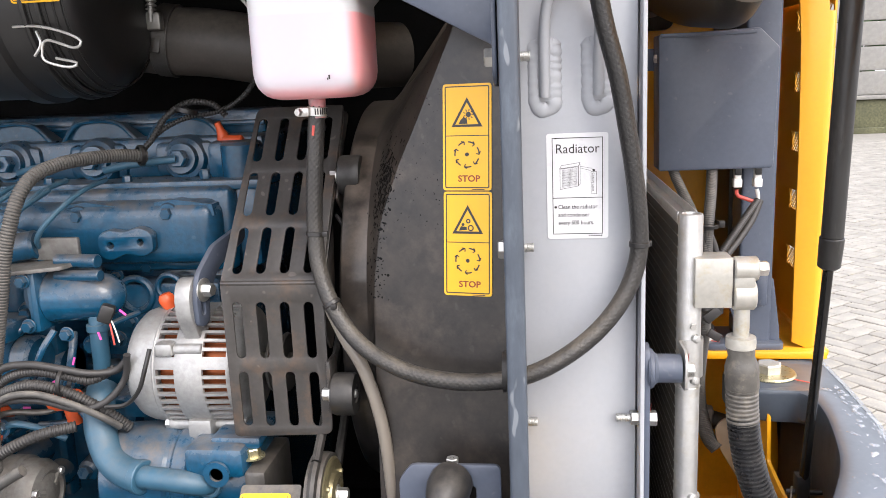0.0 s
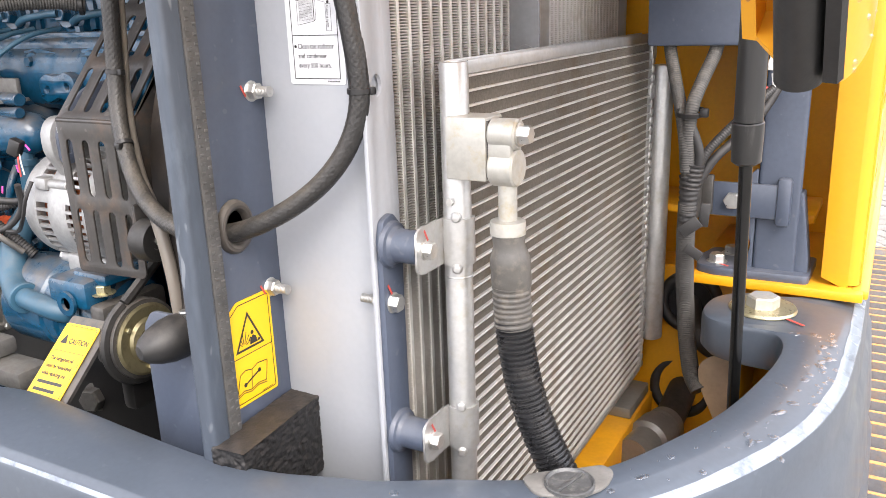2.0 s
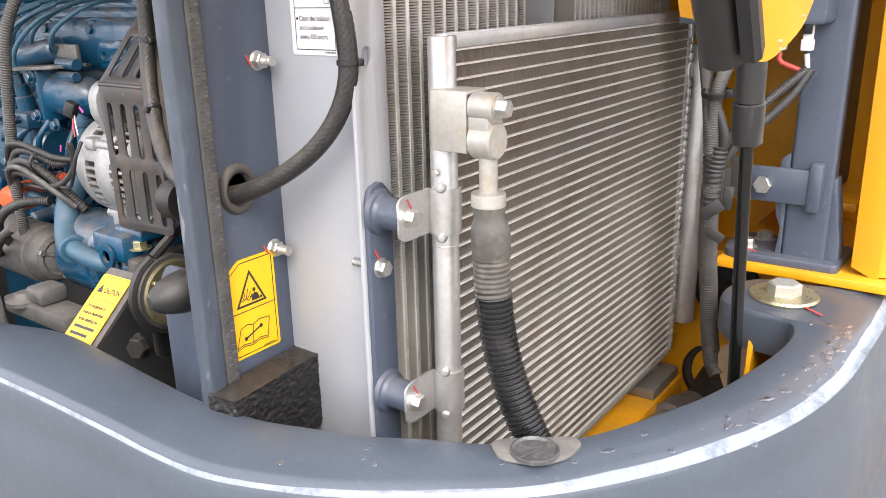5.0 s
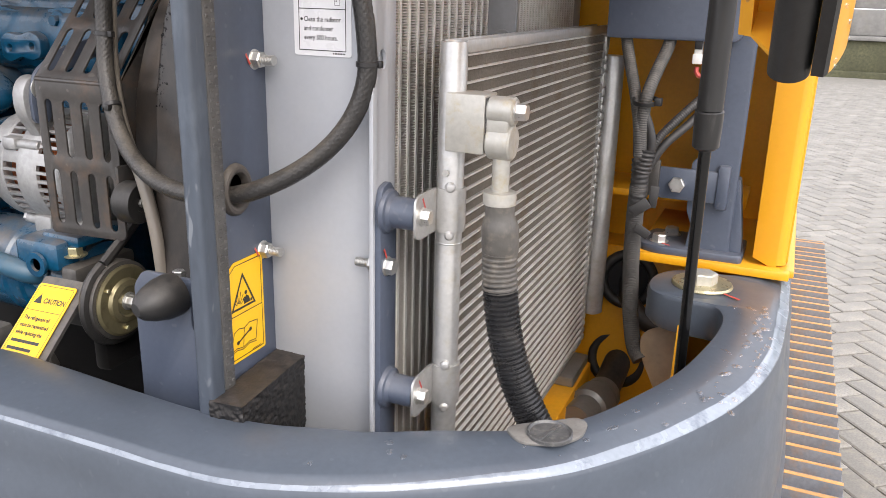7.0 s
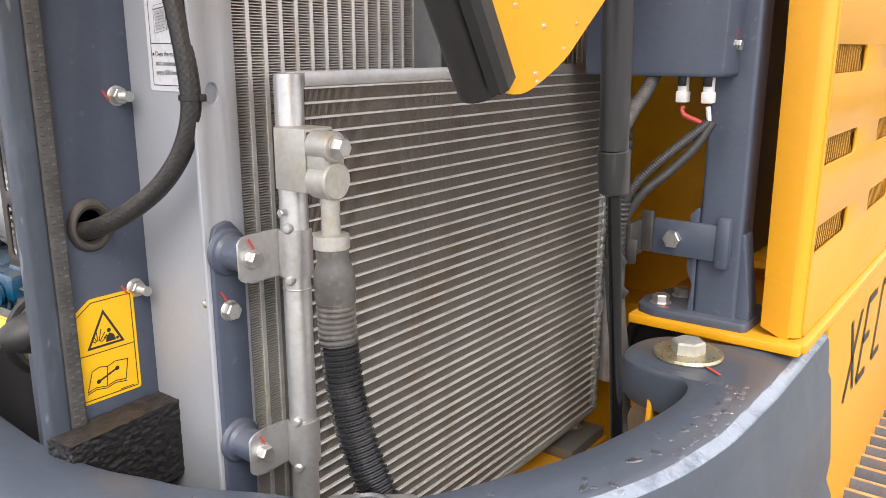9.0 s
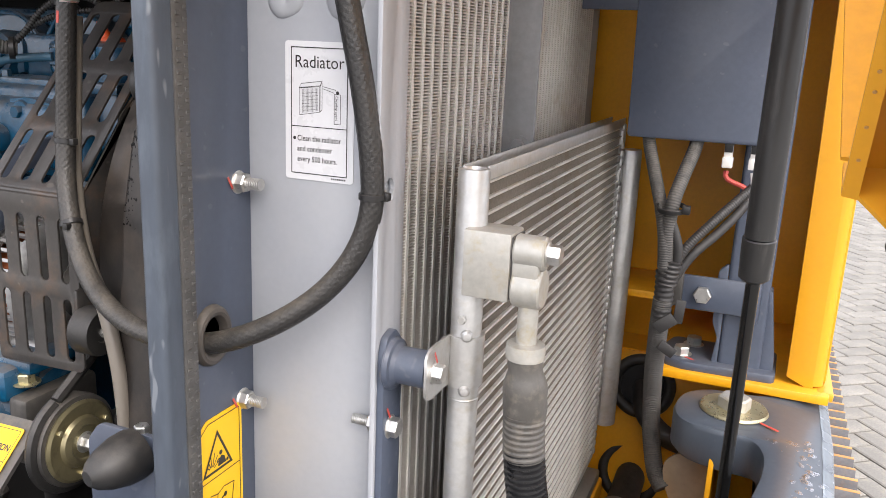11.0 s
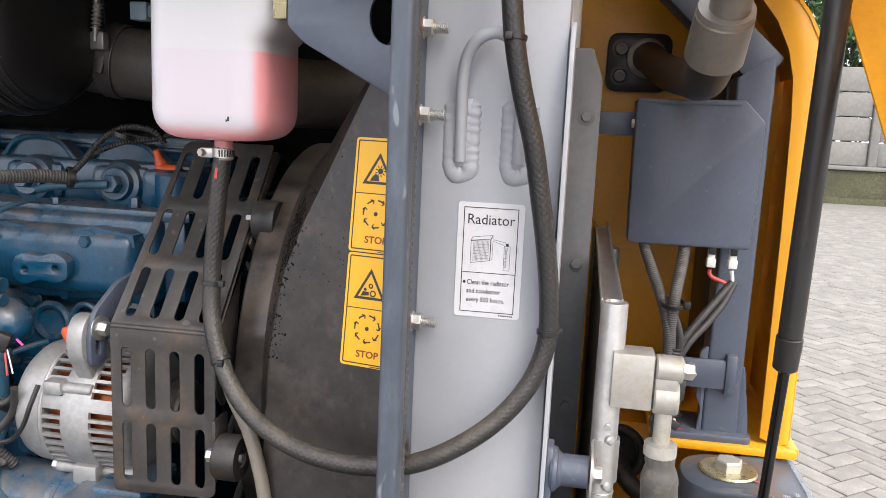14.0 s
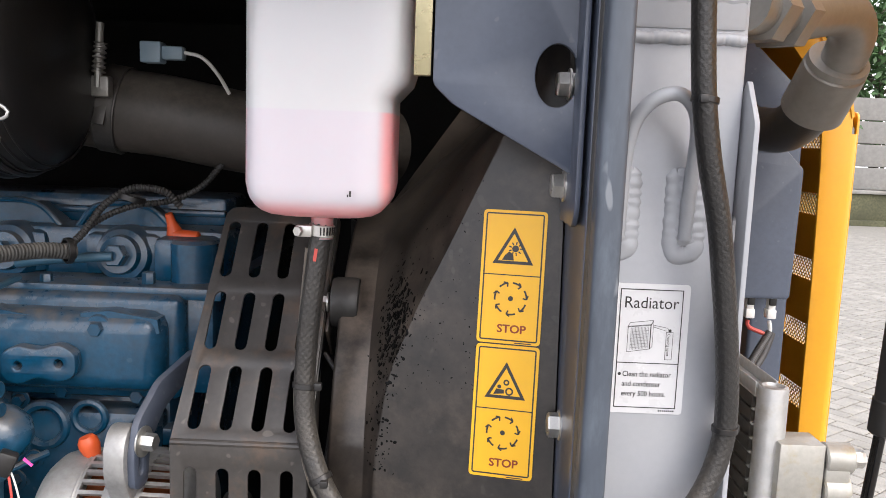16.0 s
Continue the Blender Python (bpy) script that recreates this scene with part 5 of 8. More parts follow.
block = part("inlet_block", box(0.1675, 0.204, 0.8065, 0.838, 1.2785, 1.3295, 0.0015), M_CREAM, condenser, "plated connection block with brown stains")
part("block_collar", [lathe((0.168, 0.827, 1.3295), (0, 0, 1), [(0, 0.0075), (0.004, 0.0075), (0.0075, 0.004), (0.0085, 0)], 16), lathe((0.168, 0.827, 1.2755), (0, 0, -1), [(0, 0.0065), (0.003, 0.006), (0.006, 0)], 16)], M_ALU, block)
part("joint_gasket", box(0.204, 0.2055, 0.8085, 0.836, 1.2805, 1.327), M_STEEL_DK, block)
fit_ = part("hose_end", [cyl((0.2055, 0.816, 1.3165), (0.229, 0.816, 1.3165), 0.0125, 24, bev=0.0015), cyl((0.2055, 0.818, 1.2895), (0.2275, 0.818, 1.2895), 0.0155, 28, bev=0.0015), box(0.2055, 0.2255, 0.806, 0.829, 1.290, 1.317, 0.002), cyl((0.2165, 0.820, 1.29), (0.2165, 0.820, 1.236), 0.0078, 20)], M_CREAM, condenser, "plated hose end, worn")
bolt(fit_, (0.2295, 0.816, 1.3165), (1, 0, 0), 0.0135, 0.0095, 0.0092)
part("crimp", [lathe((0.2165, 0.820, 1.246), (0, 0, -1), [(0, 0.010), (0.001, 0.0145), (0.006, 0.0150), (0.012, 0.0148), (0.013, 0.013)], 28)], M_CREAM, fit_, "plated crimp ring")
bolt(condenser, (0.168, 0.812, 1.258), (0, -1, 0), 0.006, 0.003)

ac_hose = thing("condenser_hose", (0.25, 0.80, 1.1), "black corrugated sleeve over a rubber air-conditioning hose", "hose")
HP = [(0.2165, 0.820, 1.236), (0.2175, 0.8200, 1.20), (0.2200, 0.820, 1.165), (0.2255, 0.8195, 1.125), (0.2345, 0.819, 1.088), (0.249, 0.819, 1.052), (0.268, 0.819, 1.018), (0.290, 0.820, 0.985), (0.315, 0.823, 0.95)]
part("tape_wrap", [lathe((0.2167, 0.820, 1.237), (0.06, 0, -1), [(0, 0.0120), (0.001, 0.0132), (0.008, 0.0136), (0.013, 0.0130), (0.018, 0.0150), (0.024, 0.0168), (0.030, 0.0172), (0.034, 0.0166), (0.040, 0.0171), (0.047, 0.0166), (0.050, 0.0158)], 30), sweep([(0.2192, 0.8196, 1.190), (0.2200, 0.8198, 1.170), (0.2215, 0.8196, 1.153)], 0.0165, 22, 0.004, rib=0.0048, depth=0.0009)], M_TAPE, ac_hose, "dusty wrapping tape")
part("corrugated_sleeve", sweep([(0.2206, 0.8198, 1.160)] + HP[3:], 0.0163, 28, rib=0.0048, depth=0.0022), M_SLEEVE, ac_hose)

# ---- frame post beside the radiator, with its panel ----
post = thing("frame_post", (-0.01, 0.70, 1.02), "scuffed grey-blue steel frame post with bolted panel", "post")
part("upright", box(-0.0142, 0.0030, 0.6775, 0.6990, 1.030, 1.86, 0.0045, 4), M_POST, post)
part("edge_trim", [box(-0.0138, 0.0016, 0.6985, 0.7150, 1.030, 1.86, 0.003, 3)] + [box(-0.004, 0.0021, 0.7015, 0.7065, 1.042 + 0.0075 * k, 1.0452 + 0.0075 * k, 0.0006, 1) for k in range(104)] + [box(-0.004, 0.0021, 0.7085, 0.7130, 1.0458 + 0.0075 * k, 1.0490 + 0.0075 * k, 0.0006, 1) for k in range(104)], M_TRIM, post, "ribbed rubber edge trim")
PANEL_OUT = rounded([(0.714, 1.03), (0.806, 1.03), (0.806, 1.80), (0.714, 1.80)], 0.002)
part("panel", sheet(PANEL_OUT, [circle2(0.7425, 1.236, 0.0175, 32)], 0.004, frame_on((-0.0125, 0, 0), (0, 1, 0), (0, 0, 1)), 0.0006), M_FRAME, post)
_gr = torus((0, 0, 0), (0, 0, 1), 0.0180, 0.0048, 40, 12)
# short black tube added behind the panel to darken the grommet's hole
part("grommet_sleeve", lathe((-0.0125, 0.7425, 1.236), (-1, 0, 0), [(0, 0.0175), (0.0085, 0.0180), (0.0085, 0.0195), (0, 0.0195)], 32), M_RUBBER, post)
part("grommet", moved(_gr, Matrix.Translation((-0.0105, 0.7425, 1.236)) @ frame_on((0, 0, 0), (0, 1, 0), (0, 0, 1)) @ Matrix.Diagonal((0.95, 1.07, 1.3, 1))), M_GROMMET, post, "round rubber grommet")
for z in (1.602, 1.530, 1.349, 1.168):
    bolt(post, (-0.0105, 0.781, z), (1, 0, 0), 0.0135, 0.0085, 0.0092, stud=0.021, stud_r=0.0047, mark=(0, -0.012, 0.001))

YW, YH = 0.066, 0.100
YM = frame_on((-0.0100, 0.7155, 1.068), (0, 1, 0), (0, 0, 1))
yl = part("warning_sticker", sheet(rounded([(0, 0), (YW - 0.004, 0), (YW - 0.004, YH), (0.018, YH), (0, YH - 0.013)], 0.003), [], 0.0006, YM), M_LABEL_Y2, post, "yellow warning sticker with a torn corner")
_ink = [band(rounded([(0.003, 0.003), (YW - 0.007, 0.003), (YW - 0.007, YH - 0.003), (0.019, YH - 0.003), (0.003, YH - 0.0145)], 0.002), 0.0009), flat(rect2(0.003, 0.047, YW - 0.007, 0.0479)),
        band([(0.011, 0.052), (0.049, 0.052), (0.030, 0.088)], 0.0022)]
# a burst of spray beside a crouching shape
_ink += [stroke([(0.0225 + 0.0030 * math.cos(a), 0.0555 + 0.0030 * math.sin(a)), (0.0225 + q * math.cos(a), 0.0555 + q * math.sin(a))], 0.0009) for a, q in ((0.5, 0.0095), (0.95, 0.0125), (1.3, 0.0145), (1.65, 0.0130), (2.0, 0.0100), (2.45, 0.0075))]
_ink += [flat(circle2(0.0340, 0.0665, 0.0021, 10)), flat([(0.0300, 0.0555), (0.0405, 0.0555), (0.0385, 0.0615), (0.0345, 0.0640), (0.0310, 0.0605)]), stroke([(0.0320, 0.0625), (0.0285, 0.0600)], 0.0014), flat(circle2(0.0420, 0.0570, 0.0016, 8))]
# an open book with a spanner lying across it
_ink += [stroke(p, 0.0009) for p in ([(0.0075, 0.0120), (0.0135, 0.0310), (0.0210, 0.0335), (0.0290, 0.0315), (0.0370, 0.0345), (0.0500, 0.0330), (0.0465, 0.0135)], [(0.0075, 0.0120), (0.0160, 0.0145), (0.0265, 0.0125), (0.0360, 0.0150), (0.0465, 0.0135)],
                                     [(0.0265, 0.0125), (0.0290, 0.0315)], [(0.0070, 0.0100), (0.0160, 0.0125), (0.0265, 0.0105), (0.0360, 0.0130), (0.0475, 0.0112)])]
_ink += [stroke([(0.0200, 0.0199), (0.0375, 0.0266)], 0.0018), flat(circle2(0.0190, 0.0195, 0.0022, 10)), flat(circle2(0.0385, 0.0270, 0.0022, 10)), flat(rect2(0.040, 0.0045, 0.054, 0.0052))]
printed(yl, YM, _ink, M_INK)

gusset = thing("gusset_plate", (-0.07, 0.745, 1.6), "dark grey-blue bolted gusset plate with a round hole", "bracket")
part("plate", sheet(rounded([(-0.118, 1.80), (-0.118, 1.598), (-0.104, 1.585), (-0.0165, 1.538), (-0.0145, 1.80)], 0.004), [circle2(-0.0340, 1.606, 0.0160, 32, 0.0225)], 0.005, frame_on((0, 0.752, 0), (1, 0, 0), (0, 0, 1)), 0.001), M_FRAME, gusset)
part("flange", sheet(rounded([(0.722, 1.80), (0.722, 1.515), (0.732, 1.505), (0.790, 1.505), (0.790, 1.572), (0.7505, 1.572), (0.7505, 1.80)], 0.005), [], 0.004, frame_on((-0.0195, 0, 0), (0, -1, 0), (0, 0, 1)) @ Matrix.Diagonal((-1, 1, 1, 1)), 0.001), M_FRAME, gusset)
for z in (1.602, 1.530):
    part("spacer", cyl((-0.0235, 0.772, z), (-0.0120, 0.772, z), 0.0085, 20), M_ZINC, gusset)
    bolt(gusset, (-0.0225, 0.772, z), (-1, 0, 0), 0.0165, 0.009, 0.0115)
bolt(post, (-0.0150, 0.775, 1.349), (-1, 0, 0), 0.0165, 0.009, 0.0115)
part("brass_edge", box(-0.1325, -0.1205, 0.752, 0.762, 1.603, 1.80, 0.001), M_BRASS, gusset, "brass-coloured bracket edge")

foam = solid("foam_block", crumbled((0.122, 0.034, 0.080), Matrix.Translation((0.0120, 0.7385, 1.0165)) @ pose(0, 0, 0, 0, 0, 95), rough=0.0014), M_FOAM, "black crumbling foam sealing block beside the post", "foam block", sharp=75)

# slotted bracket with the rubber stop
stop = thing("stop_bracket", (-0.08, 0.725, 1.0), "dark grey-blue slotted bracket with a black rubber stop", "bracket")
part("plate", sheet(rounded([(-0.124, 0.98), (-0.026, 0.98), (-0.026, 1.146), (-0.112, 1.146), (-0.124, 1.130)], 0.006), [slot2(-0.053, 1.110, 0.009, 0.032)], 0.005, frame_on((0, 0.728, 0), (1, 0, 0), (0, 0, 1)), 0.001), M_FRAME, stop)
part("rubber_stop", lathe((-0.072, 0.7255, 1.131), (-0.22, -1, -0.10), [(0, 0.0205), (0.006, 0.0215), (0.017, 0.0208), (0.030, 0.0172), (0.040, 0.012), (0.045, 0.0065), (0.046, 0.0)], 32), M_RUBBER, stop, "cone-shaped rubber stop")
bolt(stop, (-0.072, 0.731, 1.146), (0, 0, 1), 0.011, 0.006)

import mathutils

# ---- fan shroud: from the radiator's rectangle to the fan's ring ----
shroud = thing("fan_shroud", (-0.10, 1.1, 1.0), "dusty black plastic fan shroud with warning stickers", "fan shroud")
F_Y, F_Z, F_R = 1.067, 1.240, 0.249
R_Y, R_Z = 1.095, 1.290


def shroud_front(x, z):
    """How far forward the flat part of the shroud stands."""
    return 0.7985 + 0.115 * (z - 1.40) + 0.20 * (-0.03 - x)


FOLD = ((1.30, -0.158), (1.37, -0.148), (1.430, -0.125), (1.472, -0.105), (1.517, -0.085), (1.561, -0.065), (1.61, -0.045))


def shroud_fold(z):
    """Where the flat front of the shroud folds back towards the fan's ring."""
    for (za, xa), (zb, xb) in zip(FOLD, FOLD[1:]):
        if z <= zb:
            return xa + (xb - xa) * max(0.0, (z - za) / (zb - za))
    return FOLD[-1][1]


def shroud_ring(u, r, n=128, x_fix=None):
    out = []
    for i in range(n):
        a = 2 * math.pi * i / n
        c, s = math.cos(a), math.sin(a)
        k = 1 / max(abs(c) / 0.290, s / (0.400 if u < -0.1 else 0.312) if s > 0 else -s / 0.400)
        y, z = R_Y + c * k, R_Z + s * k
        x0 = shroud_fold(z) if c < 0 else -0.09
        x = x_fix if x_fix is not None else (x0 + (-0.168 - x0) * u if u >= 0 else -0.016 + (x0 + 0.016) * (1 + u))
        f = max(0.0, u)
        if c < 0:
            y = R_Y + (y - R_Y) * (R_Y - shroud_front(max(x, x0), z)) / 0.290
        out.append((x, y * (1 - f) + (F_Y + c * r) * f, z * (1 - f) + (F_Z + s * r) * f))
    return out


_rings = [shroud_ring(u, F_R) for u in (-1, -0.6, -0.2, -0.02, 0.0, 0.04, 0.3, 0.6, 0.9, 1.0)] + [shroud_ring(1.0, F_R, x_fix=-0.195), shroud_ring(1.0, F_R - 0.003, x_fix=-0.198), shroud_ring(1.0, F_R - 0.012, x_fix=-0.198), shroud_ring(1.0, F_R - 0.013, x_fix=-0.16)]
_body = loft(_rings, caps=False)
part("body", _body, M_SHROUD, shroud, sharp=50)
_tree = mathutils.bvhtree.BVHTree.FromPolygons(*_body)
_rs = random.Random(12)
_wet = []
for i in range(720):
    if i < 460:
        z = _rs.gauss(1.408, 0.020)
        x = -0.1465 - (1.405 - z) * 0.15 + _rs.gauss(0, 0.0065)
    elif i < 560:
        z = _rs.uniform(1.29, 1.37)
        x = -0.155 + _rs.gauss(0, 0.006)
    else:
        z = _rs.uniform(1.36, 1.53)
        x = _rs.uniform(-0.145, -0.078)
    at, nrm, _, _ = _tree.ray_cast(Vector((x, 0.5, z)), Vector((0, 1, 0)))
    if at is None:
        continue
    nrm = -nrm if nrm.y > 0 else nrm
    r = _rs.choice((0.0006, 0.0009, 0.0012, 0.0019)) * (1.0 if i < 460 else 0.8 if i < 560 else 0.35)
    g = lathe((0, 0, 0), (0, 0, 1), [(-0.3, 1.0), (0.12, 0.9), (0.24, 0.55), (0.28, 0.0)], 7)
    _wet.append(moved(g, along(at, nrm) @ pose(0, 0, 0, 0, 0, _rs.uniform(0, 180)) @ Matrix.Diagonal((r * _rs.uniform(0.5, 1.2), r * _rs.uniform(0.8, 2.0), r * 0.6, 1))))
part("wet_specks", _wet, M_WET, shroud, "wet black specks of grime", kind="stuff")
fan = thing("cooling_fan", (-0.18, F_Y, F_Z), "black plastic cooling fan inside the shroud", "fan")
part("hub", cyl((-0.22, F_Y, F_Z), (-0.15, F_Y, F_Z), 0.07, 32, bev=0.006), M_BLACK, fan)
for k in range(7):
    a = 2 * math.pi * k / 7
    m = Matrix.Translation((-0.185, F_Y, F_Z)) @ Matrix.Rotation(a, 4, "X") @ pose(0, 0.145, 0, 0, 35, 0)
    part("blade", obox((0.004, 0.17, 0.085), m, 0.0015), M_BLACK, fan)


def triangle_sign(cx, cy, w, kind):
    h = w * 0.9
    g = [band([(cx - w / 2, cy), (cx + w / 2, cy), (cx, cy + h)], w * 0.075)]
    if kind == 0:
        g += [flat(circle2(cx + 0.0015, cy + h * 0.42, w * 0.085, 12))] + [stroke([(cx + 0.0015 + math.cos(a) * w * 0.10, cy + h * 0.42 + math.sin(a) * w * 0.10), (cx + 0.0015 + math.cos(a) * w * 0.17, cy + h * 0.42 + math.sin(a) * w * 0.17)], w * 0.03) for a in [k * math.pi / 4.5 for k in range(9)]]
        g += [flat([(cx - w * 0.27, cy + h * 0.10), (cx + w * 0.02, cy + h * 0.10), (cx + w * 0.0, cy + h * 0.26), (cx - w * 0.10, cy + h * 0.34), (cx - w * 0.2, cy + h * 0.24)])]
    else:
        g += [band(circle2(cx + w * 0.10, cy + h * 0.20, w * 0.10, 14), w * 0.04), band(circle2(cx + w * 0.02, cy + h * 0.44, w * 0.075, 14), w * 0.04), flat([(cx - w * 0.29, cy + h * 0.10), (cx - w * 0.02, cy + h * 0.14), (cx - w * 0.03, cy + h * 0.24), (cx - w * 0.22, cy + h * 0.26)]), flat(circle2(cx - w * 0.15, cy + h * 0.32, w * 0.05, 10))]
    return g


def fan_sign(cx, cy, r):
    g = [flat(circle2(cx, cy, r * 0.16, 12))]
    for k in range(7):
        a = 2 * math.pi * k / 7
        arc = [(cx + r * math.cos(a + t), cy + r * math.sin(a + t)) for t in (0.0, 0.2, 0.4, 0.58)]
        g.append(stroke(arc, r * 0.11))
        e = Vector(arc[0])
        g.append(stroke([tuple(e), (cx + r * 1.12 * math.cos(a + 0.22), cy + r * 1.12 * math.sin(a + 0.22))], r * 0.09))
        g.append(stroke([tuple(e), (cx + r * 0.76 * math.cos(a + 0.08), cy + r * 0.76 * math.sin(a + 0.08))], r * 0.09))
    return g


SW, SH = 0.0500, 0.1045
for k, (x, z, kind) in enumerate(((-0.0790, 1.4035, 0), (-0.0810, 1.2985, 1))):
    p = Vector((x, shroud_front(x, z) - 0.0012, z))
    m = frame_on(p, (0.050, shroud_front(x + 0.05, z) - shroud_front(x, z), 0), (0.002, shroud_front(x, z + 0.1045) - shroud_front(x, z), 0.1045))
    s = part("warning_sticker", sheet(rounded(rect2(0, 0, SW, SH), 0.0035), [], 0.0008, m), M_LABEL_Y, shroud, "orange-yellow fan warning sticker")
    g = [band(rounded(rect2(0.0022, 0.0022, SW - 0.0022, SH - 0.0022), 0.002), 0.0011), flat(rect2(0.0022, 0.0535, SW - 0.0022, 0.0543))]
    g += triangle_sign(SW / 2, 0.0625, 0.0320, kind) + fan_sign(SW / 2, 0.0355, 0.0125)
    g.append(flat(rect2(0.030, 0.0006, 0.043, 0.0014)))
    printed(s, m, g, M_INK)
    printed(s, m, [moved(words("STOP", 0.0088, "CENTER", 1.08, 0.00022), pose(SW / 2 + 0.002, 0.0088, 0))], M_INK_RED)

# ---- coolant tank ----
tank = thing("coolant_tank", (-0.20, 0.81, 1.50), "milky plastic coolant tank half full of pink coolant", "tank")


def tank_ring(z, grow, right=0.0):
    x0, x1, y0, y1 = -0.255 + grow, -0.1475 - grow + right, 0.760 + grow, 0.872 - grow
    r = 0.024
    return [(x, y, z) for x, y in rounded([(x0, y0), (x1, y0), (x1, y1), (x0, y1)], r, 6)]


part("shell", loft([tank_ring(1.4990, 0.030), tank_ring(1.4992, 0.020), tank_ring(1.5006, 0.0140), tank_ring(1.5035, 0.0088), tank_ring(1.5075, 0.0052), tank_ring(1.5120, 0.0026), tank_ring(1.5165, 0.0012), tank_ring(1.524, 0.0), tank_ring(1.577, 0.0),
                    tank_ring(1.588, 0.0), tank_ring(1.600, 0.0, 0.011), tank_ring(1.608, 0.0, 0.0135), tank_ring(1.70, 0.0, 0.0135), tank_ring(1.715, 0.010, 0.0135)], caps=True), M_TANK, tank, "milky plastic shell with pink coolant showing through", sharp=60)
part("outlet", cyl((-0.2025, 0.809, 1.503), (-0.2025, 0.809, 1.480), 0.0085, 18), M_COOLANT_EDGE, tank)
part("moulded_mark", [box(-0.176, -0.1745, 0.7592, 0.760, 1.517, 1.521), box(-0.1775, -0.1765, 0.7592, 0.760, 1.5165, 1.5185)], M_INK, tank)

coolant_hose = thing("coolant_hose", (-0.05, 0.76, 1.24), "black braided rubber coolant hose looping through a grommet", "hose")
CH = [(-0.2025, 0.809, 1.492), (-0.2075, 0.809, 1.45), (-0.2125, 0.809, 1.40), (-0.2140, 0.807, 1.362), (-0.2105, 0.801, 1.325), (-0.195, 0.790, 1.286), (-0.165, 0.775, 1.252), (-0.12, 0.757, 1.232), (-0.07, 0.743, 1.226), (-0.02, 0.736, 1.230), (0.015, 0.739, 1.239),
      (0.050, 0.750, 1.257), (0.078, 0.761, 1.280), (0.098, 0.769, 1.308), (0.1085, 0.773, 1.340), (0.1090, 0.772, 1.375), (0.1040, 0.769, 1.42), (0.0965, 0.765, 1.465), (0.088, 0.761, 1.51), (0.0760, 0.756, 1.555), (0.0675, 0.752, 1.60), (0.0620, 0.750, 1.66), (0.060, 0.750, 1.72), (0.060, 0.76, 1.80)]
part("hose", braided(CH, 0.0083), M_HOSE, coolant_hose)
part("hose_clamp", [ring((-0.2030, 0.809, 1.4865), (0.1, 0, 1), 0.0083, 0.0102, 0.009, 28), obox((0.012, 0.008, 0.009), pose(-0.2150, 0.802, 1.4865), 0.001)], M_ZINC, coolant_hose, "steel worm-drive hose clamp")
part("band_slots", [obox((0.0012, 0.0012, 0.0062), Matrix.Translation((-0.2030 + 0.0101 * math.cos(a), 0.809 + 0.0101 * math.sin(a), 1.4865)) @ pose(0, 0, 0, 0, 8, math.degrees(a)), 0.0) for a in [math.radians(-85 + 14 * k) for k in range(8)]], M_BLACK, coolant_hose, "row of dark slots in the clamp band")
bolt(coolant_hose, (-0.2185, 0.7975, 1.4865), (-0.5, -1, 0), 0.007, 0.003)
for p, ax, d in (((-0.2140, 0.807, 1.362), (0.05, 0.1, 1), (0.011, -0.002, 0)), ((0.1095, 0.773, 1.352), (0, 0, 1), (0.009, 0.004, 0.0)), ((0.0690, 0.753, 1.594), (0.12, 0.05, 1), (-0.004, -0.010, 0)), ((-0.1975, 0.7915, 1.291), (-0.6, 0.3, 1), (0.004, -0.009, 0))):
    t = part("cable_tie", [ring(p, ax, 0.0084, 0.0098, 0.0045, 24), obox((0.006, 0.006, 0.006), Matrix.Translation(Vector(p) + Vector(d)), 0.001)], M_BLACK, coolant_hose, "black plastic cable tie")
part("paint_mark", obox((0.0025, 0.0006, 0.010), pose(-0.2062, 0.8006, 1.468, 0, 8, 0)), M_RED, coolant_hose, "red paint mark")
drain = thing("drain_tube", (-0.12, 0.80, 1.1), "greyish clear plastic drain tube", "tube")
part("tube", sweep([(-0.2115, 0.824, 1.47), (-0.2165, 0.822, 1.40), (-0.2180, 0.818, 1.34), (-0.2085, 0.810, 1.295), (-0.190, 0.800, 1.255), (-0.170, 0.795, 1.22), (-0.155, 0.792, 1.17), (-0.148, 0.79, 1.12), (-0.145, 0.79, 1.05), (-0.145, 0.80, 0.98)], 0.0068, 14, 0.006), M_CLEAR, drain)

# ---- perforated belt guard ----
guard = thing("belt_guard", (-0.27, 0.82, 1.14), "rusty black perforated steel belt guard", "guard")
G_X0, G_X1 = -0.3225, -0.2120
GW = G_X1 - G_X0
up_ = Vector((0, 0.148, 0.178))
GM = frame_on((G_X0, 0.8090, 1.3095), (1, 0, 0), up_)
GL = up_.length
_h = []
for r, (zc, hh) in enumerate(((GL * 0.17, 0.058), (GL * 0.48, 0.058), (GL * 0.80, 0.062))):
    for c in range(4):
        _h.append(slot2(0.016 + 0.0262 * c, zc, 0.0115, hh))
part("upper_plate", sheet(rounded([(0, 0), (GW, 0), (GW, GL), (0.006, GL)], [0, 0, 0.004, 0.012]), _h, 0.0026, GM, 0.0005), M_GUARD, guard)
GM2 = frame_on((G_X0, 0.8090, 1.1355), (1, 0, 0), (0, 0, 1))
_h = []
for zc, hh in ((0.044, 0.064), (0.122, 0.064)):
    for c in range(4):
        _h.append(slot2(0.016 + 0.0262 * c, zc, 0.0115, hh))
part("lower_plate", sheet(rounded([(0.0, 0.0), (GW, 0.004), (GW, 0.1755), (0.0, 0.1755)], [0.006, 0.010, 0, 0]), _h, 0.0026, GM2, 0.0005), M_GUARD, guard)
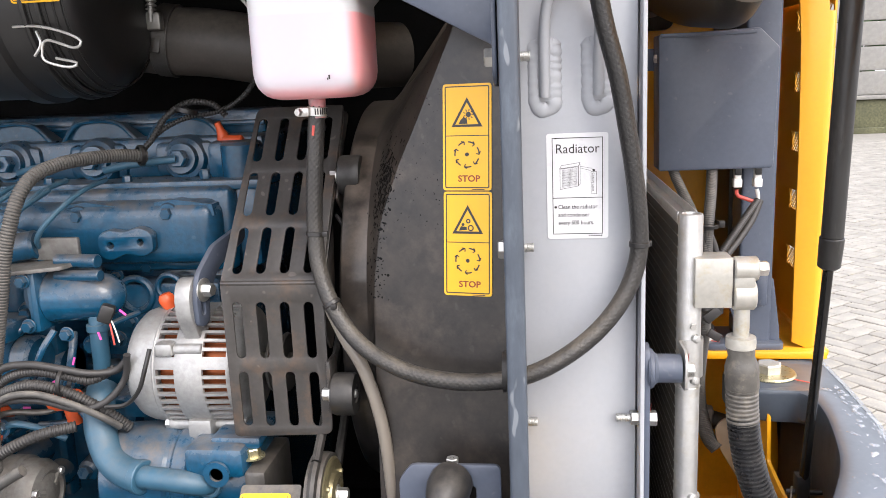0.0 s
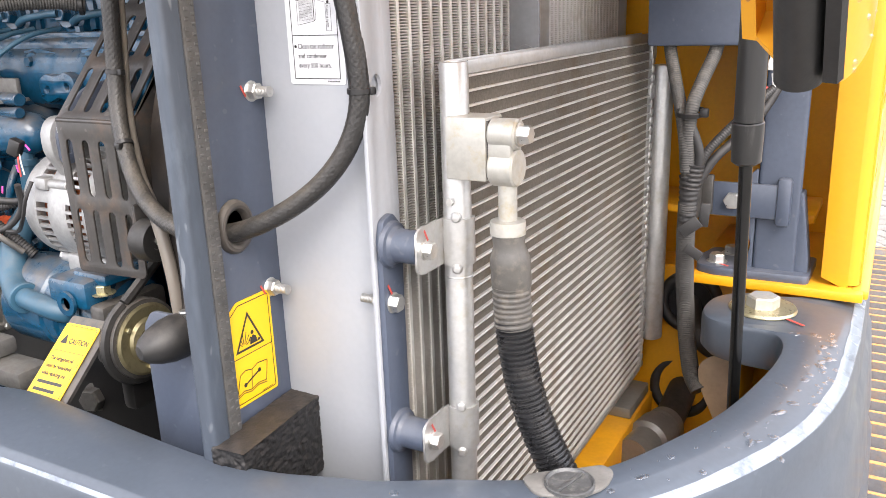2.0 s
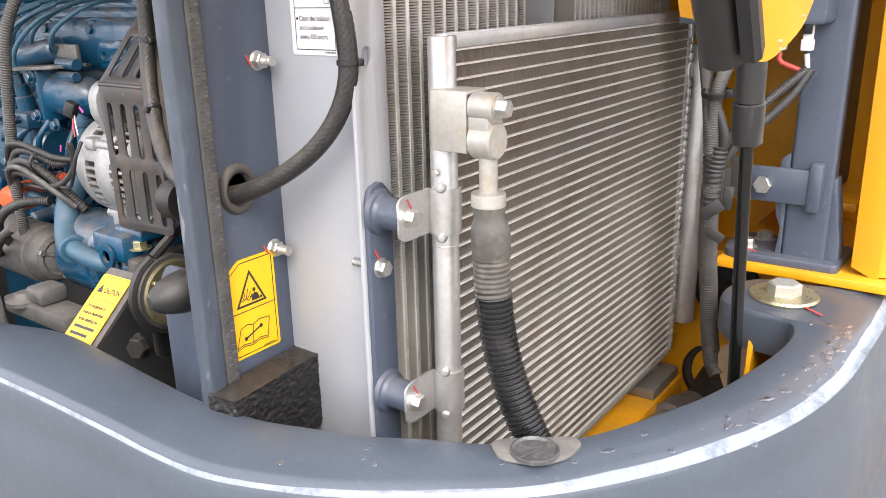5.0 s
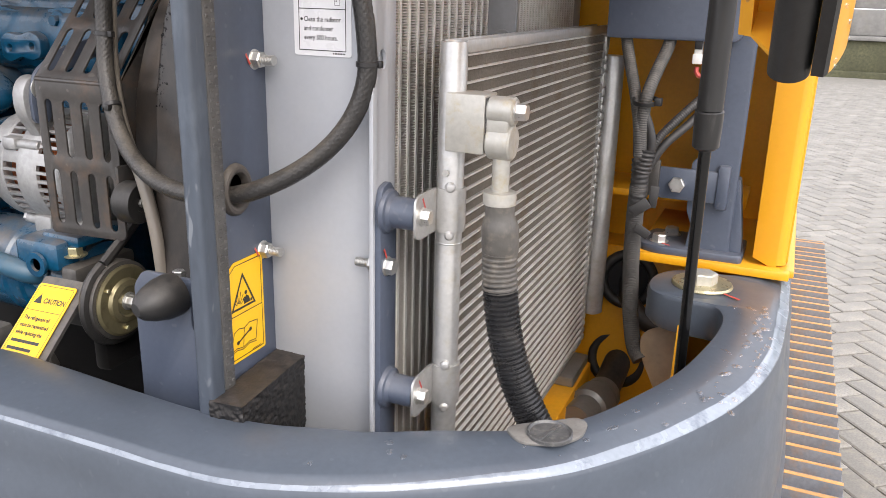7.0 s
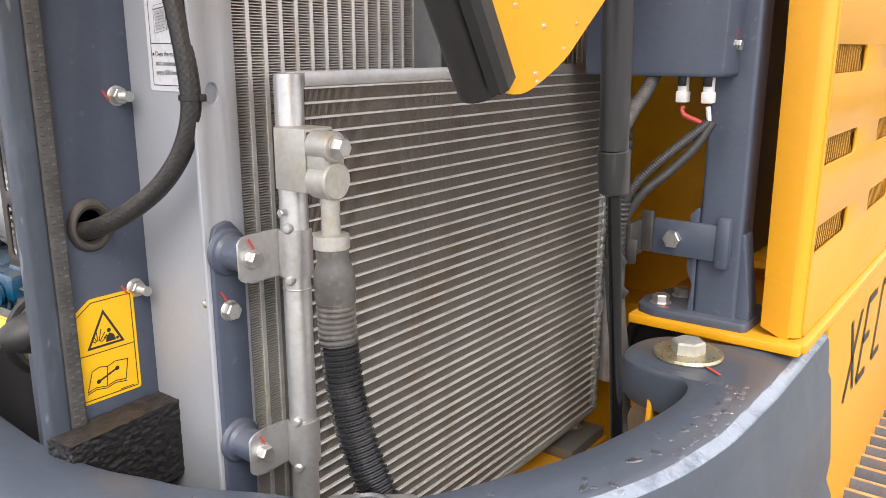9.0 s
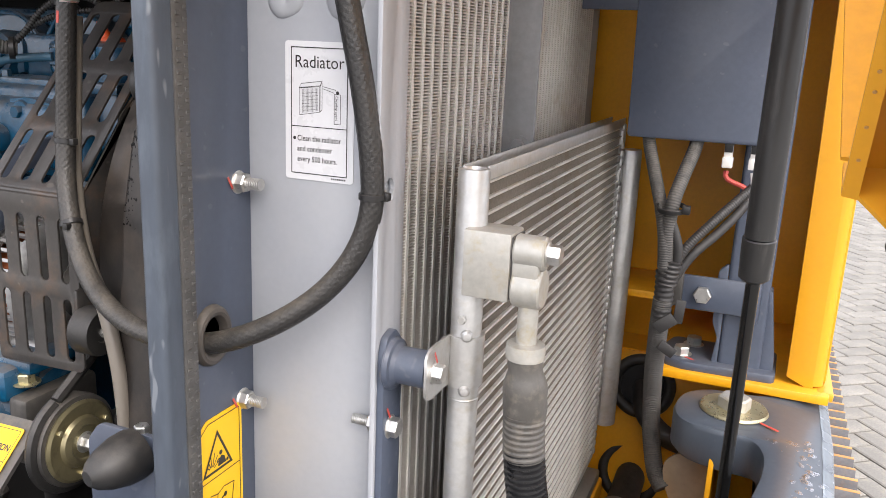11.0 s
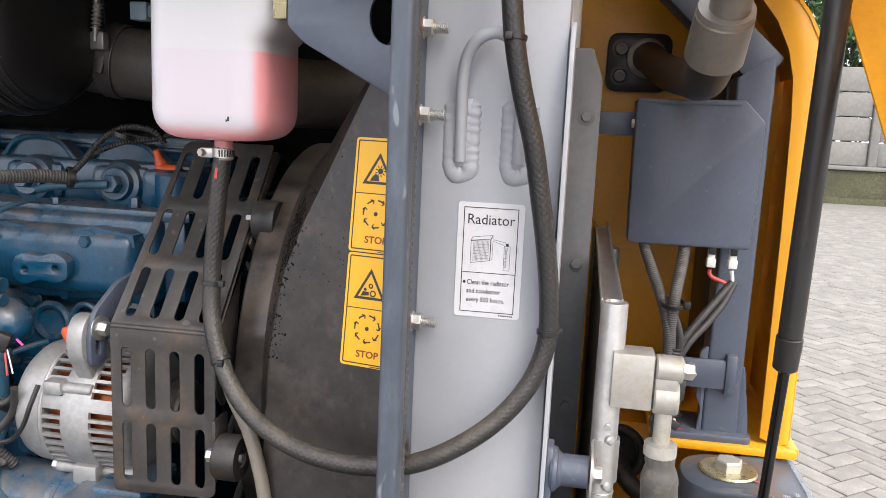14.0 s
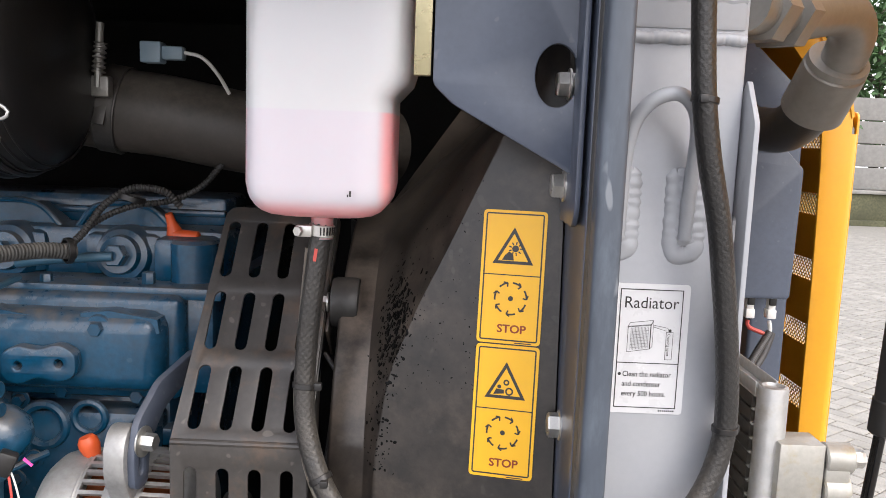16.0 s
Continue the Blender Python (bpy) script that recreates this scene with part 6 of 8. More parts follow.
part("bend", sweep([(G_X0, 0.8098, 1.3095), (G_X1, 0.8098, 1.3095)], 0.0030, 10, 0.02), M_GUARD, guard)
part("wing", sheet(rounded([(0.8095, 1.30), (0.960, 1.482), (0.975, 1.475), (0.870, 1.38), (0.850, 1.25), (0.826, 1.23), (0.8095, 1.25)], 0.006), [], 0.0026, frame_on((G_X1, 0, 0), (0, 1, 0), (0, 0, 1)), 0.0005), M_GUARD, guard)
for y, z, s in ((0.900, 1.411, 1.0), (0.806, 1.187, 1.0)):
    rl = part("idler", [lathe((-0.206, y, z), (1, 0, 0), [(0, 0.0), (0, 0.0215), (0.003, 0.023), (0.021, 0.023), (0.024, 0.0215), (0.024, 0.010), (0.022, 0.009), (0.022, 0.0)], 32)], M_RUBBER, guard, "black rubber roller")
    bolt(rl, (-0.184, y, z), (1, 0, 0), 0.008, 0.003)
    bolt(rl, (-0.2105, y - 0.001, z), (-1, 0, 0), 0.012, 0.008, 0.009)
part("roller_bracket", box(-0.2125, -0.207, 0.80, 0.83, 1.165, 1.225, 0.003), M_GUARD, guard)
part("roller_bracket", obox((0.004, 0.05, 0.035), pose(-0.209, 0.912, 1.385, -40, 0, 0), 0.003), M_GUARD, guard)

# ---- alternator ----
alt = thing("alternator", (-0.40, 0.90, 1.115), "dusty cast aluminium alternator with copper windings showing", "alternator")
A_Y, A_Z, A_R = 0.902, 1.188, 0.0715


def slotted_drum(prof, teeth, thick=0.0035):
    """A turned shell about the x axis with a row of slots where the profile says so; a profile row is (x, radius, slotted beyond it)."""
    n = teeth * 3
    vs, fs = [], []
    for x, r, _ in prof:
        for rr in (r, max(0.001, r - thick)):
            vs += [(x, A_Y + rr * math.cos(2 * math.pi * (i + 0.5) / n), A_Z + rr * math.sin(2 * math.pi * (i + 0.5) / n)) for i in range(n)]

    def v(row, inner, i):
        return (row * 2 + inner) * n + i % n

    def solid_at(row, i):
        return 0 <= row < len(prof) - 1 and not (prof[row][2] and i % 3 and (i // 3) % 9)
    for row in range(len(prof) - 1):
        for i in range(n):
            if not solid_at(row, i):
                continue
            fs.append((v(row, 0, i), v(row, 0, i + 1), v(row + 1, 0, i + 1), v(row + 1, 0, i)))
            if not solid_at(row, i + 1):
                fs.append((v(row, 0, i + 1), v(row, 1, i + 1), v(row + 1, 1, i + 1), v(row + 1, 0, i + 1)))
            if not solid_at(row, i - 1):
                fs.append((v(row, 1, i), v(row, 0, i), v(row + 1, 0, i), v(row + 1, 1, i)))
            if not solid_at(row - 1, i):
                fs.append((v(row, 1, i), v(row, 1, i + 1), v(row, 0, i + 1), v(row, 0, i)))
            if not solid_at(row + 1, i):
                fs.append((v(row + 1, 0, i), v(row + 1, 0, i + 1), v(row + 1, 1, i + 1), v(row + 1, 1, i)))
    return vs, fs


part("rear_cover", lathe((-0.470, A_Y, A_Z), (1, 0, 0), [(0, 0.0), (0, 0.034), (0.002, 0.047), (0.007, 0.058), (0.015, 0.0655), (0.025, 0.0690), (0.039, 0.0705), (0.044, 0.0700), (0.044, 0.050)], 64), M_ALU_CAST, alt, "smooth rounded rear cover", sharp=38)
part("rear_band", [torus((-0.4245, A_Y, A_Z), (1, 0, 0), 0.0695, 0.0022, 64, 8)], M_ALU_CAST, alt)
part("winding", cyl((-0.42, A_Y, A_Z), (-0.335, A_Y, A_Z), 0.0600, 40), M_COPPER, alt, "copper winding")
part("housing", slotted_drum([(-0.4225, 0.0600, 0), (-0.4225, A_R, 0), (-0.4200, A_R + 0.0005, 1), (-0.3985, A_R + 0.0005, 0), (-0.3965, A_R + 0.0015, 0), (-0.3675, A_R + 0.0015, 0), (-0.3655, A_R + 0.0005, 1), (-0.3375, A_R - 0.0005, 0), (-0.3300, A_R - 0.004, 0), (-0.3240, 0.056, 0), (-0.3215, 0.045, 0), (-0.3205, 0.012, 0)], 42, 0.0045), M_ALU_CAST, alt, "cast housing with two rows of cooling slots", sharp=38)
part("pulley", [lathe((-0.305, A_Y, A_Z), (1, 0, 0), [(0, 0.0), (0, 0.034), (0.004, 0.036), (0.010, 0.030), (0.016, 0.036), (0.020, 0.034), (0.020, 0.0)], 32), cyl((-0.32, A_Y, A_Z), (-0.28, A_Y, A_Z), 0.012, 20)], M_STEEL_DK, alt)
part("upper_ear", sheet(rounded([(-0.052, 0.048), (-0.070, 0.078), (-0.070, 0.102), (-0.060, 0.116), (-0.044, 0.116), (-0.032, 0.100), (-0.018, 0.060)], [0.004, 0.010, 0.012, 0.010, 0.010, 0.014, 0.004]), [], 0.019, frame_on((-0.3785, A_Y, A_Z), (0, 1, 0), (0, 0, 1)), 0.003), M_ALU_CAST, alt)
part("long_boss", [cyl((-0.412, A_Y - 0.060, A_Z + 0.037), (-0.366, A_Y - 0.060, A_Z + 0.037), 0.0065, 14, bev=0.001), box(-0.420, -0.398, A_Y - 0.070, A_Y - 0.050, A_Z + 0.030, A_Z + 0.046, 0.004)], M_ALU_CAST, alt)
part("long_boss", [cyl((-0.424, A_Y - 0.040, A_Z - 0.062), (-0.330, A_Y - 0.040, A_Z - 0.062), 0.0075, 14, bev=0.001), box(-0.395, -0.366, A_Y - 0.060, A_Y - 0.02, A_Z - 0.076, A_Z - 0.050, 0.004)], M_ALU_CAST, alt)
bolt(alt, (-0.424, A_Y - 0.040, A_Z - 0.062), (-1, 0, 0), 0.011, 0.006)
part("terminal_boot", lathe((-0.429, A_Y - 0.004, A_Z + 0.078), (-0.3, -0.1, 0.9), [(-0.010, 0.007), (0.0, 0.0095), (0.006, 0.0092), (0.010, 0.0065), (0.011, 0.0)], 18), M_ORANGE, alt, "orange rubber terminal boot")
part("lead", sweep([(-0.425, A_Y - 0.068, A_Z + 0.040), (-0.428, A_Y - 0.078, A_Z + 0.020), (-0.438, A_Y - 0.080, A_Z - 0.006), (-0.458, A_Y - 0.076, A_Z - 0.024), (-0.485, A_Y - 0.074, A_Z - 0.028)], 0.0026, 8, 0.005), M_BLACK, alt)
_stay = frame_on((-0.3635, 0.8480, 1.2930), (0.20, 1, 0), (0, 0, 1))
part("stay", sheet(rounded([(-0.011, -0.040), (0.007, -0.040), (0.012, -0.004), (0.036, 0.020), (0.095, 0.040), (0.095, 0.058), (0.030, 0.044), (-0.004, 0.018), (-0.012, -0.008)], 0.008), [slot2(-0.002, -0.014, 0.0085, 0.032)], 0.007, _stay, 0.0012), M_FRAME, alt, "grey-blue slotted adjusting stay")
bolt(alt, (-0.3590, 0.8480, 1.2930), (1, -0.18, 0), 0.0135, 0.011, 0.0135)

# ---- engine ----
engine = thing("engine", (-0.7, 1.2, 0.8), "dusty dark blue four-cylinder diesel engine", "engine")
part("block", box(-1.15, -0.395, 1.02, 1.45, 0.72, 1.285, 0.012), M_ENGINE, engine)
part("crankcase_rib", [box(-1.15, -0.39, 1.005, 1.03, 1.225, 1.245, 0.004), box(-1.15, -0.39, 1.0, 1.03, 1.12, 1.15, 0.006)] + [box(-0.45 - 0.11 * k, -0.437 - 0.11 * k, 1.0, 1.03, 0.95, 1.23, 0.003) for k in range(6)], M_ENGINE, engine)
part("cylinder_head", box(-1.15, -0.345, 1.005, 1.42, 1.283, 1.396, 0.008), M_ENGINE, engine)
part("head_flange", box(-1.15, -0.335, 0.996, 1.42, 1.386, 1.399, 0.003), M_ENGINE, engine)
part("intake_cover", [box(-0.905, -0.385, 0.955, 1.02, 1.296, 1.378, 0.020, 5), box(-0.92, -0.372, 0.984, 1.02, 1.282, 1.392, 0.010, 3)], M_ENGINE, engine, "rounded intake cover")
for x, z in ((-0.447, 1.363), (-0.567, 1.362), (-0.690, 1.362), (-0.81, 1.362)):
    part("boss", lathe((x, 0.985, z), (0, -1, 0), [(0, 0.016), (0.024, 0.0135), (0.026, 0.012)], 20), M_ENGINE, engine)
    bolt(engine, (x, 0.9585, z), (0, -1, 0), 0.013, 0.008, 0.0, mat=M_ENGINE)
for x, z in ((-0.498, 1.288), (-0.62, 1.288), (-0.42, 1.285)):
    bolt(engine, (x, 0.992, z), (0, -1, 0), 0.013, 0.008, 0.010, mat=M_ENGINE)
part("lifting_lug", sheet(rounded([(-0.532, 1.316), (-0.520, 1.310), (-0.498, 1.319), (-0.478, 1.314), (-0.464, 1.320), (-0.464, 1.340), (-0.478, 1.347), (-0.498, 1.341), (-0.520, 1.344), (-0.532, 1.337)], 0.006), [circle2(-0.518, 1.327, 0.0068, 16), circle2(-0.478, 1.3305, 0.0068, 16)], 0.016, frame_on((0, 0.948, 0), (1, 0, 0), (0, 0, 1)), 0.003), M_ENGINE, engine, "two-hole lug")
# rocker deck with an injector boss for each cylinder
part("rocker_deck", box(-1.15, -0.35, 1.06, 1.40, 1.395, 1.452, 0.010), M_ENGINE, engine)
part("rear_rail", [box(-1.15, -0.36, 1.105, 1.20, 1.45, 1.485, 0.008), box(-1.15, -0.36, 1.098, 1.11, 1.462, 1.470, 0.003)], M_ENGINE, engine)
for k in range(4):
    x = -0.458 - 0.125 * k
    part("injector_seat", [lathe((x, 1.066, 1.421), (0, -1, 0.12), [(-0.01, 0.034), (0.010, 0.033), (0.020, 0.028), (0.022, 0.022), (0.030, 0.020)], 28), box(x - 0.045, x + 0.040, 1.052, 1.09, 1.398, 1.446, 0.010)], M_ENGINE, engine)
    bolt(engine, (x, 1.036, 1.424), (0, -1, 0.12), 0.022, 0.013, 0.0, mat=M_ENGINE)
    part("fuel_pipe", sweep([(x, 1.022, 1.425), (x - 0.02, 1.018, 1.424), (x - 0.07, 1.018, 1.419), (x - 0.105, 1.03, 1.412)], 0.0052, 12, 0.006), M_ENGINE_LT, engine)
    part("web", [loft([[(x - 0.06, y, 1.448), (x - 0.035, y, 1.474), (x + 0.020, y, 1.474), (x + 0.052, y, 1.448)] for y in (1.075, 1.10)]), sweep([(x - 0.058, 1.07, 1.450), (x - 0.034, 1.07, 1.474), (x + 0.020, 1.07, 1.474), (x + 0.05, 1.07, 1.448)], 0.0035, 8, 0.006)], M_ENGINE, engine)
part("front_dome", [cyl((-0.378, 1.045, 1.385), (-0.378, 1.045, 1.444), 0.026, 28, bev=0.004), box(-0.42, -0.352, 1.03, 1.12, 1.395, 1.446, 0.010)], M_ENGINE, engine)
bolt(engine, (-0.415, 1.01, 1.400), (0, 0, 1), 0.012, 0.012, 0.0, mat=M_ENGINE)
for k in range(6):
    bolt(engine, (-0.52 - 0.11 * k, 1.006, 1.398), (0, 0, 1), 0.011, 0.009, 0.008, mat=M_ENGINE)
# water outlet elbow and its small pipes
part("water_elbow", [lathe((-0.580, 0.905, 1.272), (1, 0, 0), [(0, 0.031), (0.004, 0.033), (0.012, 0.031), (0.050, 0.030), (0.072, 0.027), (0.086, 0.019), (0.092, 0.008), (0.093, 0.0)], 32), box(-0.592, -0.578, 0.870, 1.0, 1.235, 1.312, 0.006), cyl((-0.585, 0.905, 1.27), (-0.585, 1.02, 1.27), 0.034, 24)], M_ENGINE, engine, "rounded water outlet elbow")
part("sensor_tube", [cyl((-0.565, 0.90, 1.318), (-0.508, 0.892, 1.318), 0.0085, 16, bev=0.001), cyl((-0.565, 0.895, 1.300), (-0.503, 0.886, 1.302), 0.0072, 16, bev=0.001)], M_ENGINE, engine)
part("drop_pipe", [sweep([(-0.520, 0.895, 1.250), (-0.520, 0.893, 1.222), (-0.522, 0.895, 1.18)], 0.0105, 16, 0.006), ring((-0.520, 0.894, 1.236), (0, 0, 1), 0.0105, 0.0135, 0.009, 24)], M_ENGINE_LT, engine)
for x, z in ((-0.592, 1.300), (-0.592, 1.245), (-0.545, 1.235)):
    bolt(engine, (x, 0.868, z), (0, -1, 0), 0.012, 0.007, 0.009, mat=M_ENGINE)
# fuel pump area on the flank
part("pump_body", [box(-0.80, -0.60, 0.93, 1.03, 1.13, 1.30, 0.014), cyl((-0.66, 0.955, 1.16), (-0.60, 0.955, 1.16), 0.034, 28, bev=0.004), cyl((-0.70, 0.91, 1.32), (-0.60, 0.92, 1.335), 0.018, 20, bev=0.003)], M_ENGINE, engine, "injection pump body")
part("cover_plate", box(-0.585, -0.40, 0.985, 1.03, 1.165, 1.268, 0.010), M_ENGINE, engine)
for x, z, r, q in ((-0.515, 1.252, 0.022, 0.005), (-0.468, 1.262, 0.016, 0.004), (-0.455, 1.205, 0.020, 0.005)):
    part("cast_ring", torus((x, 0.984, z), (0, 1, 0), r, q, 28, 8), M_ENGINE, engine)
for x, z in ((-0.555, 1.235), (-0.548, 1.19), (-0.43, 1.245), (-0.41, 1.185)):
    bolt(engine, (x, 0.984, z), (0, -1, 0), 0.014, 0.009, 0.012, mat=M_ENGINE)
part("sump_rail", [box(-0.52, -0.33, 0.90, 1.02, 1.125, 1.145, 0.006), box(-0.50, -0.36, 0.89, 0.91, 1.118, 1.150, 0.006)], M_ENGINE, engine)
for k in range(16):
    rr = random.Random(40 + k)
    x, z = rr.uniform(-0.86, -0.56), rr.uniform(0.98, 1.30)
    y = rr.uniform(0.90, 0.96)
    part("fitting", [lathe((x, 1.0, z), (0, -1, 0), [(0, 0.020), (1.0 - y, 0.014), (1.004 - y, 0.010)], 16), moved(hex_geo(0.016, 0.010), along((x, y - 0.003, z), (rr.uniform(-0.3, 0.3), -1, rr.uniform(-0.3, 0.3))))], M_ENGINE, engine, "small blue pipe fitting")

for k in range(4):
    x = -0.60 - 0.055 * k
    part("injection_line", sweep([(x, 0.925, 1.325), (x + 0.01, 0.905, 1.345), (x + 0.03, 0.91, 1.37), (x + 0.05, 0.945, 1.395), (x + 0.06, 0.99, 1.405)], 0.0034, 10, 0.006), M_ENGINE_LT, engine)
    part("line_nut", moved(hex_geo(0.013, 0.014), along((x, 0.924, 1.312), (0, -0.25, 1))), M_ENGINE, engine)
for pts in ([(-0.62, 0.90, 1.235), (-0.64, 0.875, 1.22), (-0.67, 0.87, 1.20), (-0.70, 0.88, 1.17), (-0.72, 0.90, 1.12)], [(-0.560, 0.905, 1.225), (-0.556, 0.89, 1.205), (-0.562, 0.885, 1.175), (-0.580, 0.89, 1.15), (-0.60, 0.90, 1.13)], [(-0.535, 0.93, 1.15), (-0.545, 0.90, 1.13), (-0.57, 0.885, 1.115), (-0.61, 0.885, 1.11)]):
    part("small_pipe", sweep(pts, 0.0052, 12, 0.006), M_ENGINE, engine)
rr = random.Random(77)
for k in range(26):
    x, z = -0.42 - 0.021 * k + rr.uniform(-0.008, 0.008), rr.choice((1.168, 1.215, 1.255, 1.276, 1.10, 1.06))
    bolt(engine, (x, rr.uniform(0.978, 0.998), z), (rr.uniform(-0.1, 0.1), -1, 0), rr.choice((0.011, 0.013, 0.015)), 0.008, 0.010, mat=M_ENGINE)
for k in range(5):
    part("paint_dab", obox((0.010, 0.0012, 0.0025), pose(-0.47 - 0.035 * k, 0.866 + 0.004 * (k % 2), 1.262 - 0.03 * k, 0, 40 + 35 * k, 0)), M_PINK, engine, "bright pink paint dab")

# flank fittings: flange plates, delivery valves, banjo lines, brackets
part("elbow_flange", sheet(rounded([(-0.720, 1.232), (-0.600, 1.226), (-0.600, 1.335), (-0.640, 1.352), (-0.720, 1.340)], 0.014), [], 0.012, frame_on((0, 0.935, 0), (1, 0, 0), (0, 0, 1)), 0.002), M_ENGINE, engine, "cast flange plate")
for x, z in ((-0.660, 1.311), (-0.705, 1.322), (-0.700, 1.250), (-0.628, 1.245)):
    part("flange_boss", lathe((x, 0.932, z), (0, -1, 0), [(0, 0.017), (0.010, 0.015), (0.012, 0.013)], 20), M_ENGINE, engine)
    bolt(engine, (x, 0.9195, z), (0, -1, 0), 0.015, 0.009, 0.0, mat=M_ENGINE)
part("dusty_bracket", [sheet(rounded([(-0.690, 0.845), (-0.545, 0.872), (-0.535, 0.925), (-0.690, 0.925)], 0.006), [circle2(-0.665, 0.865, 0.006, 12)], 0.005, pose(0, 0, 1.343, 0, -3, 0), 0.001), box(-0.690, -0.545, 0.915, 0.922, 1.315, 1.343, 0.002)], M_CAST_DK, engine, "dusty flat bracket")
for k in range(4):
    x = -0.655 - 0.046 * k
    part("delivery_valve", [lathe((x, 0.888, 1.245), (0, -0.12, 1), [(0, 0.0135), (0.022, 0.0135), (0.024, 0.0105), (0.040, 0.0105), (0.042, 0.0075), (0.056, 0.0065)], 18), moved(hex_geo(0.021, 0.012), along((x, 0.887, 1.254), (0, -0.12, 1)))], M_ENGINE, engine)
    part("delivery_line", sweep([(x, 0.882, 1.300), (x + 0.003, 0.878, 1.322), (x + 0.020, 0.882, 1.348), (x + 0.045, 0.905, 1.378), (x + 0.06, 0.95, 1.398)], 0.0034, 10, 0.005), M_ENGINE_LT, engine)
part("pump_rail", [box(-0.83, -0.632, 0.872, 0.935, 1.150, 1.240, 0.010, 3), box(-0.84, -0.622, 0.866, 0.93, 1.222, 1.246, 0.005), cyl((-0.632, 0.902, 1.19), (-0.606, 0.902, 1.19), 0.032, 28, bev=0.004)], M_ENGINE, engine, "injection pump housing")
for x, z in ((-0.645, 1.236), (-0.700, 1.236), (-0.755, 1.236), (-0.645, 1.165), (-0.715, 1.165), (-0.785, 1.165)):
    bolt(engine, (x, 0.866 if z > 1.2 else 0.872, z), (0, -1, 0), 0.012, 0.008, 0.009, mat=M_ENGINE)
for x, z, r in ((-0.700, 1.205, 0.015), (-0.760, 1.195, 0.018)):
    part("round_cover", [lathe((x, 0.873, z), (0, -1, 0), [(0, r), (0.006, r), (0.008, r * 0.8), (0.008, r * 0.45), (0.014, r * 0.4), (0.015, 0.0)], 24)], M_ENGINE, engine)
for q, ax in (((-0.600, 0.868, 1.172), (0.2, -1, 0.1)), ((-0.575, 0.905, 1.160), (0, -1, 0.3)), ((-0.545, 0.925, 1.205), (0.1, -1, 0)), ((-0.640, 0.862, 1.118), (0, -1, 0.2)), ((-0.528, 0.935, 1.130), (0.2, -1, 0.2))):
    b = part("banjo", [lathe(Vector(q), ax, [(-0.03, 0.009), (-0.004, 0.009), (-0.004, 0.0125), (0.008, 0.0125), (0.008, 0.009), (0.010, 0.008)], 18), moved(hex_geo(0.016, 0.008), along(Vector(q) + Vector(ax).normalized() * 0.009, ax))], M_ENGINE, engine, "banjo fitting")
for pts, r, m in (([(-0.600, 0.866, 1.172), (-0.585, 0.856, 1.190), (-0.572, 0.856, 1.218), (-0.560, 0.868, 1.240)], 0.0042, M_ENGINE), ([(-0.575, 0.900, 1.160), (-0.560, 0.880, 1.150), (-0.535, 0.870, 1.128), (-0.520, 0.875, 1.105)], 0.0048, M_ENGINE),
                  ([(-0.640, 0.860, 1.118), (-0.615, 0.850, 1.128), (-0.590, 0.856, 1.120), (-0.565, 0.87, 1.10)], 0.0042, M_ENGINE_LT), ([(-0.545, 0.92, 1.205), (-0.530, 0.905, 1.220), (-0.510, 0.91, 1.235), (-0.49, 0.94, 1.24)], 0.0038, M_ENGINE), ([(-0.70, 0.862, 1.15), (-0.66, 0.850, 1.135), (-0.62, 0.852, 1.142), (-0.58, 0.866, 1.138), (-0.545, 0.89, 1.15)], 0.0036, M_STEEL_DK)):
    part("small_pipe", sweep(pts, r, 10, 0.005), m, engine)
for x, z in ((-0.447, 1.363), (-0.567, 1.362), (-0.690, 1.362)):
    part("cover_boss", loft([[(x - 0.020, y, z - 0.016), (x + 0.060, y, z - 0.004), (x + 0.058, y, z + 0.010), (x + 0.010, y, z + 0.017), (x - 0.018, y, z + 0.014)] for y in (0.990, 0.962)]), M_ENGINE, engine, "raised cast boss")

pipe = thing("blue_water_pipe", (-0.45, 0.83, 1.1), "thick blue rubber water hose bent to a metal pipe", "hose")
part("hose", sweep([(-0.515, 0.880, 1.165), (-0.512, 0.862, 1.150), (-0.505, 0.845, 1.125), (-0.487, 0.828, 1.098), (-0.462, 0.815, 1.086), (-0.435, 0.806, 1.084)], 0.0178, 22, 0.006), M_ENGINE_LT, pipe)
part("metal_end", [sweep([(-0.440, 0.807, 1.085), (-0.41, 0.800, 1.086), (-0.385, 0.798, 1.084), (-0.368, 0.806, 1.077), (-0.362, 0.82, 1.072)], 0.0128, 20, 0.005), torus((-0.363, 0.815, 1.073), (0.2, 1, -0.3), 0.014, 0.003, 24, 8)], M_ENGINE_LT, pipe)
part("hose_clip", ring((-0.440, 0.8075, 1.0845), (1, -0.3, 0), 0.0150, 0.0195, 0.010, 28), M_ENGINE_LT, pipe)

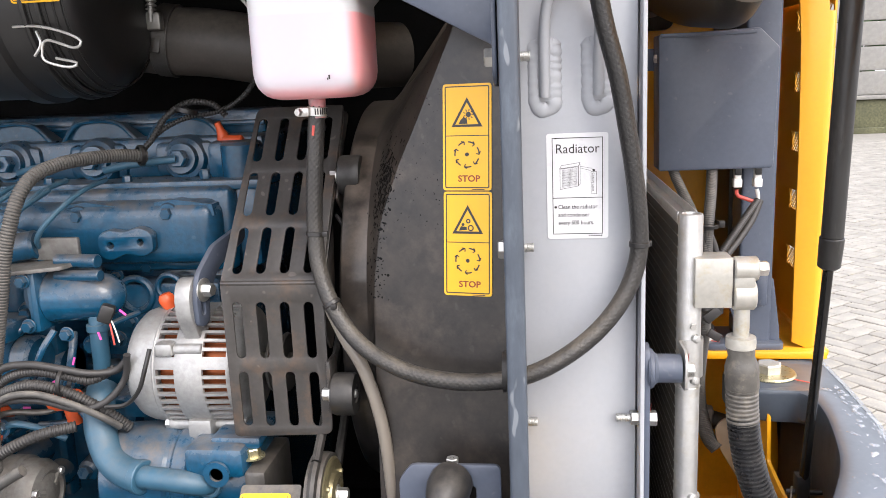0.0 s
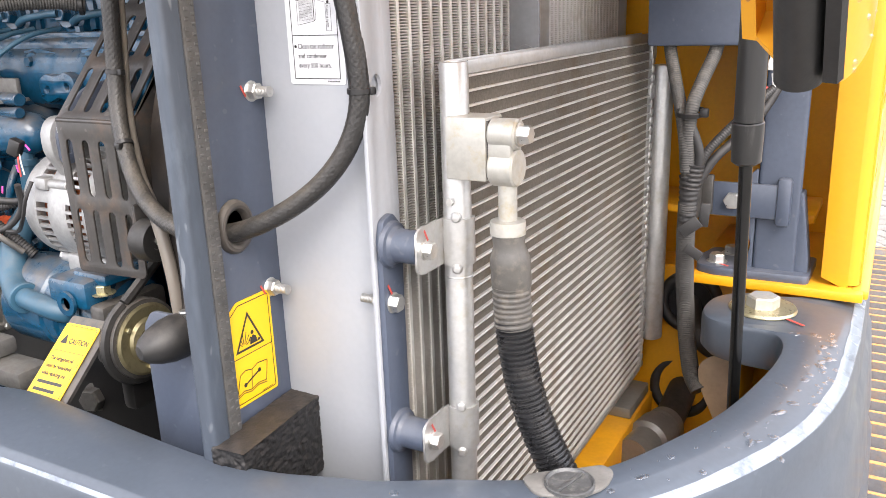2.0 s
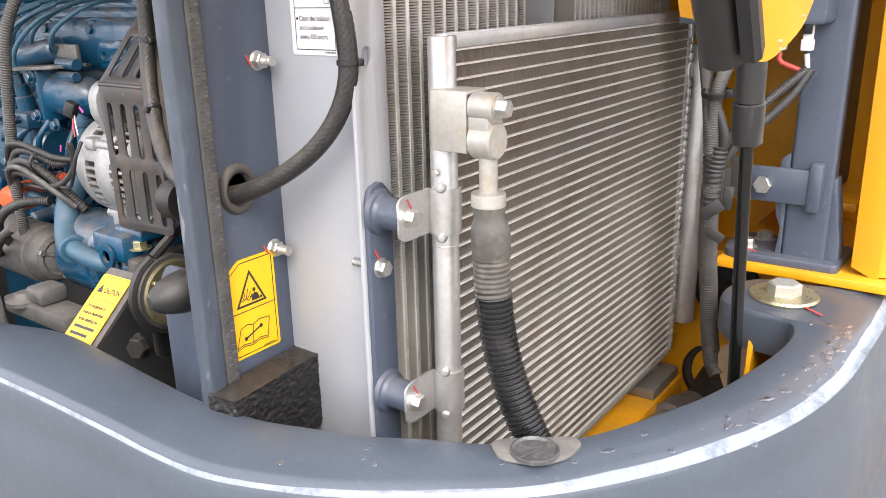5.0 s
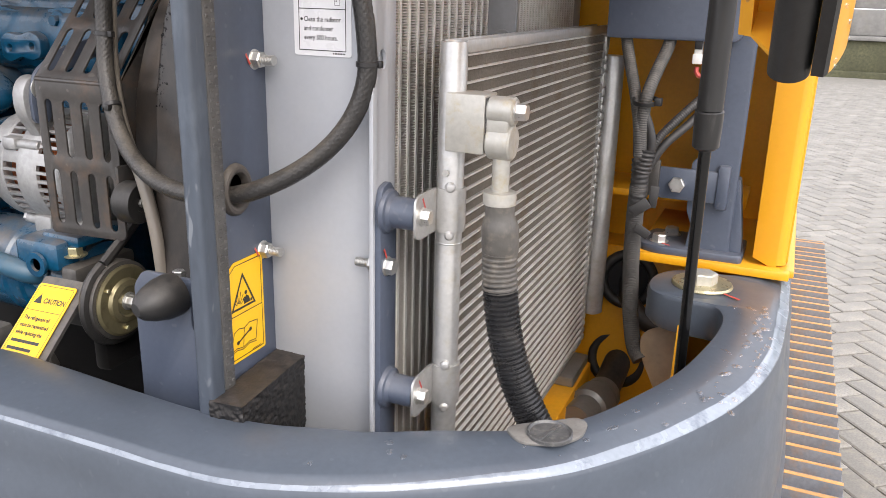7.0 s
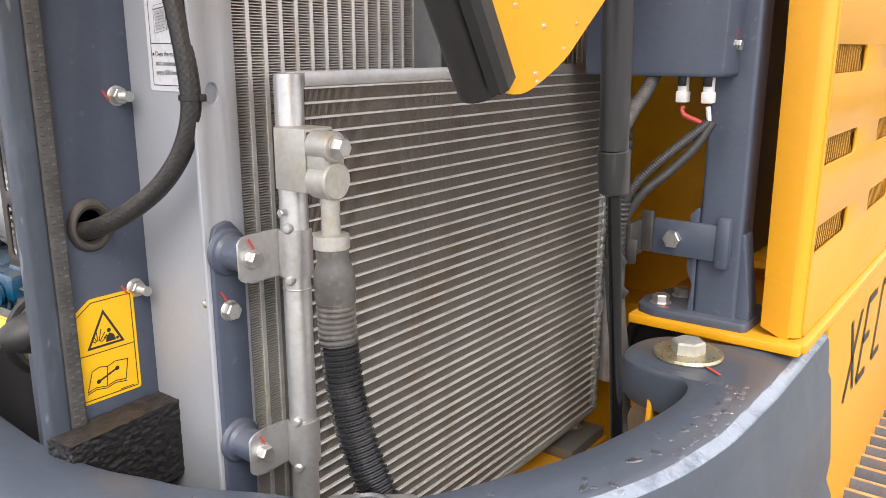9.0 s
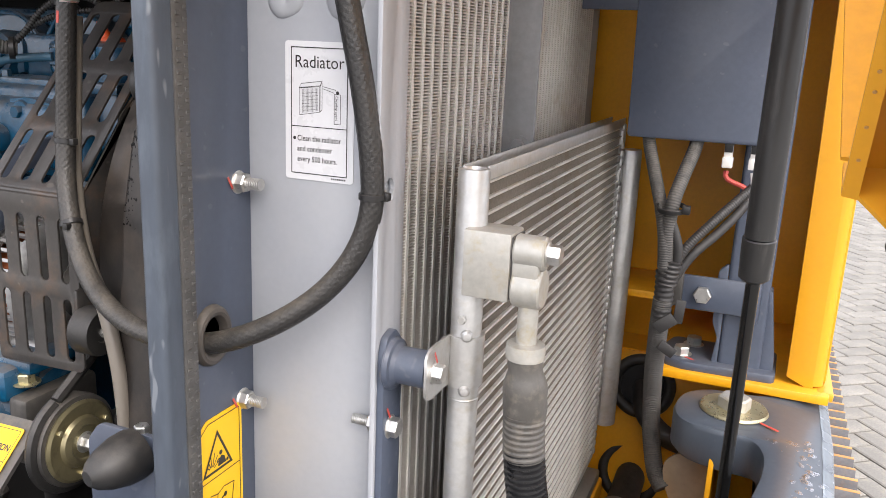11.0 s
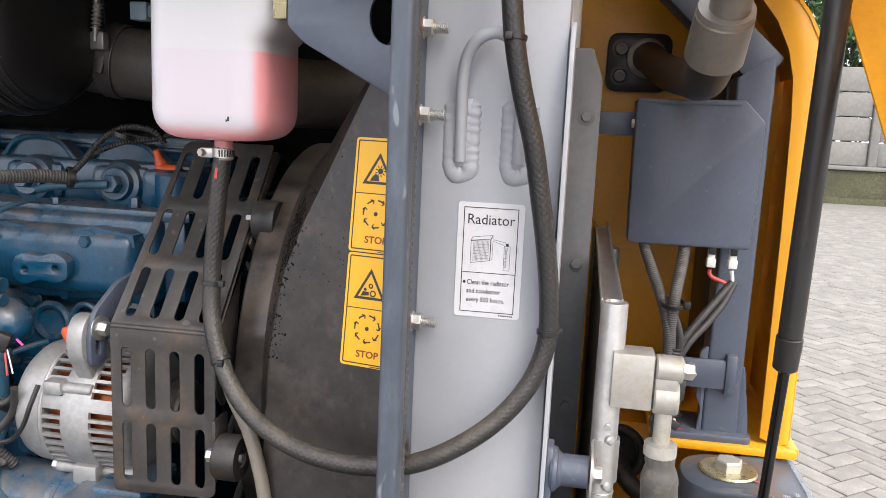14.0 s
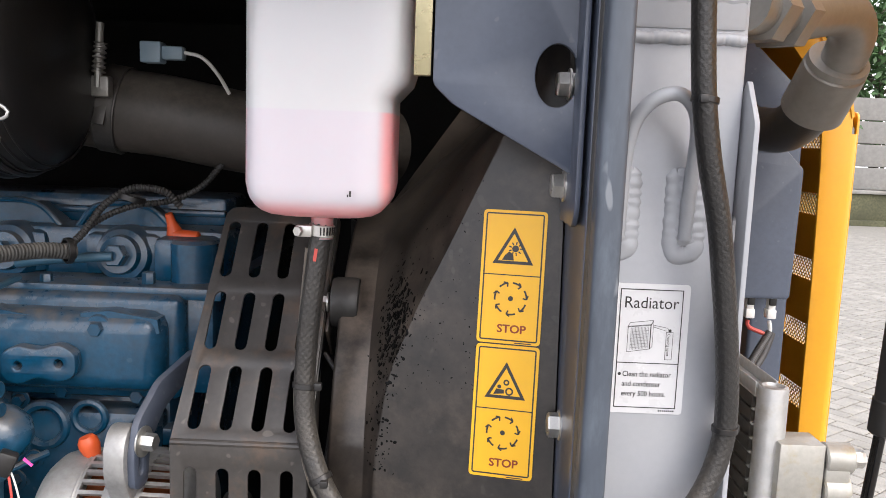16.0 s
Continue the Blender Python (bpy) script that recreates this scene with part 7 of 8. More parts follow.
comp = thing("air_compressor", (-0.40, 0.86, 1.0), "dusty blue air-conditioning compressor with a brass-coloured clutch", "compressor")
P_Y, P_Z = 0.866, 1.062
part("body", lathe((-0.500, P_Y, P_Z), (1, 0, 0), [(0, 0.0), (0, 0.050), (0.006, 0.0585), (0.082, 0.060), (0.086, 0.057), (0.090, 0.057), (0.094, 0.0605), (0.110, 0.0605), (0.114, 0.057), (0.135, 0.055), (0.170, 0.050), (0.19, 0.046), (0.19, 0.0)], 48), M_ENGINE, comp)
part("head_lug", [box(-0.385, -0.315, 0.802, 0.85, 1.085, 1.122, 0.008), lathe((-0.345, 0.80, 1.094), (0, -1, 0), [(0, 0.015), (0.004, 0.015), (0.004, 0.008), (0.0, 0.008)], 20), box(-0.36, -0.30, 0.82, 0.90, 1.112, 1.128, 0.006)], M_ENGINE, comp)
bolt(comp, (-0.312, 0.825, 1.104), (0, 0, 1), 0.016, 0.010, 0.014, mat=M_BRASS)
part("front_bracket", box(-0.318, -0.292, 0.805, 0.90, 1.02, 1.094, 0.006), M_STEEL_DK, comp)
clutch = part("clutch", [lathe((-0.235, 0.800, 1.072), (1, 0, 0), [(0, 0.0), (0, 0.045), (0.012, 0.046), (0.018, 0.045), (0.0185, 0.036), (0.0185, 0.0)], 40)], M_STEEL_DK, comp, "dark belt pulley")
part("clutch_plate", lathe((-0.2165, 0.800, 1.072), (1, 0, 0), [(0, 0.0405), (0.002, 0.041), (0.004, 0.038), (0.003, 0.026), (0.007, 0.024), (0.009, 0.018), (0.007, 0.016), (0.007, 0.0)], 40), M_BRONZE, clutch, "brass-coloured clutch plate")
bolt(clutch, (-0.209, 0.800, 1.072), (1, 0, 0), 0.013, 0.012, 0.0105)
for a in (0.4, 2.5, 4.6):
    bolt(clutch, (-0.213, 0.800 + 0.032 * math.cos(a), 1.072 + 0.032 * math.sin(a)), (1, 0, 0), 0.005, 0.003, mat=M_BRASS)
belt = solid("drive_belt", [sweep([(-0.226, 0.800 + 0.047 * math.cos(a), 1.072 + 0.047 * math.sin(a)) for a in [math.pi * (0.62 + k * 0.12) for k in range(11)]] + [(-0.226, 0.90, 1.10), (-0.226, 1.02, 1.20), (-0.226, 1.08, 1.26)], 0.0055, 8, 0.008, flat=1.2), sweep([(-0.226, 0.785, 1.117), (-0.226, 0.84, 1.155), (-0.226, 0.95, 1.24)], 0.0055, 8, 0.008, flat=1.2)], M_RUBBER, "black rubber drive belt on the compressor pulley", "belt")
part("belt_cover", box(-0.262, -0.240, 0.79, 0.90, 0.98, 1.06, 0.006), M_BLACK, comp)

caution = thing("caution_plate", (-0.28, 0.74, 1.06), "yellow caution plate tilted in front of the compressor", "sign plate")
KM = frame_on((-0.3074, 0.7703, 1.0868), (1, -0.005, 0.03), (0.04, 0.735, 0.67))
part("backing", sheet(rounded([(-0.004, -0.12), (0.066, -0.12), (0.066, 0.010), (-0.001, 0.010)], 0.004), [], 0.004, KM @ Matrix.Translation((0, 0, -0.0035))), M_STEEL_DK, caution)
cs_ = part("caution_sticker", sheet(rounded([(0.0, -0.115), (0.056, -0.115), (0.056, 0.0), (0.0, 0.0)], 0.004), [], 0.0008, KM), M_LABEL_Y2, caution, "yellow sticker with black print")
_ink = [band(rounded([(0.0025, -0.1125), (0.0535, -0.1125), (0.0535, -0.0025), (0.0025, -0.0025)], 0.002), 0.0006), flat(rect2(0.0025, -0.0335, 0.0535, -0.0329)), flat([(0.006, -0.0245), (0.0175, -0.0245), (0.0118, -0.0125)])]
_ink.append(moved(words("CAUTION", 0.0088, "LEFT", 0.80, 0.0003), pose(0.0195, -0.0235, 0)))
for k, line in enumerate(("The refrigerant oil", "must be replenished", "while replacing the")):
    _ink.append(moved(words(line, 0.0062, "LEFT", 0.82, 0.00022), pose(0.006, -0.0445 - 0.0090 * k, 0)))
_ink += [flat(rect2(0.006, -0.0720 - 0.009 * k, 0.047 - 0.006 * k, -0.0685 - 0.009 * k)) for k in range(2)]
printed(cs_, KM, _ink, M_INK)

starter = thing("starter_motor", (-0.64, 0.87, 1.0), "dusty grey metal starter motor with a domed end", "starter motor")
part("body", lathe((-0.80, 0.868, 1.028), (1, 0, 0), [(0, 0.0), (0, 0.044), (0.17, 0.046), (0.172, 0.042), (0.19, 0.042), (0.20, 0.036), (0.203, 0.028), (0.200, 0.024), (0.203, 0.018), (0.203, 0.0)], 40), M_CAST_DK, starter)
for a in (0.6, 2.7, 4.8):
    bolt(starter, (-0.600, 0.868 + 0.031 * math.cos(a), 1.028 + 0.031 * math.sin(a)), (1, 0, 0), 0.009, 0.006)
    part("end_rib", sweep([(-0.598, 0.868 + 0.012 * math.cos(a), 1.028 + 0.012 * math.sin(a)), (-0.601, 0.868 + 0.034 * math.cos(a), 1.028 + 0.034 * math.sin(a))], 0.004, 8, 0.006), M_CAST_DK, starter)
silver = solid("metal_pipe", sweep([(-0.80, 0.80, 1.075), (-0.70, 0.765, 1.078), (-0.62, 0.745, 1.075), (-0.575, 0.738, 1.058), (-0.555, 0.737, 1.02), (-0.548, 0.74, 0.96)], 0.0125, 18, 0.008), M_ALU, "bent bare aluminium pipe beside the engine", "pipe")
solid("mount_bracket", [box(-0.56, -0.40, 0.755, 0.80, 0.985, 1.010, 0.006), box(-0.50, -0.46, 0.76, 0.80, 1.01, 1.034, 0.006), lathe((-0.515, 0.765, 1.005), (0, 0, 1), [(0, 0.024), (0.006, 0.024), (0.008, 0.018), (0.016, 0.010), (0.016, 0.0)], 24)], M_CAST_DK, "grimy oily mounting bracket beside the compressor", "bracket")
# black screen added before the block for the dark space; the nut is real
splash = thing("dark_screen", (-0.5, 0.92, 0.80), "added black screen that darkens the space below the compressor, with a grey nut", "splash plate")
part("plate", box(-0.70, -0.30, 0.915, 0.922, 0.66, 0.985, 0.002), M_BLACK, splash)
bolt(splash, (-0.487, 0.915, 0.888), (0.3, -1, 0.1), 0.030, 0.020, 0.022, mat=M_CAST_DK)
redcap = thing("oil_filter_cap", (-0.66, 0.86, 1.1), "red plastic capped sensor on the engine", "cap")
part("cap", lathe((-0.655, 0.842, 1.118), (0.35, -1, 0.0), [(-0.05, 0.0), (-0.05, 0.022), (0.0, 0.022), (0.008, 0.020), (0.015, 0.013), (0.017, 0.0)], 28), M_ORANGE, redcap)

# ---- air cleaner and intake hose ----
cleaner = thing("air_cleaner", (-0.65, 0.99, 1.5), "large black plastic air cleaner with wire clips", "air cleaner")
part("housing", lathe((-1.05, 0.965, 1.628), (1, 0.0, 0), [(0, 0.0), (0, 0.116), (0.455, 0.118), (0.460, 0.124), (0.480, 0.124), (0.485, 0.118), (0.525, 0.117), (0.546, 0.113), (0.560, 0.105), (0.569, 0.090), (0.574, 0.07), (0.576, 0.0)], 56), M_BLACK, cleaner)
part("band", [torus((-0.530, 0.965, 1.628), (1, 0, 0), 0.1175, 0.004, 56, 8), torus((-0.513, 0.965, 1.628), (1, 0, 0), 0.1165, 0.003, 56, 8)], M_BLACK, cleaner)
_clip = [(-0.545, 0.866, 1.588), (-0.515, 0.863, 1.587), (-0.488, 0.866, 1.580), (-0.470, 0.868, 1.570), (-0.478, 0.867, 1.563), (-0.505, 0.862, 1.572), (-0.512, 0.862, 1.560), (-0.510, 0.863, 1.550), (-0.488, 0.868, 1.543), (-0.478, 0.870, 1.547), (-0.500, 0.866, 1.553)]
for k in range(5):
    part("moulded_rib", torus((-0.5235 + 0.0085 * k, 0.965, 1.628), (1, 0, 0), 0.1172 - 0.0006 * k * k, 0.0011, 56, 6), M_BLACK, cleaner)
part("wire_clip", [sweep([(x - 0.002, y - 0.012, z) for x, y, z in _clip], 0.0016, 8, 0.004), sweep([(-0.519, 0.852, 1.582), (-0.514, 0.849, 1.568), (-0.524, 0.851, 1.556)], 0.0016, 8, 0.004)], M_ZINC, cleaner, "bright wire clip")
_cm = frame_on((-0.539, 0.8465, 1.611), (1, 0, 0), (0, -0.3, 1))
_ls = part("sticker", sheet(rounded(rect2(0, 0, 0.056, 0.05), 0.003), [], 0.0008, _cm), M_LABEL_Y, cleaner, "orange-yellow sticker with black bars")
printed(_ls, _cm, [band(rounded(rect2(0.002, 0.002, 0.054, 0.048), 0.002), 0.0008), flat(rect2(0.026, 0.008, 0.030, 0.013)), flat(rect2(0.034, 0.008, 0.050, 0.011))], M_INK)
intake = thing("intake_hose", (-0.40, 1.08, 1.58), "thick black rubber intake hose with a steel clamp", "hose")
part("hose", sweep([(-0.56, 1.075, 1.592), (-0.49, 1.080, 1.581), (-0.42, 1.085, 1.574), (-0.34, 1.095, 1.560), (-0.26, 1.12, 1.55), (-0.18, 1.18, 1.55)], 0.0450, 32, 0.012), M_GROMMET, intake)
part("clamp_band", [ring((-0.474, 1.0810, 1.5795), (1, 0.07, -0.15), 0.0448, 0.0480, 0.021, 40), torus((-0.484, 1.0805, 1.581), (1, 0.07, -0.15), 0.0468, 0.0016, 40, 8), torus((-0.464, 1.0815, 1.578), (1, 0.07, -0.15), 0.0468, 0.0016, 40, 8), obox((0.014, 0.004, 0.024), pose(-0.474, 1.0335, 1.574, -12, 8, 0), 0.001)], M_STEEL_DK, intake, "wide steel clamp band")
part("clamp_bolt", [cyl((-0.470, 1.022, 1.60), (-0.468, 1.026, 1.665), 0.004, 10), sweep([(-0.470, 1.024, 1.615), (-0.468, 1.026, 1.645)], 0.007, 12, rib=0.005, depth=0.0025), box(-0.484, -0.458, 1.02, 1.034, 1.590, 1.612, 0.003)], M_FITTING, intake)
plug = thing("sensor_plug", (-0.43, 1.05, 1.63), "grey-blue sensor plug with a thin wire", "plug")
part("plug_body", [box(-0.432, -0.410, 1.035, 1.055, 1.628, 1.650, 0.002), box(-0.410, -0.388, 1.038, 1.052, 1.632, 1.646, 0.002)], M_BLUE_PLUG, plug)
part("wire", sweep([(-0.388, 1.045, 1.640), (-0.37, 1.045, 1.636), (-0.355, 1.05, 1.62), (-0.345, 1.06, 1.60)], 0.002, 8), M_WHITE_PLASTIC, plug)

# ---- wiring on the engine ----
def cable(name, label, runs, category="cable"):
    t = thing(name, runs[0][0][0], label, category)
    for pts, r, mat, ribbed in runs:
        part("run", sweep(pts, r, 12, 0.005, rib=0.0036 if ribbed else 0.0, depth=0.0008 if ribbed else 0.0), mat, t)
    return t


loom = cable("engine_loom", "grey corrugated wiring loom tied across the engine", [
    ([(-0.655, 0.85, 1.02), (-0.640, 0.84, 1.12), (-0.625, 0.838, 1.19), (-0.600, 0.835, 1.28), (-0.580, 0.838, 1.36), (-0.565, 0.86, 1.415), (-0.545, 0.90, 1.434), (-0.512, 0.96, 1.437), (-0.485, 0.995, 1.433)], 0.0084, M_LOOM, True),
    ([(-0.495, 0.99, 1.433), (-0.478, 1.00, 1.452), (-0.462, 1.015, 1.480), (-0.438, 1.03, 1.497), (-0.408, 1.04, 1.494), (-0.395, 1.05, 1.478)], 0.0042, M_LOOM_DK, True),
    ([(-0.492, 0.99, 1.435), (-0.470, 1.01, 1.462), (-0.44, 1.03, 1.478), (-0.405, 1.05, 1.484), (-0.375, 1.06, 1.500), (-0.355, 1.07, 1.525)], 0.0036, M_LOOM_DK, True),
    ([(-0.640, 0.842, 1.168), (-0.600, 0.83, 1.195), (-0.565, 0.828, 1.203), (-0.530, 0.832, 1.196), (-0.505, 0.84, 1.188), (-0.485, 0.86, 1.195)], 0.0056, M_LOOM_DK, True),
    ([(-0.660, 0.846, 1.150), (-0.610, 0.826, 1.203), (-0.570, 0.824, 1.213), (-0.530, 0.828, 1.206), (-0.505, 0.836, 1.198), (-0.480, 0.85, 1.196), (-0.462, 0.85, 1.21)], 0.0044, M_LOOM_DK, False),
    ([(-0.655, 0.842, 1.13), (-0.605, 0.818, 1.172), (-0.56, 0.812, 1.182), (-0.52, 0.815, 1.170), (-0.49, 0.825, 1.150), (-0.475, 0.84, 1.13)], 0.0040, M_LOOM, False),
    ([(-0.645, 0.842, 1.158), (-0.600, 0.826, 1.180), (-0.565, 0.824, 1.188), (-0.525, 0.828, 1.176), (-0.49, 0.838, 1.150), (-0.47, 0.85, 1.125)], 0.0066, M_LOOM_DK, True),
    ([(-0.650, 0.842, 1.145), (-0.600, 0.824, 1.168), (-0.555, 0.820, 1.170), (-0.515, 0.822, 1.160), (-0.485, 0.830, 1.165), (-0.462, 0.838, 1.190), (-0.452, 0.832, 1.222)], 0.0040, M_LOOM_DK, False)], "cable loom")
part("cable_tie", ring((-0.532, 0.829, 1.190), (1, 0.1, -0.1), 0.0145, 0.0165, 0.005, 24), M_BLACK, loom, "black cable tie")
part("cable_tie", ring((-0.440, 1.030, 1.487), (0.3, 0.1, 1), 0.013, 0.015, 0.006, 20), M_BLACK, loom, "black cable tie")
part("cable_tie", ring((-0.490, 0.992, 1.434), (1, 1, 0), 0.0115, 0.0135, 0.006, 20), M_BLACK, loom, "black cable tie")
part("boot", [lathe((-0.407, 1.048, 1.470), (0.2, 0.3, -1), [(0, 0.004), (0.010, 0.005), (0.020, 0.008), (0.026, 0.0105), (0.030, 0.0)], 16), cyl((-0.404, 1.052, 1.446), (-0.375, 1.052, 1.444), 0.0075, 14, bev=0.002)], M_ORANGE, loom, "orange rubber boot")
cable("battery_cables", "black cables with an orange boot beside the starter", [
    ([(-0.67, 0.83, 1.05), (-0.640, 0.805, 1.085), (-0.600, 0.80, 1.115), (-0.560, 0.81, 1.132), (-0.525, 0.83, 1.135)], 0.0070, M_LOOM_DK, True),
    ([(-0.69, 0.82, 1.03), (-0.640, 0.798, 1.055), (-0.60, 0.793, 1.082), (-0.575, 0.795, 1.096)], 0.0065, M_LOOM, False),
    ([(-0.70, 0.815, 1.065), (-0.65, 0.80, 1.10), (-0.61, 0.80, 1.106)], 0.0032, M_RED, False)], "cable")
boot2 = thing("terminal_boot", (-0.555, 0.88, 1.15), "orange rubber terminal boot", "boot")
part("boot", [lathe((-0.562, 0.872, 1.150), (1, -0.2, 0.3), [(-0.022, 0.0), (-0.020, 0.011), (0.004, 0.013), (0.020, 0.010), (0.022, 0.0)], 18), cyl((-0.556, 0.87, 1.150), (-0.552, 0.872, 1.120), 0.009, 14)], M_ORANGE, boot2)
wires2 = cable("sensor_wires", "thin red and grey sensor wires beside the alternator", [
    ([(-0.486, 0.862, 1.254), (-0.482, 0.858, 1.242), (-0.480, 0.857, 1.225)], 0.0012, M_RED, False), ([(-0.484, 0.863, 1.254), (-0.478, 0.859, 1.244), (-0.474, 0.858, 1.228)], 0.0009, M_WHITE_PLASTIC, False)], "wire")
part("plug", obox((0.016, 0.014, 0.022), pose(-0.488, 0.862, 1.262, 0, 25, 20), 0.003), M_BLACK, wires2)

# ---- control box, its bracket and wiring ----
cbox = thing("control_box", (0.285, 1.30, 1.36), "dark grey-blue sheet steel control box with a cut corner", "control box")
part("cover", sheet(rounded([(0.2015, 1.362), (0.367, 1.362), (0.370, 1.538), (0.342, 1.566), (0.199, 1.562)], [0.002, 0.004, 0.003, 0.003, 0.002]), [], 0.058, frame_on((0, 1.314, 0), (1, 0, 0), (0, 0, 1)), 0.0025), M_FRAME, cbox)
part("top_lip", box(0.199, 0.338, 1.2835, 1.2860, 1.560, 1.5655, 0.0006), M_FRAME, cbox)
bolt(cbox, (0.3690, 1.324, 1.395), (1, 0, 0), 0.011, 0.006, 0.010, mark=(0, -0.001, 0.012))
part("strap", box(0.118, 0.205, 1.335, 1.341, 1.512, 1.546, 0.001), M_FRAME, cbox, "dark steel mounting strap")
bolt(cbox, (0.196, 1.300, 1.530), (-1, 0, 0), 0.012, 0.004, 0.0)
harness = thing("box_wiring", (0.28, 1.28, 1.1), "dusty grey corrugated wiring below the control box", "cable loom")
for pts, r, ribbed, mat in (([(0.222, 1.305, 1.365), (0.228, 1.295, 1.345), (0.240, 1.275, 1.315), (0.252, 1.255, 1.285), (0.262, 1.240, 1.25), (0.266, 1.240, 1.21)], 0.0080, True, M_LOOM),
                            ([(0.283, 1.305, 1.365), (0.280, 1.290, 1.345), (0.274, 1.265, 1.32), (0.268, 1.245, 1.29), (0.266, 1.240, 1.25), (0.268, 1.244, 1.20), (0.268, 1.250, 1.16)], 0.0085, True, M_LOOM),
                            ([(0.352, 1.300, 1.308), (0.335, 1.285, 1.290), (0.312, 1.265, 1.265), (0.288, 1.250, 1.235), (0.272, 1.246, 1.20)], 0.0058, True, M_LOOM_DK),
                            ([(0.356, 1.302, 1.308), (0.342, 1.290, 1.280), (0.320, 1.275, 1.252), (0.295, 1.258, 1.225), (0.276, 1.25, 1.19)], 0.0056, False, M_LOOM_DK),
                            ([(0.262, 1.240, 1.28), (0.275, 1.242, 1.25), (0.280, 1.244, 1.225), (0.272, 1.246, 1.195)], 0.0062, False, M_LOOM_DK),
                            ([(0.268, 1.248, 1.17), (0.266, 1.256, 1.12), (0.2645, 1.272, 1.06), (0.265, 1.284, 1.02), (0.268, 1.286, 0.98), (0.274, 1.280, 0.948), (0.282, 1.272, 0.922), (0.294, 1.262, 0.908)], 0.0118, True, M_LOOM)):
    part("sleeve", sweep(pts, r, 16, 0.005, rib=0.0030 if ribbed else 0, depth=0.00045 if ribbed else 0), mat, harness)
part("tape", [sweep([(0.268, 1.246, 1.205), (0.2685, 1.249, 1.175), (0.2675, 1.25, 1.145)], 0.0120, 18, 0.005, rib=0.0070, depth=0.0010), sweep([(0.274, 1.246, 1.22), (0.27, 1.247, 1.19)], 0.0128, 16, 0.006, rib=0.0060, depth=0.0012)], M_LOOM_DK, harness, "black tape")
part("cable_tie", [ring((0.2665, 1.243, 1.283), (0, -0.2, 1), 0.0155, 0.0178, 0.006, 24), box(0.280, 0.289, 1.230, 1.240, 1.279, 1.289, 0.001)], M_BLACK, harness, "black cable tie")
part("metal_strap", [obox((0.026, 0.003, 0.016), pose(0.275, 1.236, 1.142, 0, -38, 10), 0.001), obox((0.012, 0.003, 0.030), pose(0.289, 1.250, 1.155, 0, 4, 10), 0.001), obox((0.022, 0.003, 0.013), pose(0.280, 1.240, 1.108, 0, 32, 10), 0.001)], M_LOOM_DK, harness, "bent steel strap")
for k, x in enumerate((0.320, 0.350)):
    c = part("connector", [box(x - 0.0050, x + 0.0050, 1.293, 1.305, 1.336, 1.362, 0.0015), box(x - 0.0062, x + 0.0062, 1.291, 1.307, 1.330, 1.343, 0.0015)], M_WHITE_PLASTIC, harness, "white plastic connector")
    part("dark_half", box(x - 0.0048, x + 0.0048, 1.2905, 1.3, 1.349, 1.364, 0.001), M_BLACK, c)
    part("wire", sweep([(x, 1.30, 1.326), (x + 0.002, 1.299, 1.316), (0.352 - 0.006 * (1 - k), 1.300, 1.306), (0.346, 1.296, 1.298)], 0.0030, 8), M_RED if k == 0 else M_WHITE_PLASTIC, harness, "red wires" if k == 0 else "white wire")

# ---- pipes and grommets low in the bay ----
for k, (x, y, z, r, ax) in enumerate(((0.224, 1.488, 0.800, 0.044, (0.05, -1, 0.30)), (0.226, 1.505, 0.944, 0.043, (0.05, -1, 0.25)))):
    g = thing("bulkhead_grommet", (x, y, z), "thick black rubber grommet in the yellow bulkhead", "grommet", "bulkhead grommets")
    part("ring", torus((x, y, z), ax, r, 0.009, 40, 12), M_RUBBER, g)
    # solid dark disc painted for the shade inside the grommet
    part("hole", lathe(Vector((x, y, z)) + Vector(ax).normalized() * -0.004, ax, [(0, 0.0), (0, r - 0.002), (0.002, r - 0.002), (0.002, 0.0)], 32), M_BAY_SHADE, g, "near-black disc in place of the shaded hole")
solid("bay_step", [sheet([(0.10, 0.0), (0.458, 0.0), (0.458, 0.285), (0.10, 0.285)], [], 0.006, frame_on((0, 1.468, 0.715), (1, 0, 0), (0, 0.20, 1))), box(0.10, 0.458, 1.525, 1.60, 0.990, 0.997)], M_YELLOW_IN, "yellow sloping step in the cooler bay", "floor", kind="structure")
hyd = thing("hydraulic_hose", (0.22, 1.40, 0.77), "black hydraulic hose with a grey steel fitting", "hose")
part("hose", sweep([(0.226, 1.51, 0.800), (0.225, 1.47, 0.790), (0.223, 1.43, 0.778), (0.221, 1.39, 0.771)], 0.0235, 22, 0.008), M_RUBBER, hyd)
part("ferrule", [lathe((0.2215, 1.400, 0.772), (-0.14, -0.98, 0.06), [(0, 0.024), (0.002, 0.0300), (0.020, 0.0305), (0.024, 0.0280), (0.030, 0.0280), (0.034, 0.0335), (0.075, 0.0335), (0.080, 0.026), (0.13, 0.025)], 32)], M_FITTING, hyd, "grey steel ferrule")
hyd2 = thing("return_hose", (0.226, 1.50, 0.94), "black rubber hose leaving the bulkhead grommet", "hose")
part("hose", sweep([(0.226, 1.515, 0.940), (0.238, 1.47, 0.918), (0.268, 1.452, 0.895), (0.305, 1.448, 0.884), (0.36, 1.43, 0.872), (0.40, 1.42, 0.86)], 0.0165, 18, 0.008), M_RUBBER, hyd2)
part("union_nut", moved(hex_geo(0.040, 0.022), along((0.300, 1.446, 0.886), (1, -0.1, -0.2))), M_FITTING, hyd2, "grey steel union nut")
lug = thing("mount_lug", (0.15, 1.40, 0.80), "grey steel mounting lug bolted to the yellow floor", "lug")
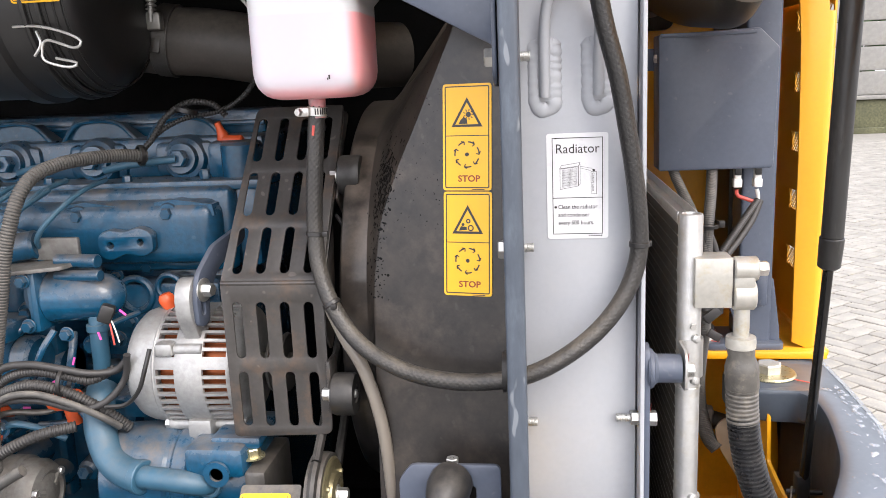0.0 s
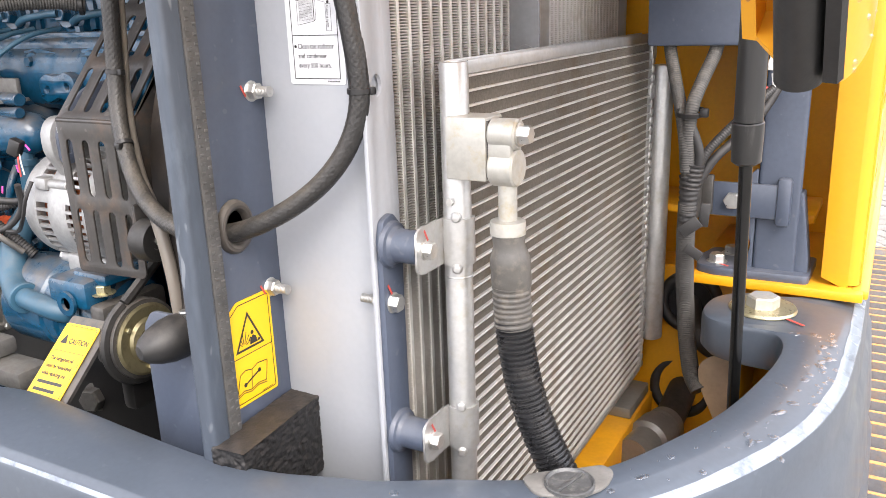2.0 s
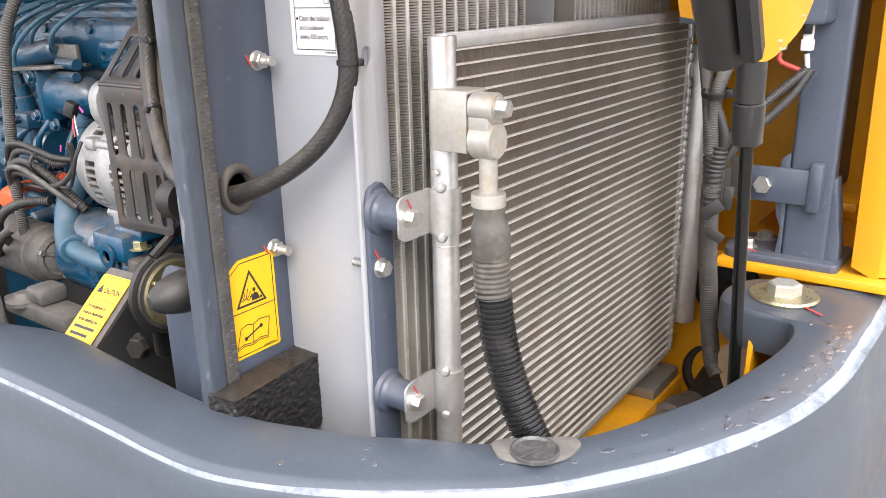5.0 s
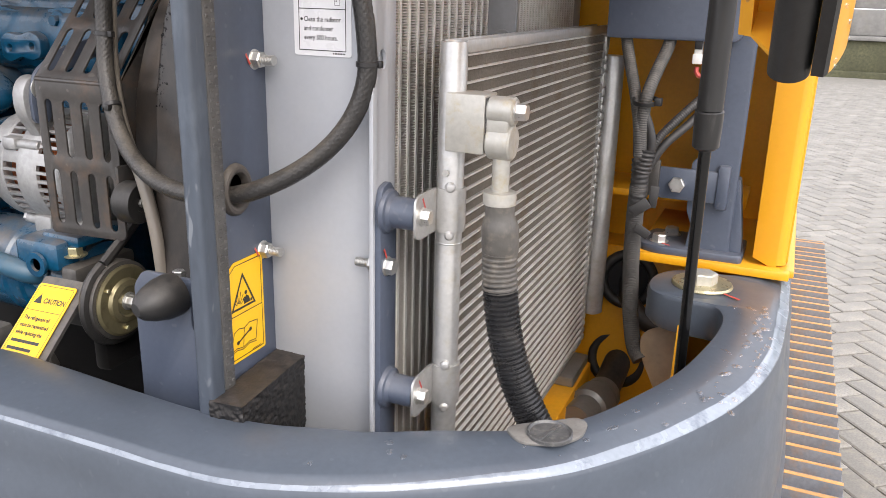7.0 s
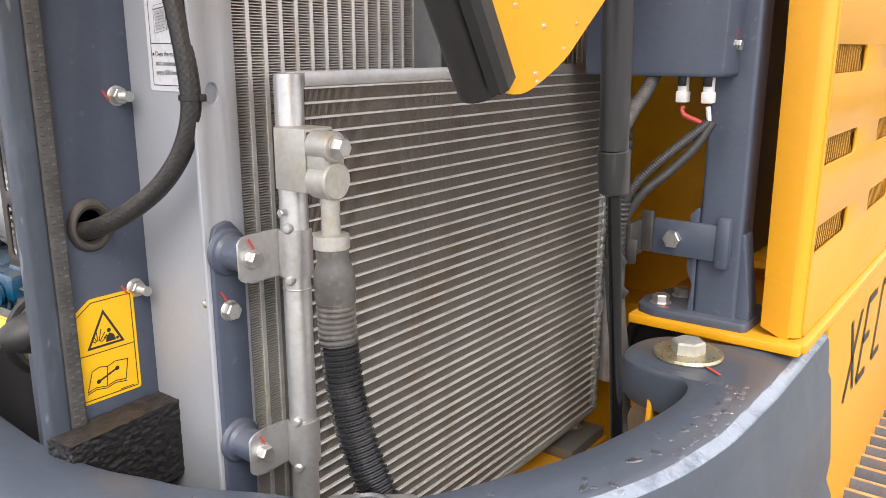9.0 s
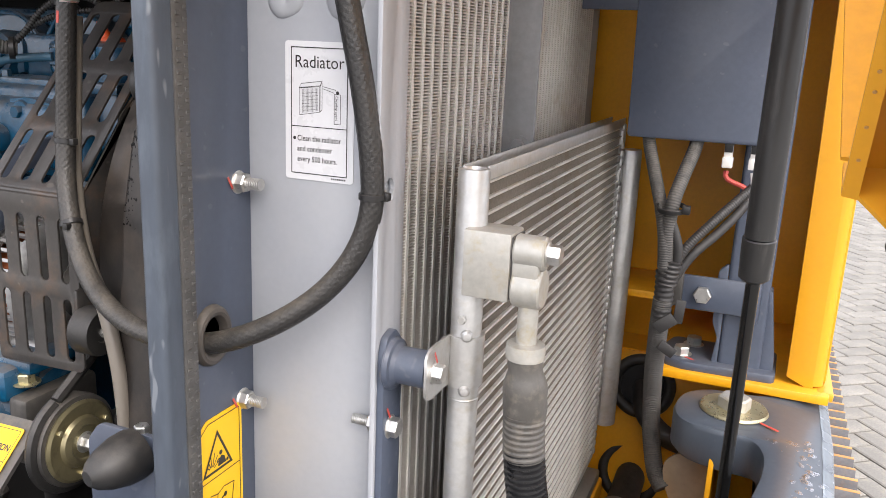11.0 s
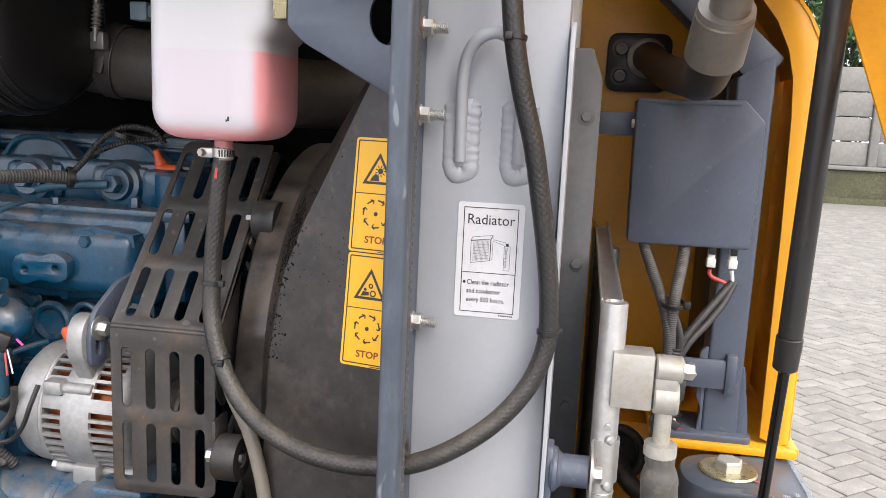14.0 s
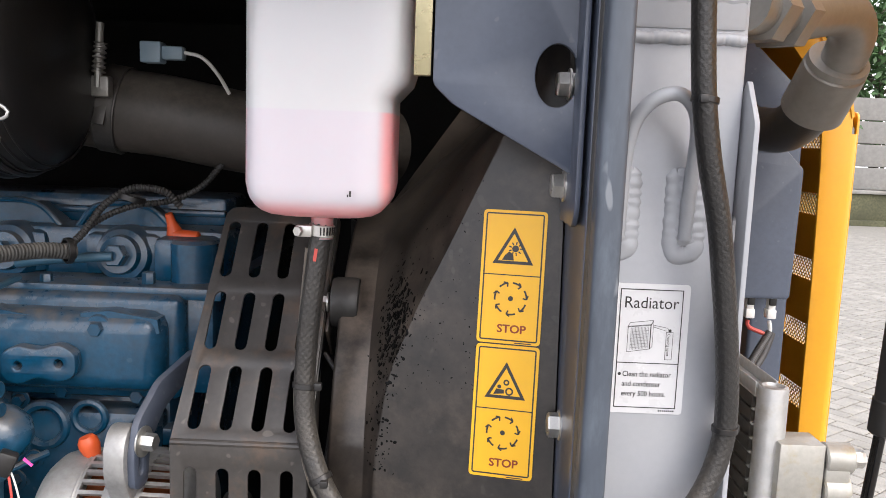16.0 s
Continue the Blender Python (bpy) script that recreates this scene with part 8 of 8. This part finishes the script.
part("plate", box(0.095, 0.184, 1.327, 1.430, 0.8062, 0.824, 0.003), M_FITTING, lug)
bolt(lug, (0.146, 1.400, 0.824), (0, 0, 1), 0.017, 0.011, 0.014, stud=0.022, stud_r=0.0055)

pipe_end = thing("hydraulic_elbow", (0.25, 1.2, 1.6), "grey painted steel elbow pipe with black rubber hose and flange", "pipe")
part("elbow", sweep([(0.118, 0.815, 1.668), (0.150, 0.850, 1.670), (0.185, 0.887, 1.675), (0.220, 0.916, 1.683), (0.244, 0.934, 1.684), (0.259, 0.950, 1.672), (0.2615, 0.966, 1.653), (0.2585, 0.985, 1.630)], 0.0205, 26, 0.005), M_FITTING, pipe_end)
part("union_nut", [moved(hex_geo(0.052, 0.024), along((0.150, 0.850, 1.670), (1, 1.02, 0.1))), moved(hex_geo(0.048, 0.026), along((0.122, 0.820, 1.668), (1, 1.02, 0.05))), cyl((0.108, 0.806, 1.668), (0.124, 0.822, 1.668), 0.021, 24)], M_FITTING, pipe_end)
part("ferrule", lathe((0.2590, 0.970, 1.650), (-0.03, 0.70, -0.70), [(0, 0.022), (0.001, 0.0285), (0.007, 0.0295), (0.008, 0.0285), (0.010, 0.0300), (0.056, 0.0312), (0.064, 0.0312), (0.065, 0.026)], 36), M_FITTING, pipe_end)
part("hose", sweep([(0.2575, 1.006, 1.614), (0.2575, 1.045, 1.594), (0.258, 1.10, 1.585), (0.254, 1.20, 1.592), (0.244, 1.32, 1.602), (0.232, 1.44, 1.622), (0.225, 1.52, 1.640), (0.222, 1.58, 1.642)], 0.0250, 26, 0.008), M_RUBBER, pipe_end)
part("collar", lathe((0.222, 1.585, 1.642), (0.02, -1, 0), [(0, 0.034), (0.02, 0.034), (0.022, 0.028)], 28), M_FITTING, pipe_end)
part("flange", sheet(rounded([(0.158, 1.588), (0.262, 1.588), (0.262, 1.682), (0.158, 1.682)], 0.018), [], 0.024, frame_on((0, 1.588, 0), (1, 0, 0), (0, 0, 1)), 0.003), M_BLACK, pipe_end)
for z in (1.611, 1.657):
    p = part("flange_screw", lathe((0.179, 1.576, z), (0, -1, 0), [(0, 0.0165), (0.002, 0.017), (0.003, 0.012), (0.008, 0.0115), (0.012, 0.010), (0.012, 0.005), (0.006, 0.005), (0.006, 0.0)], 28), M_STEEL_DK, pipe_end, "socket-head screw with a washer")
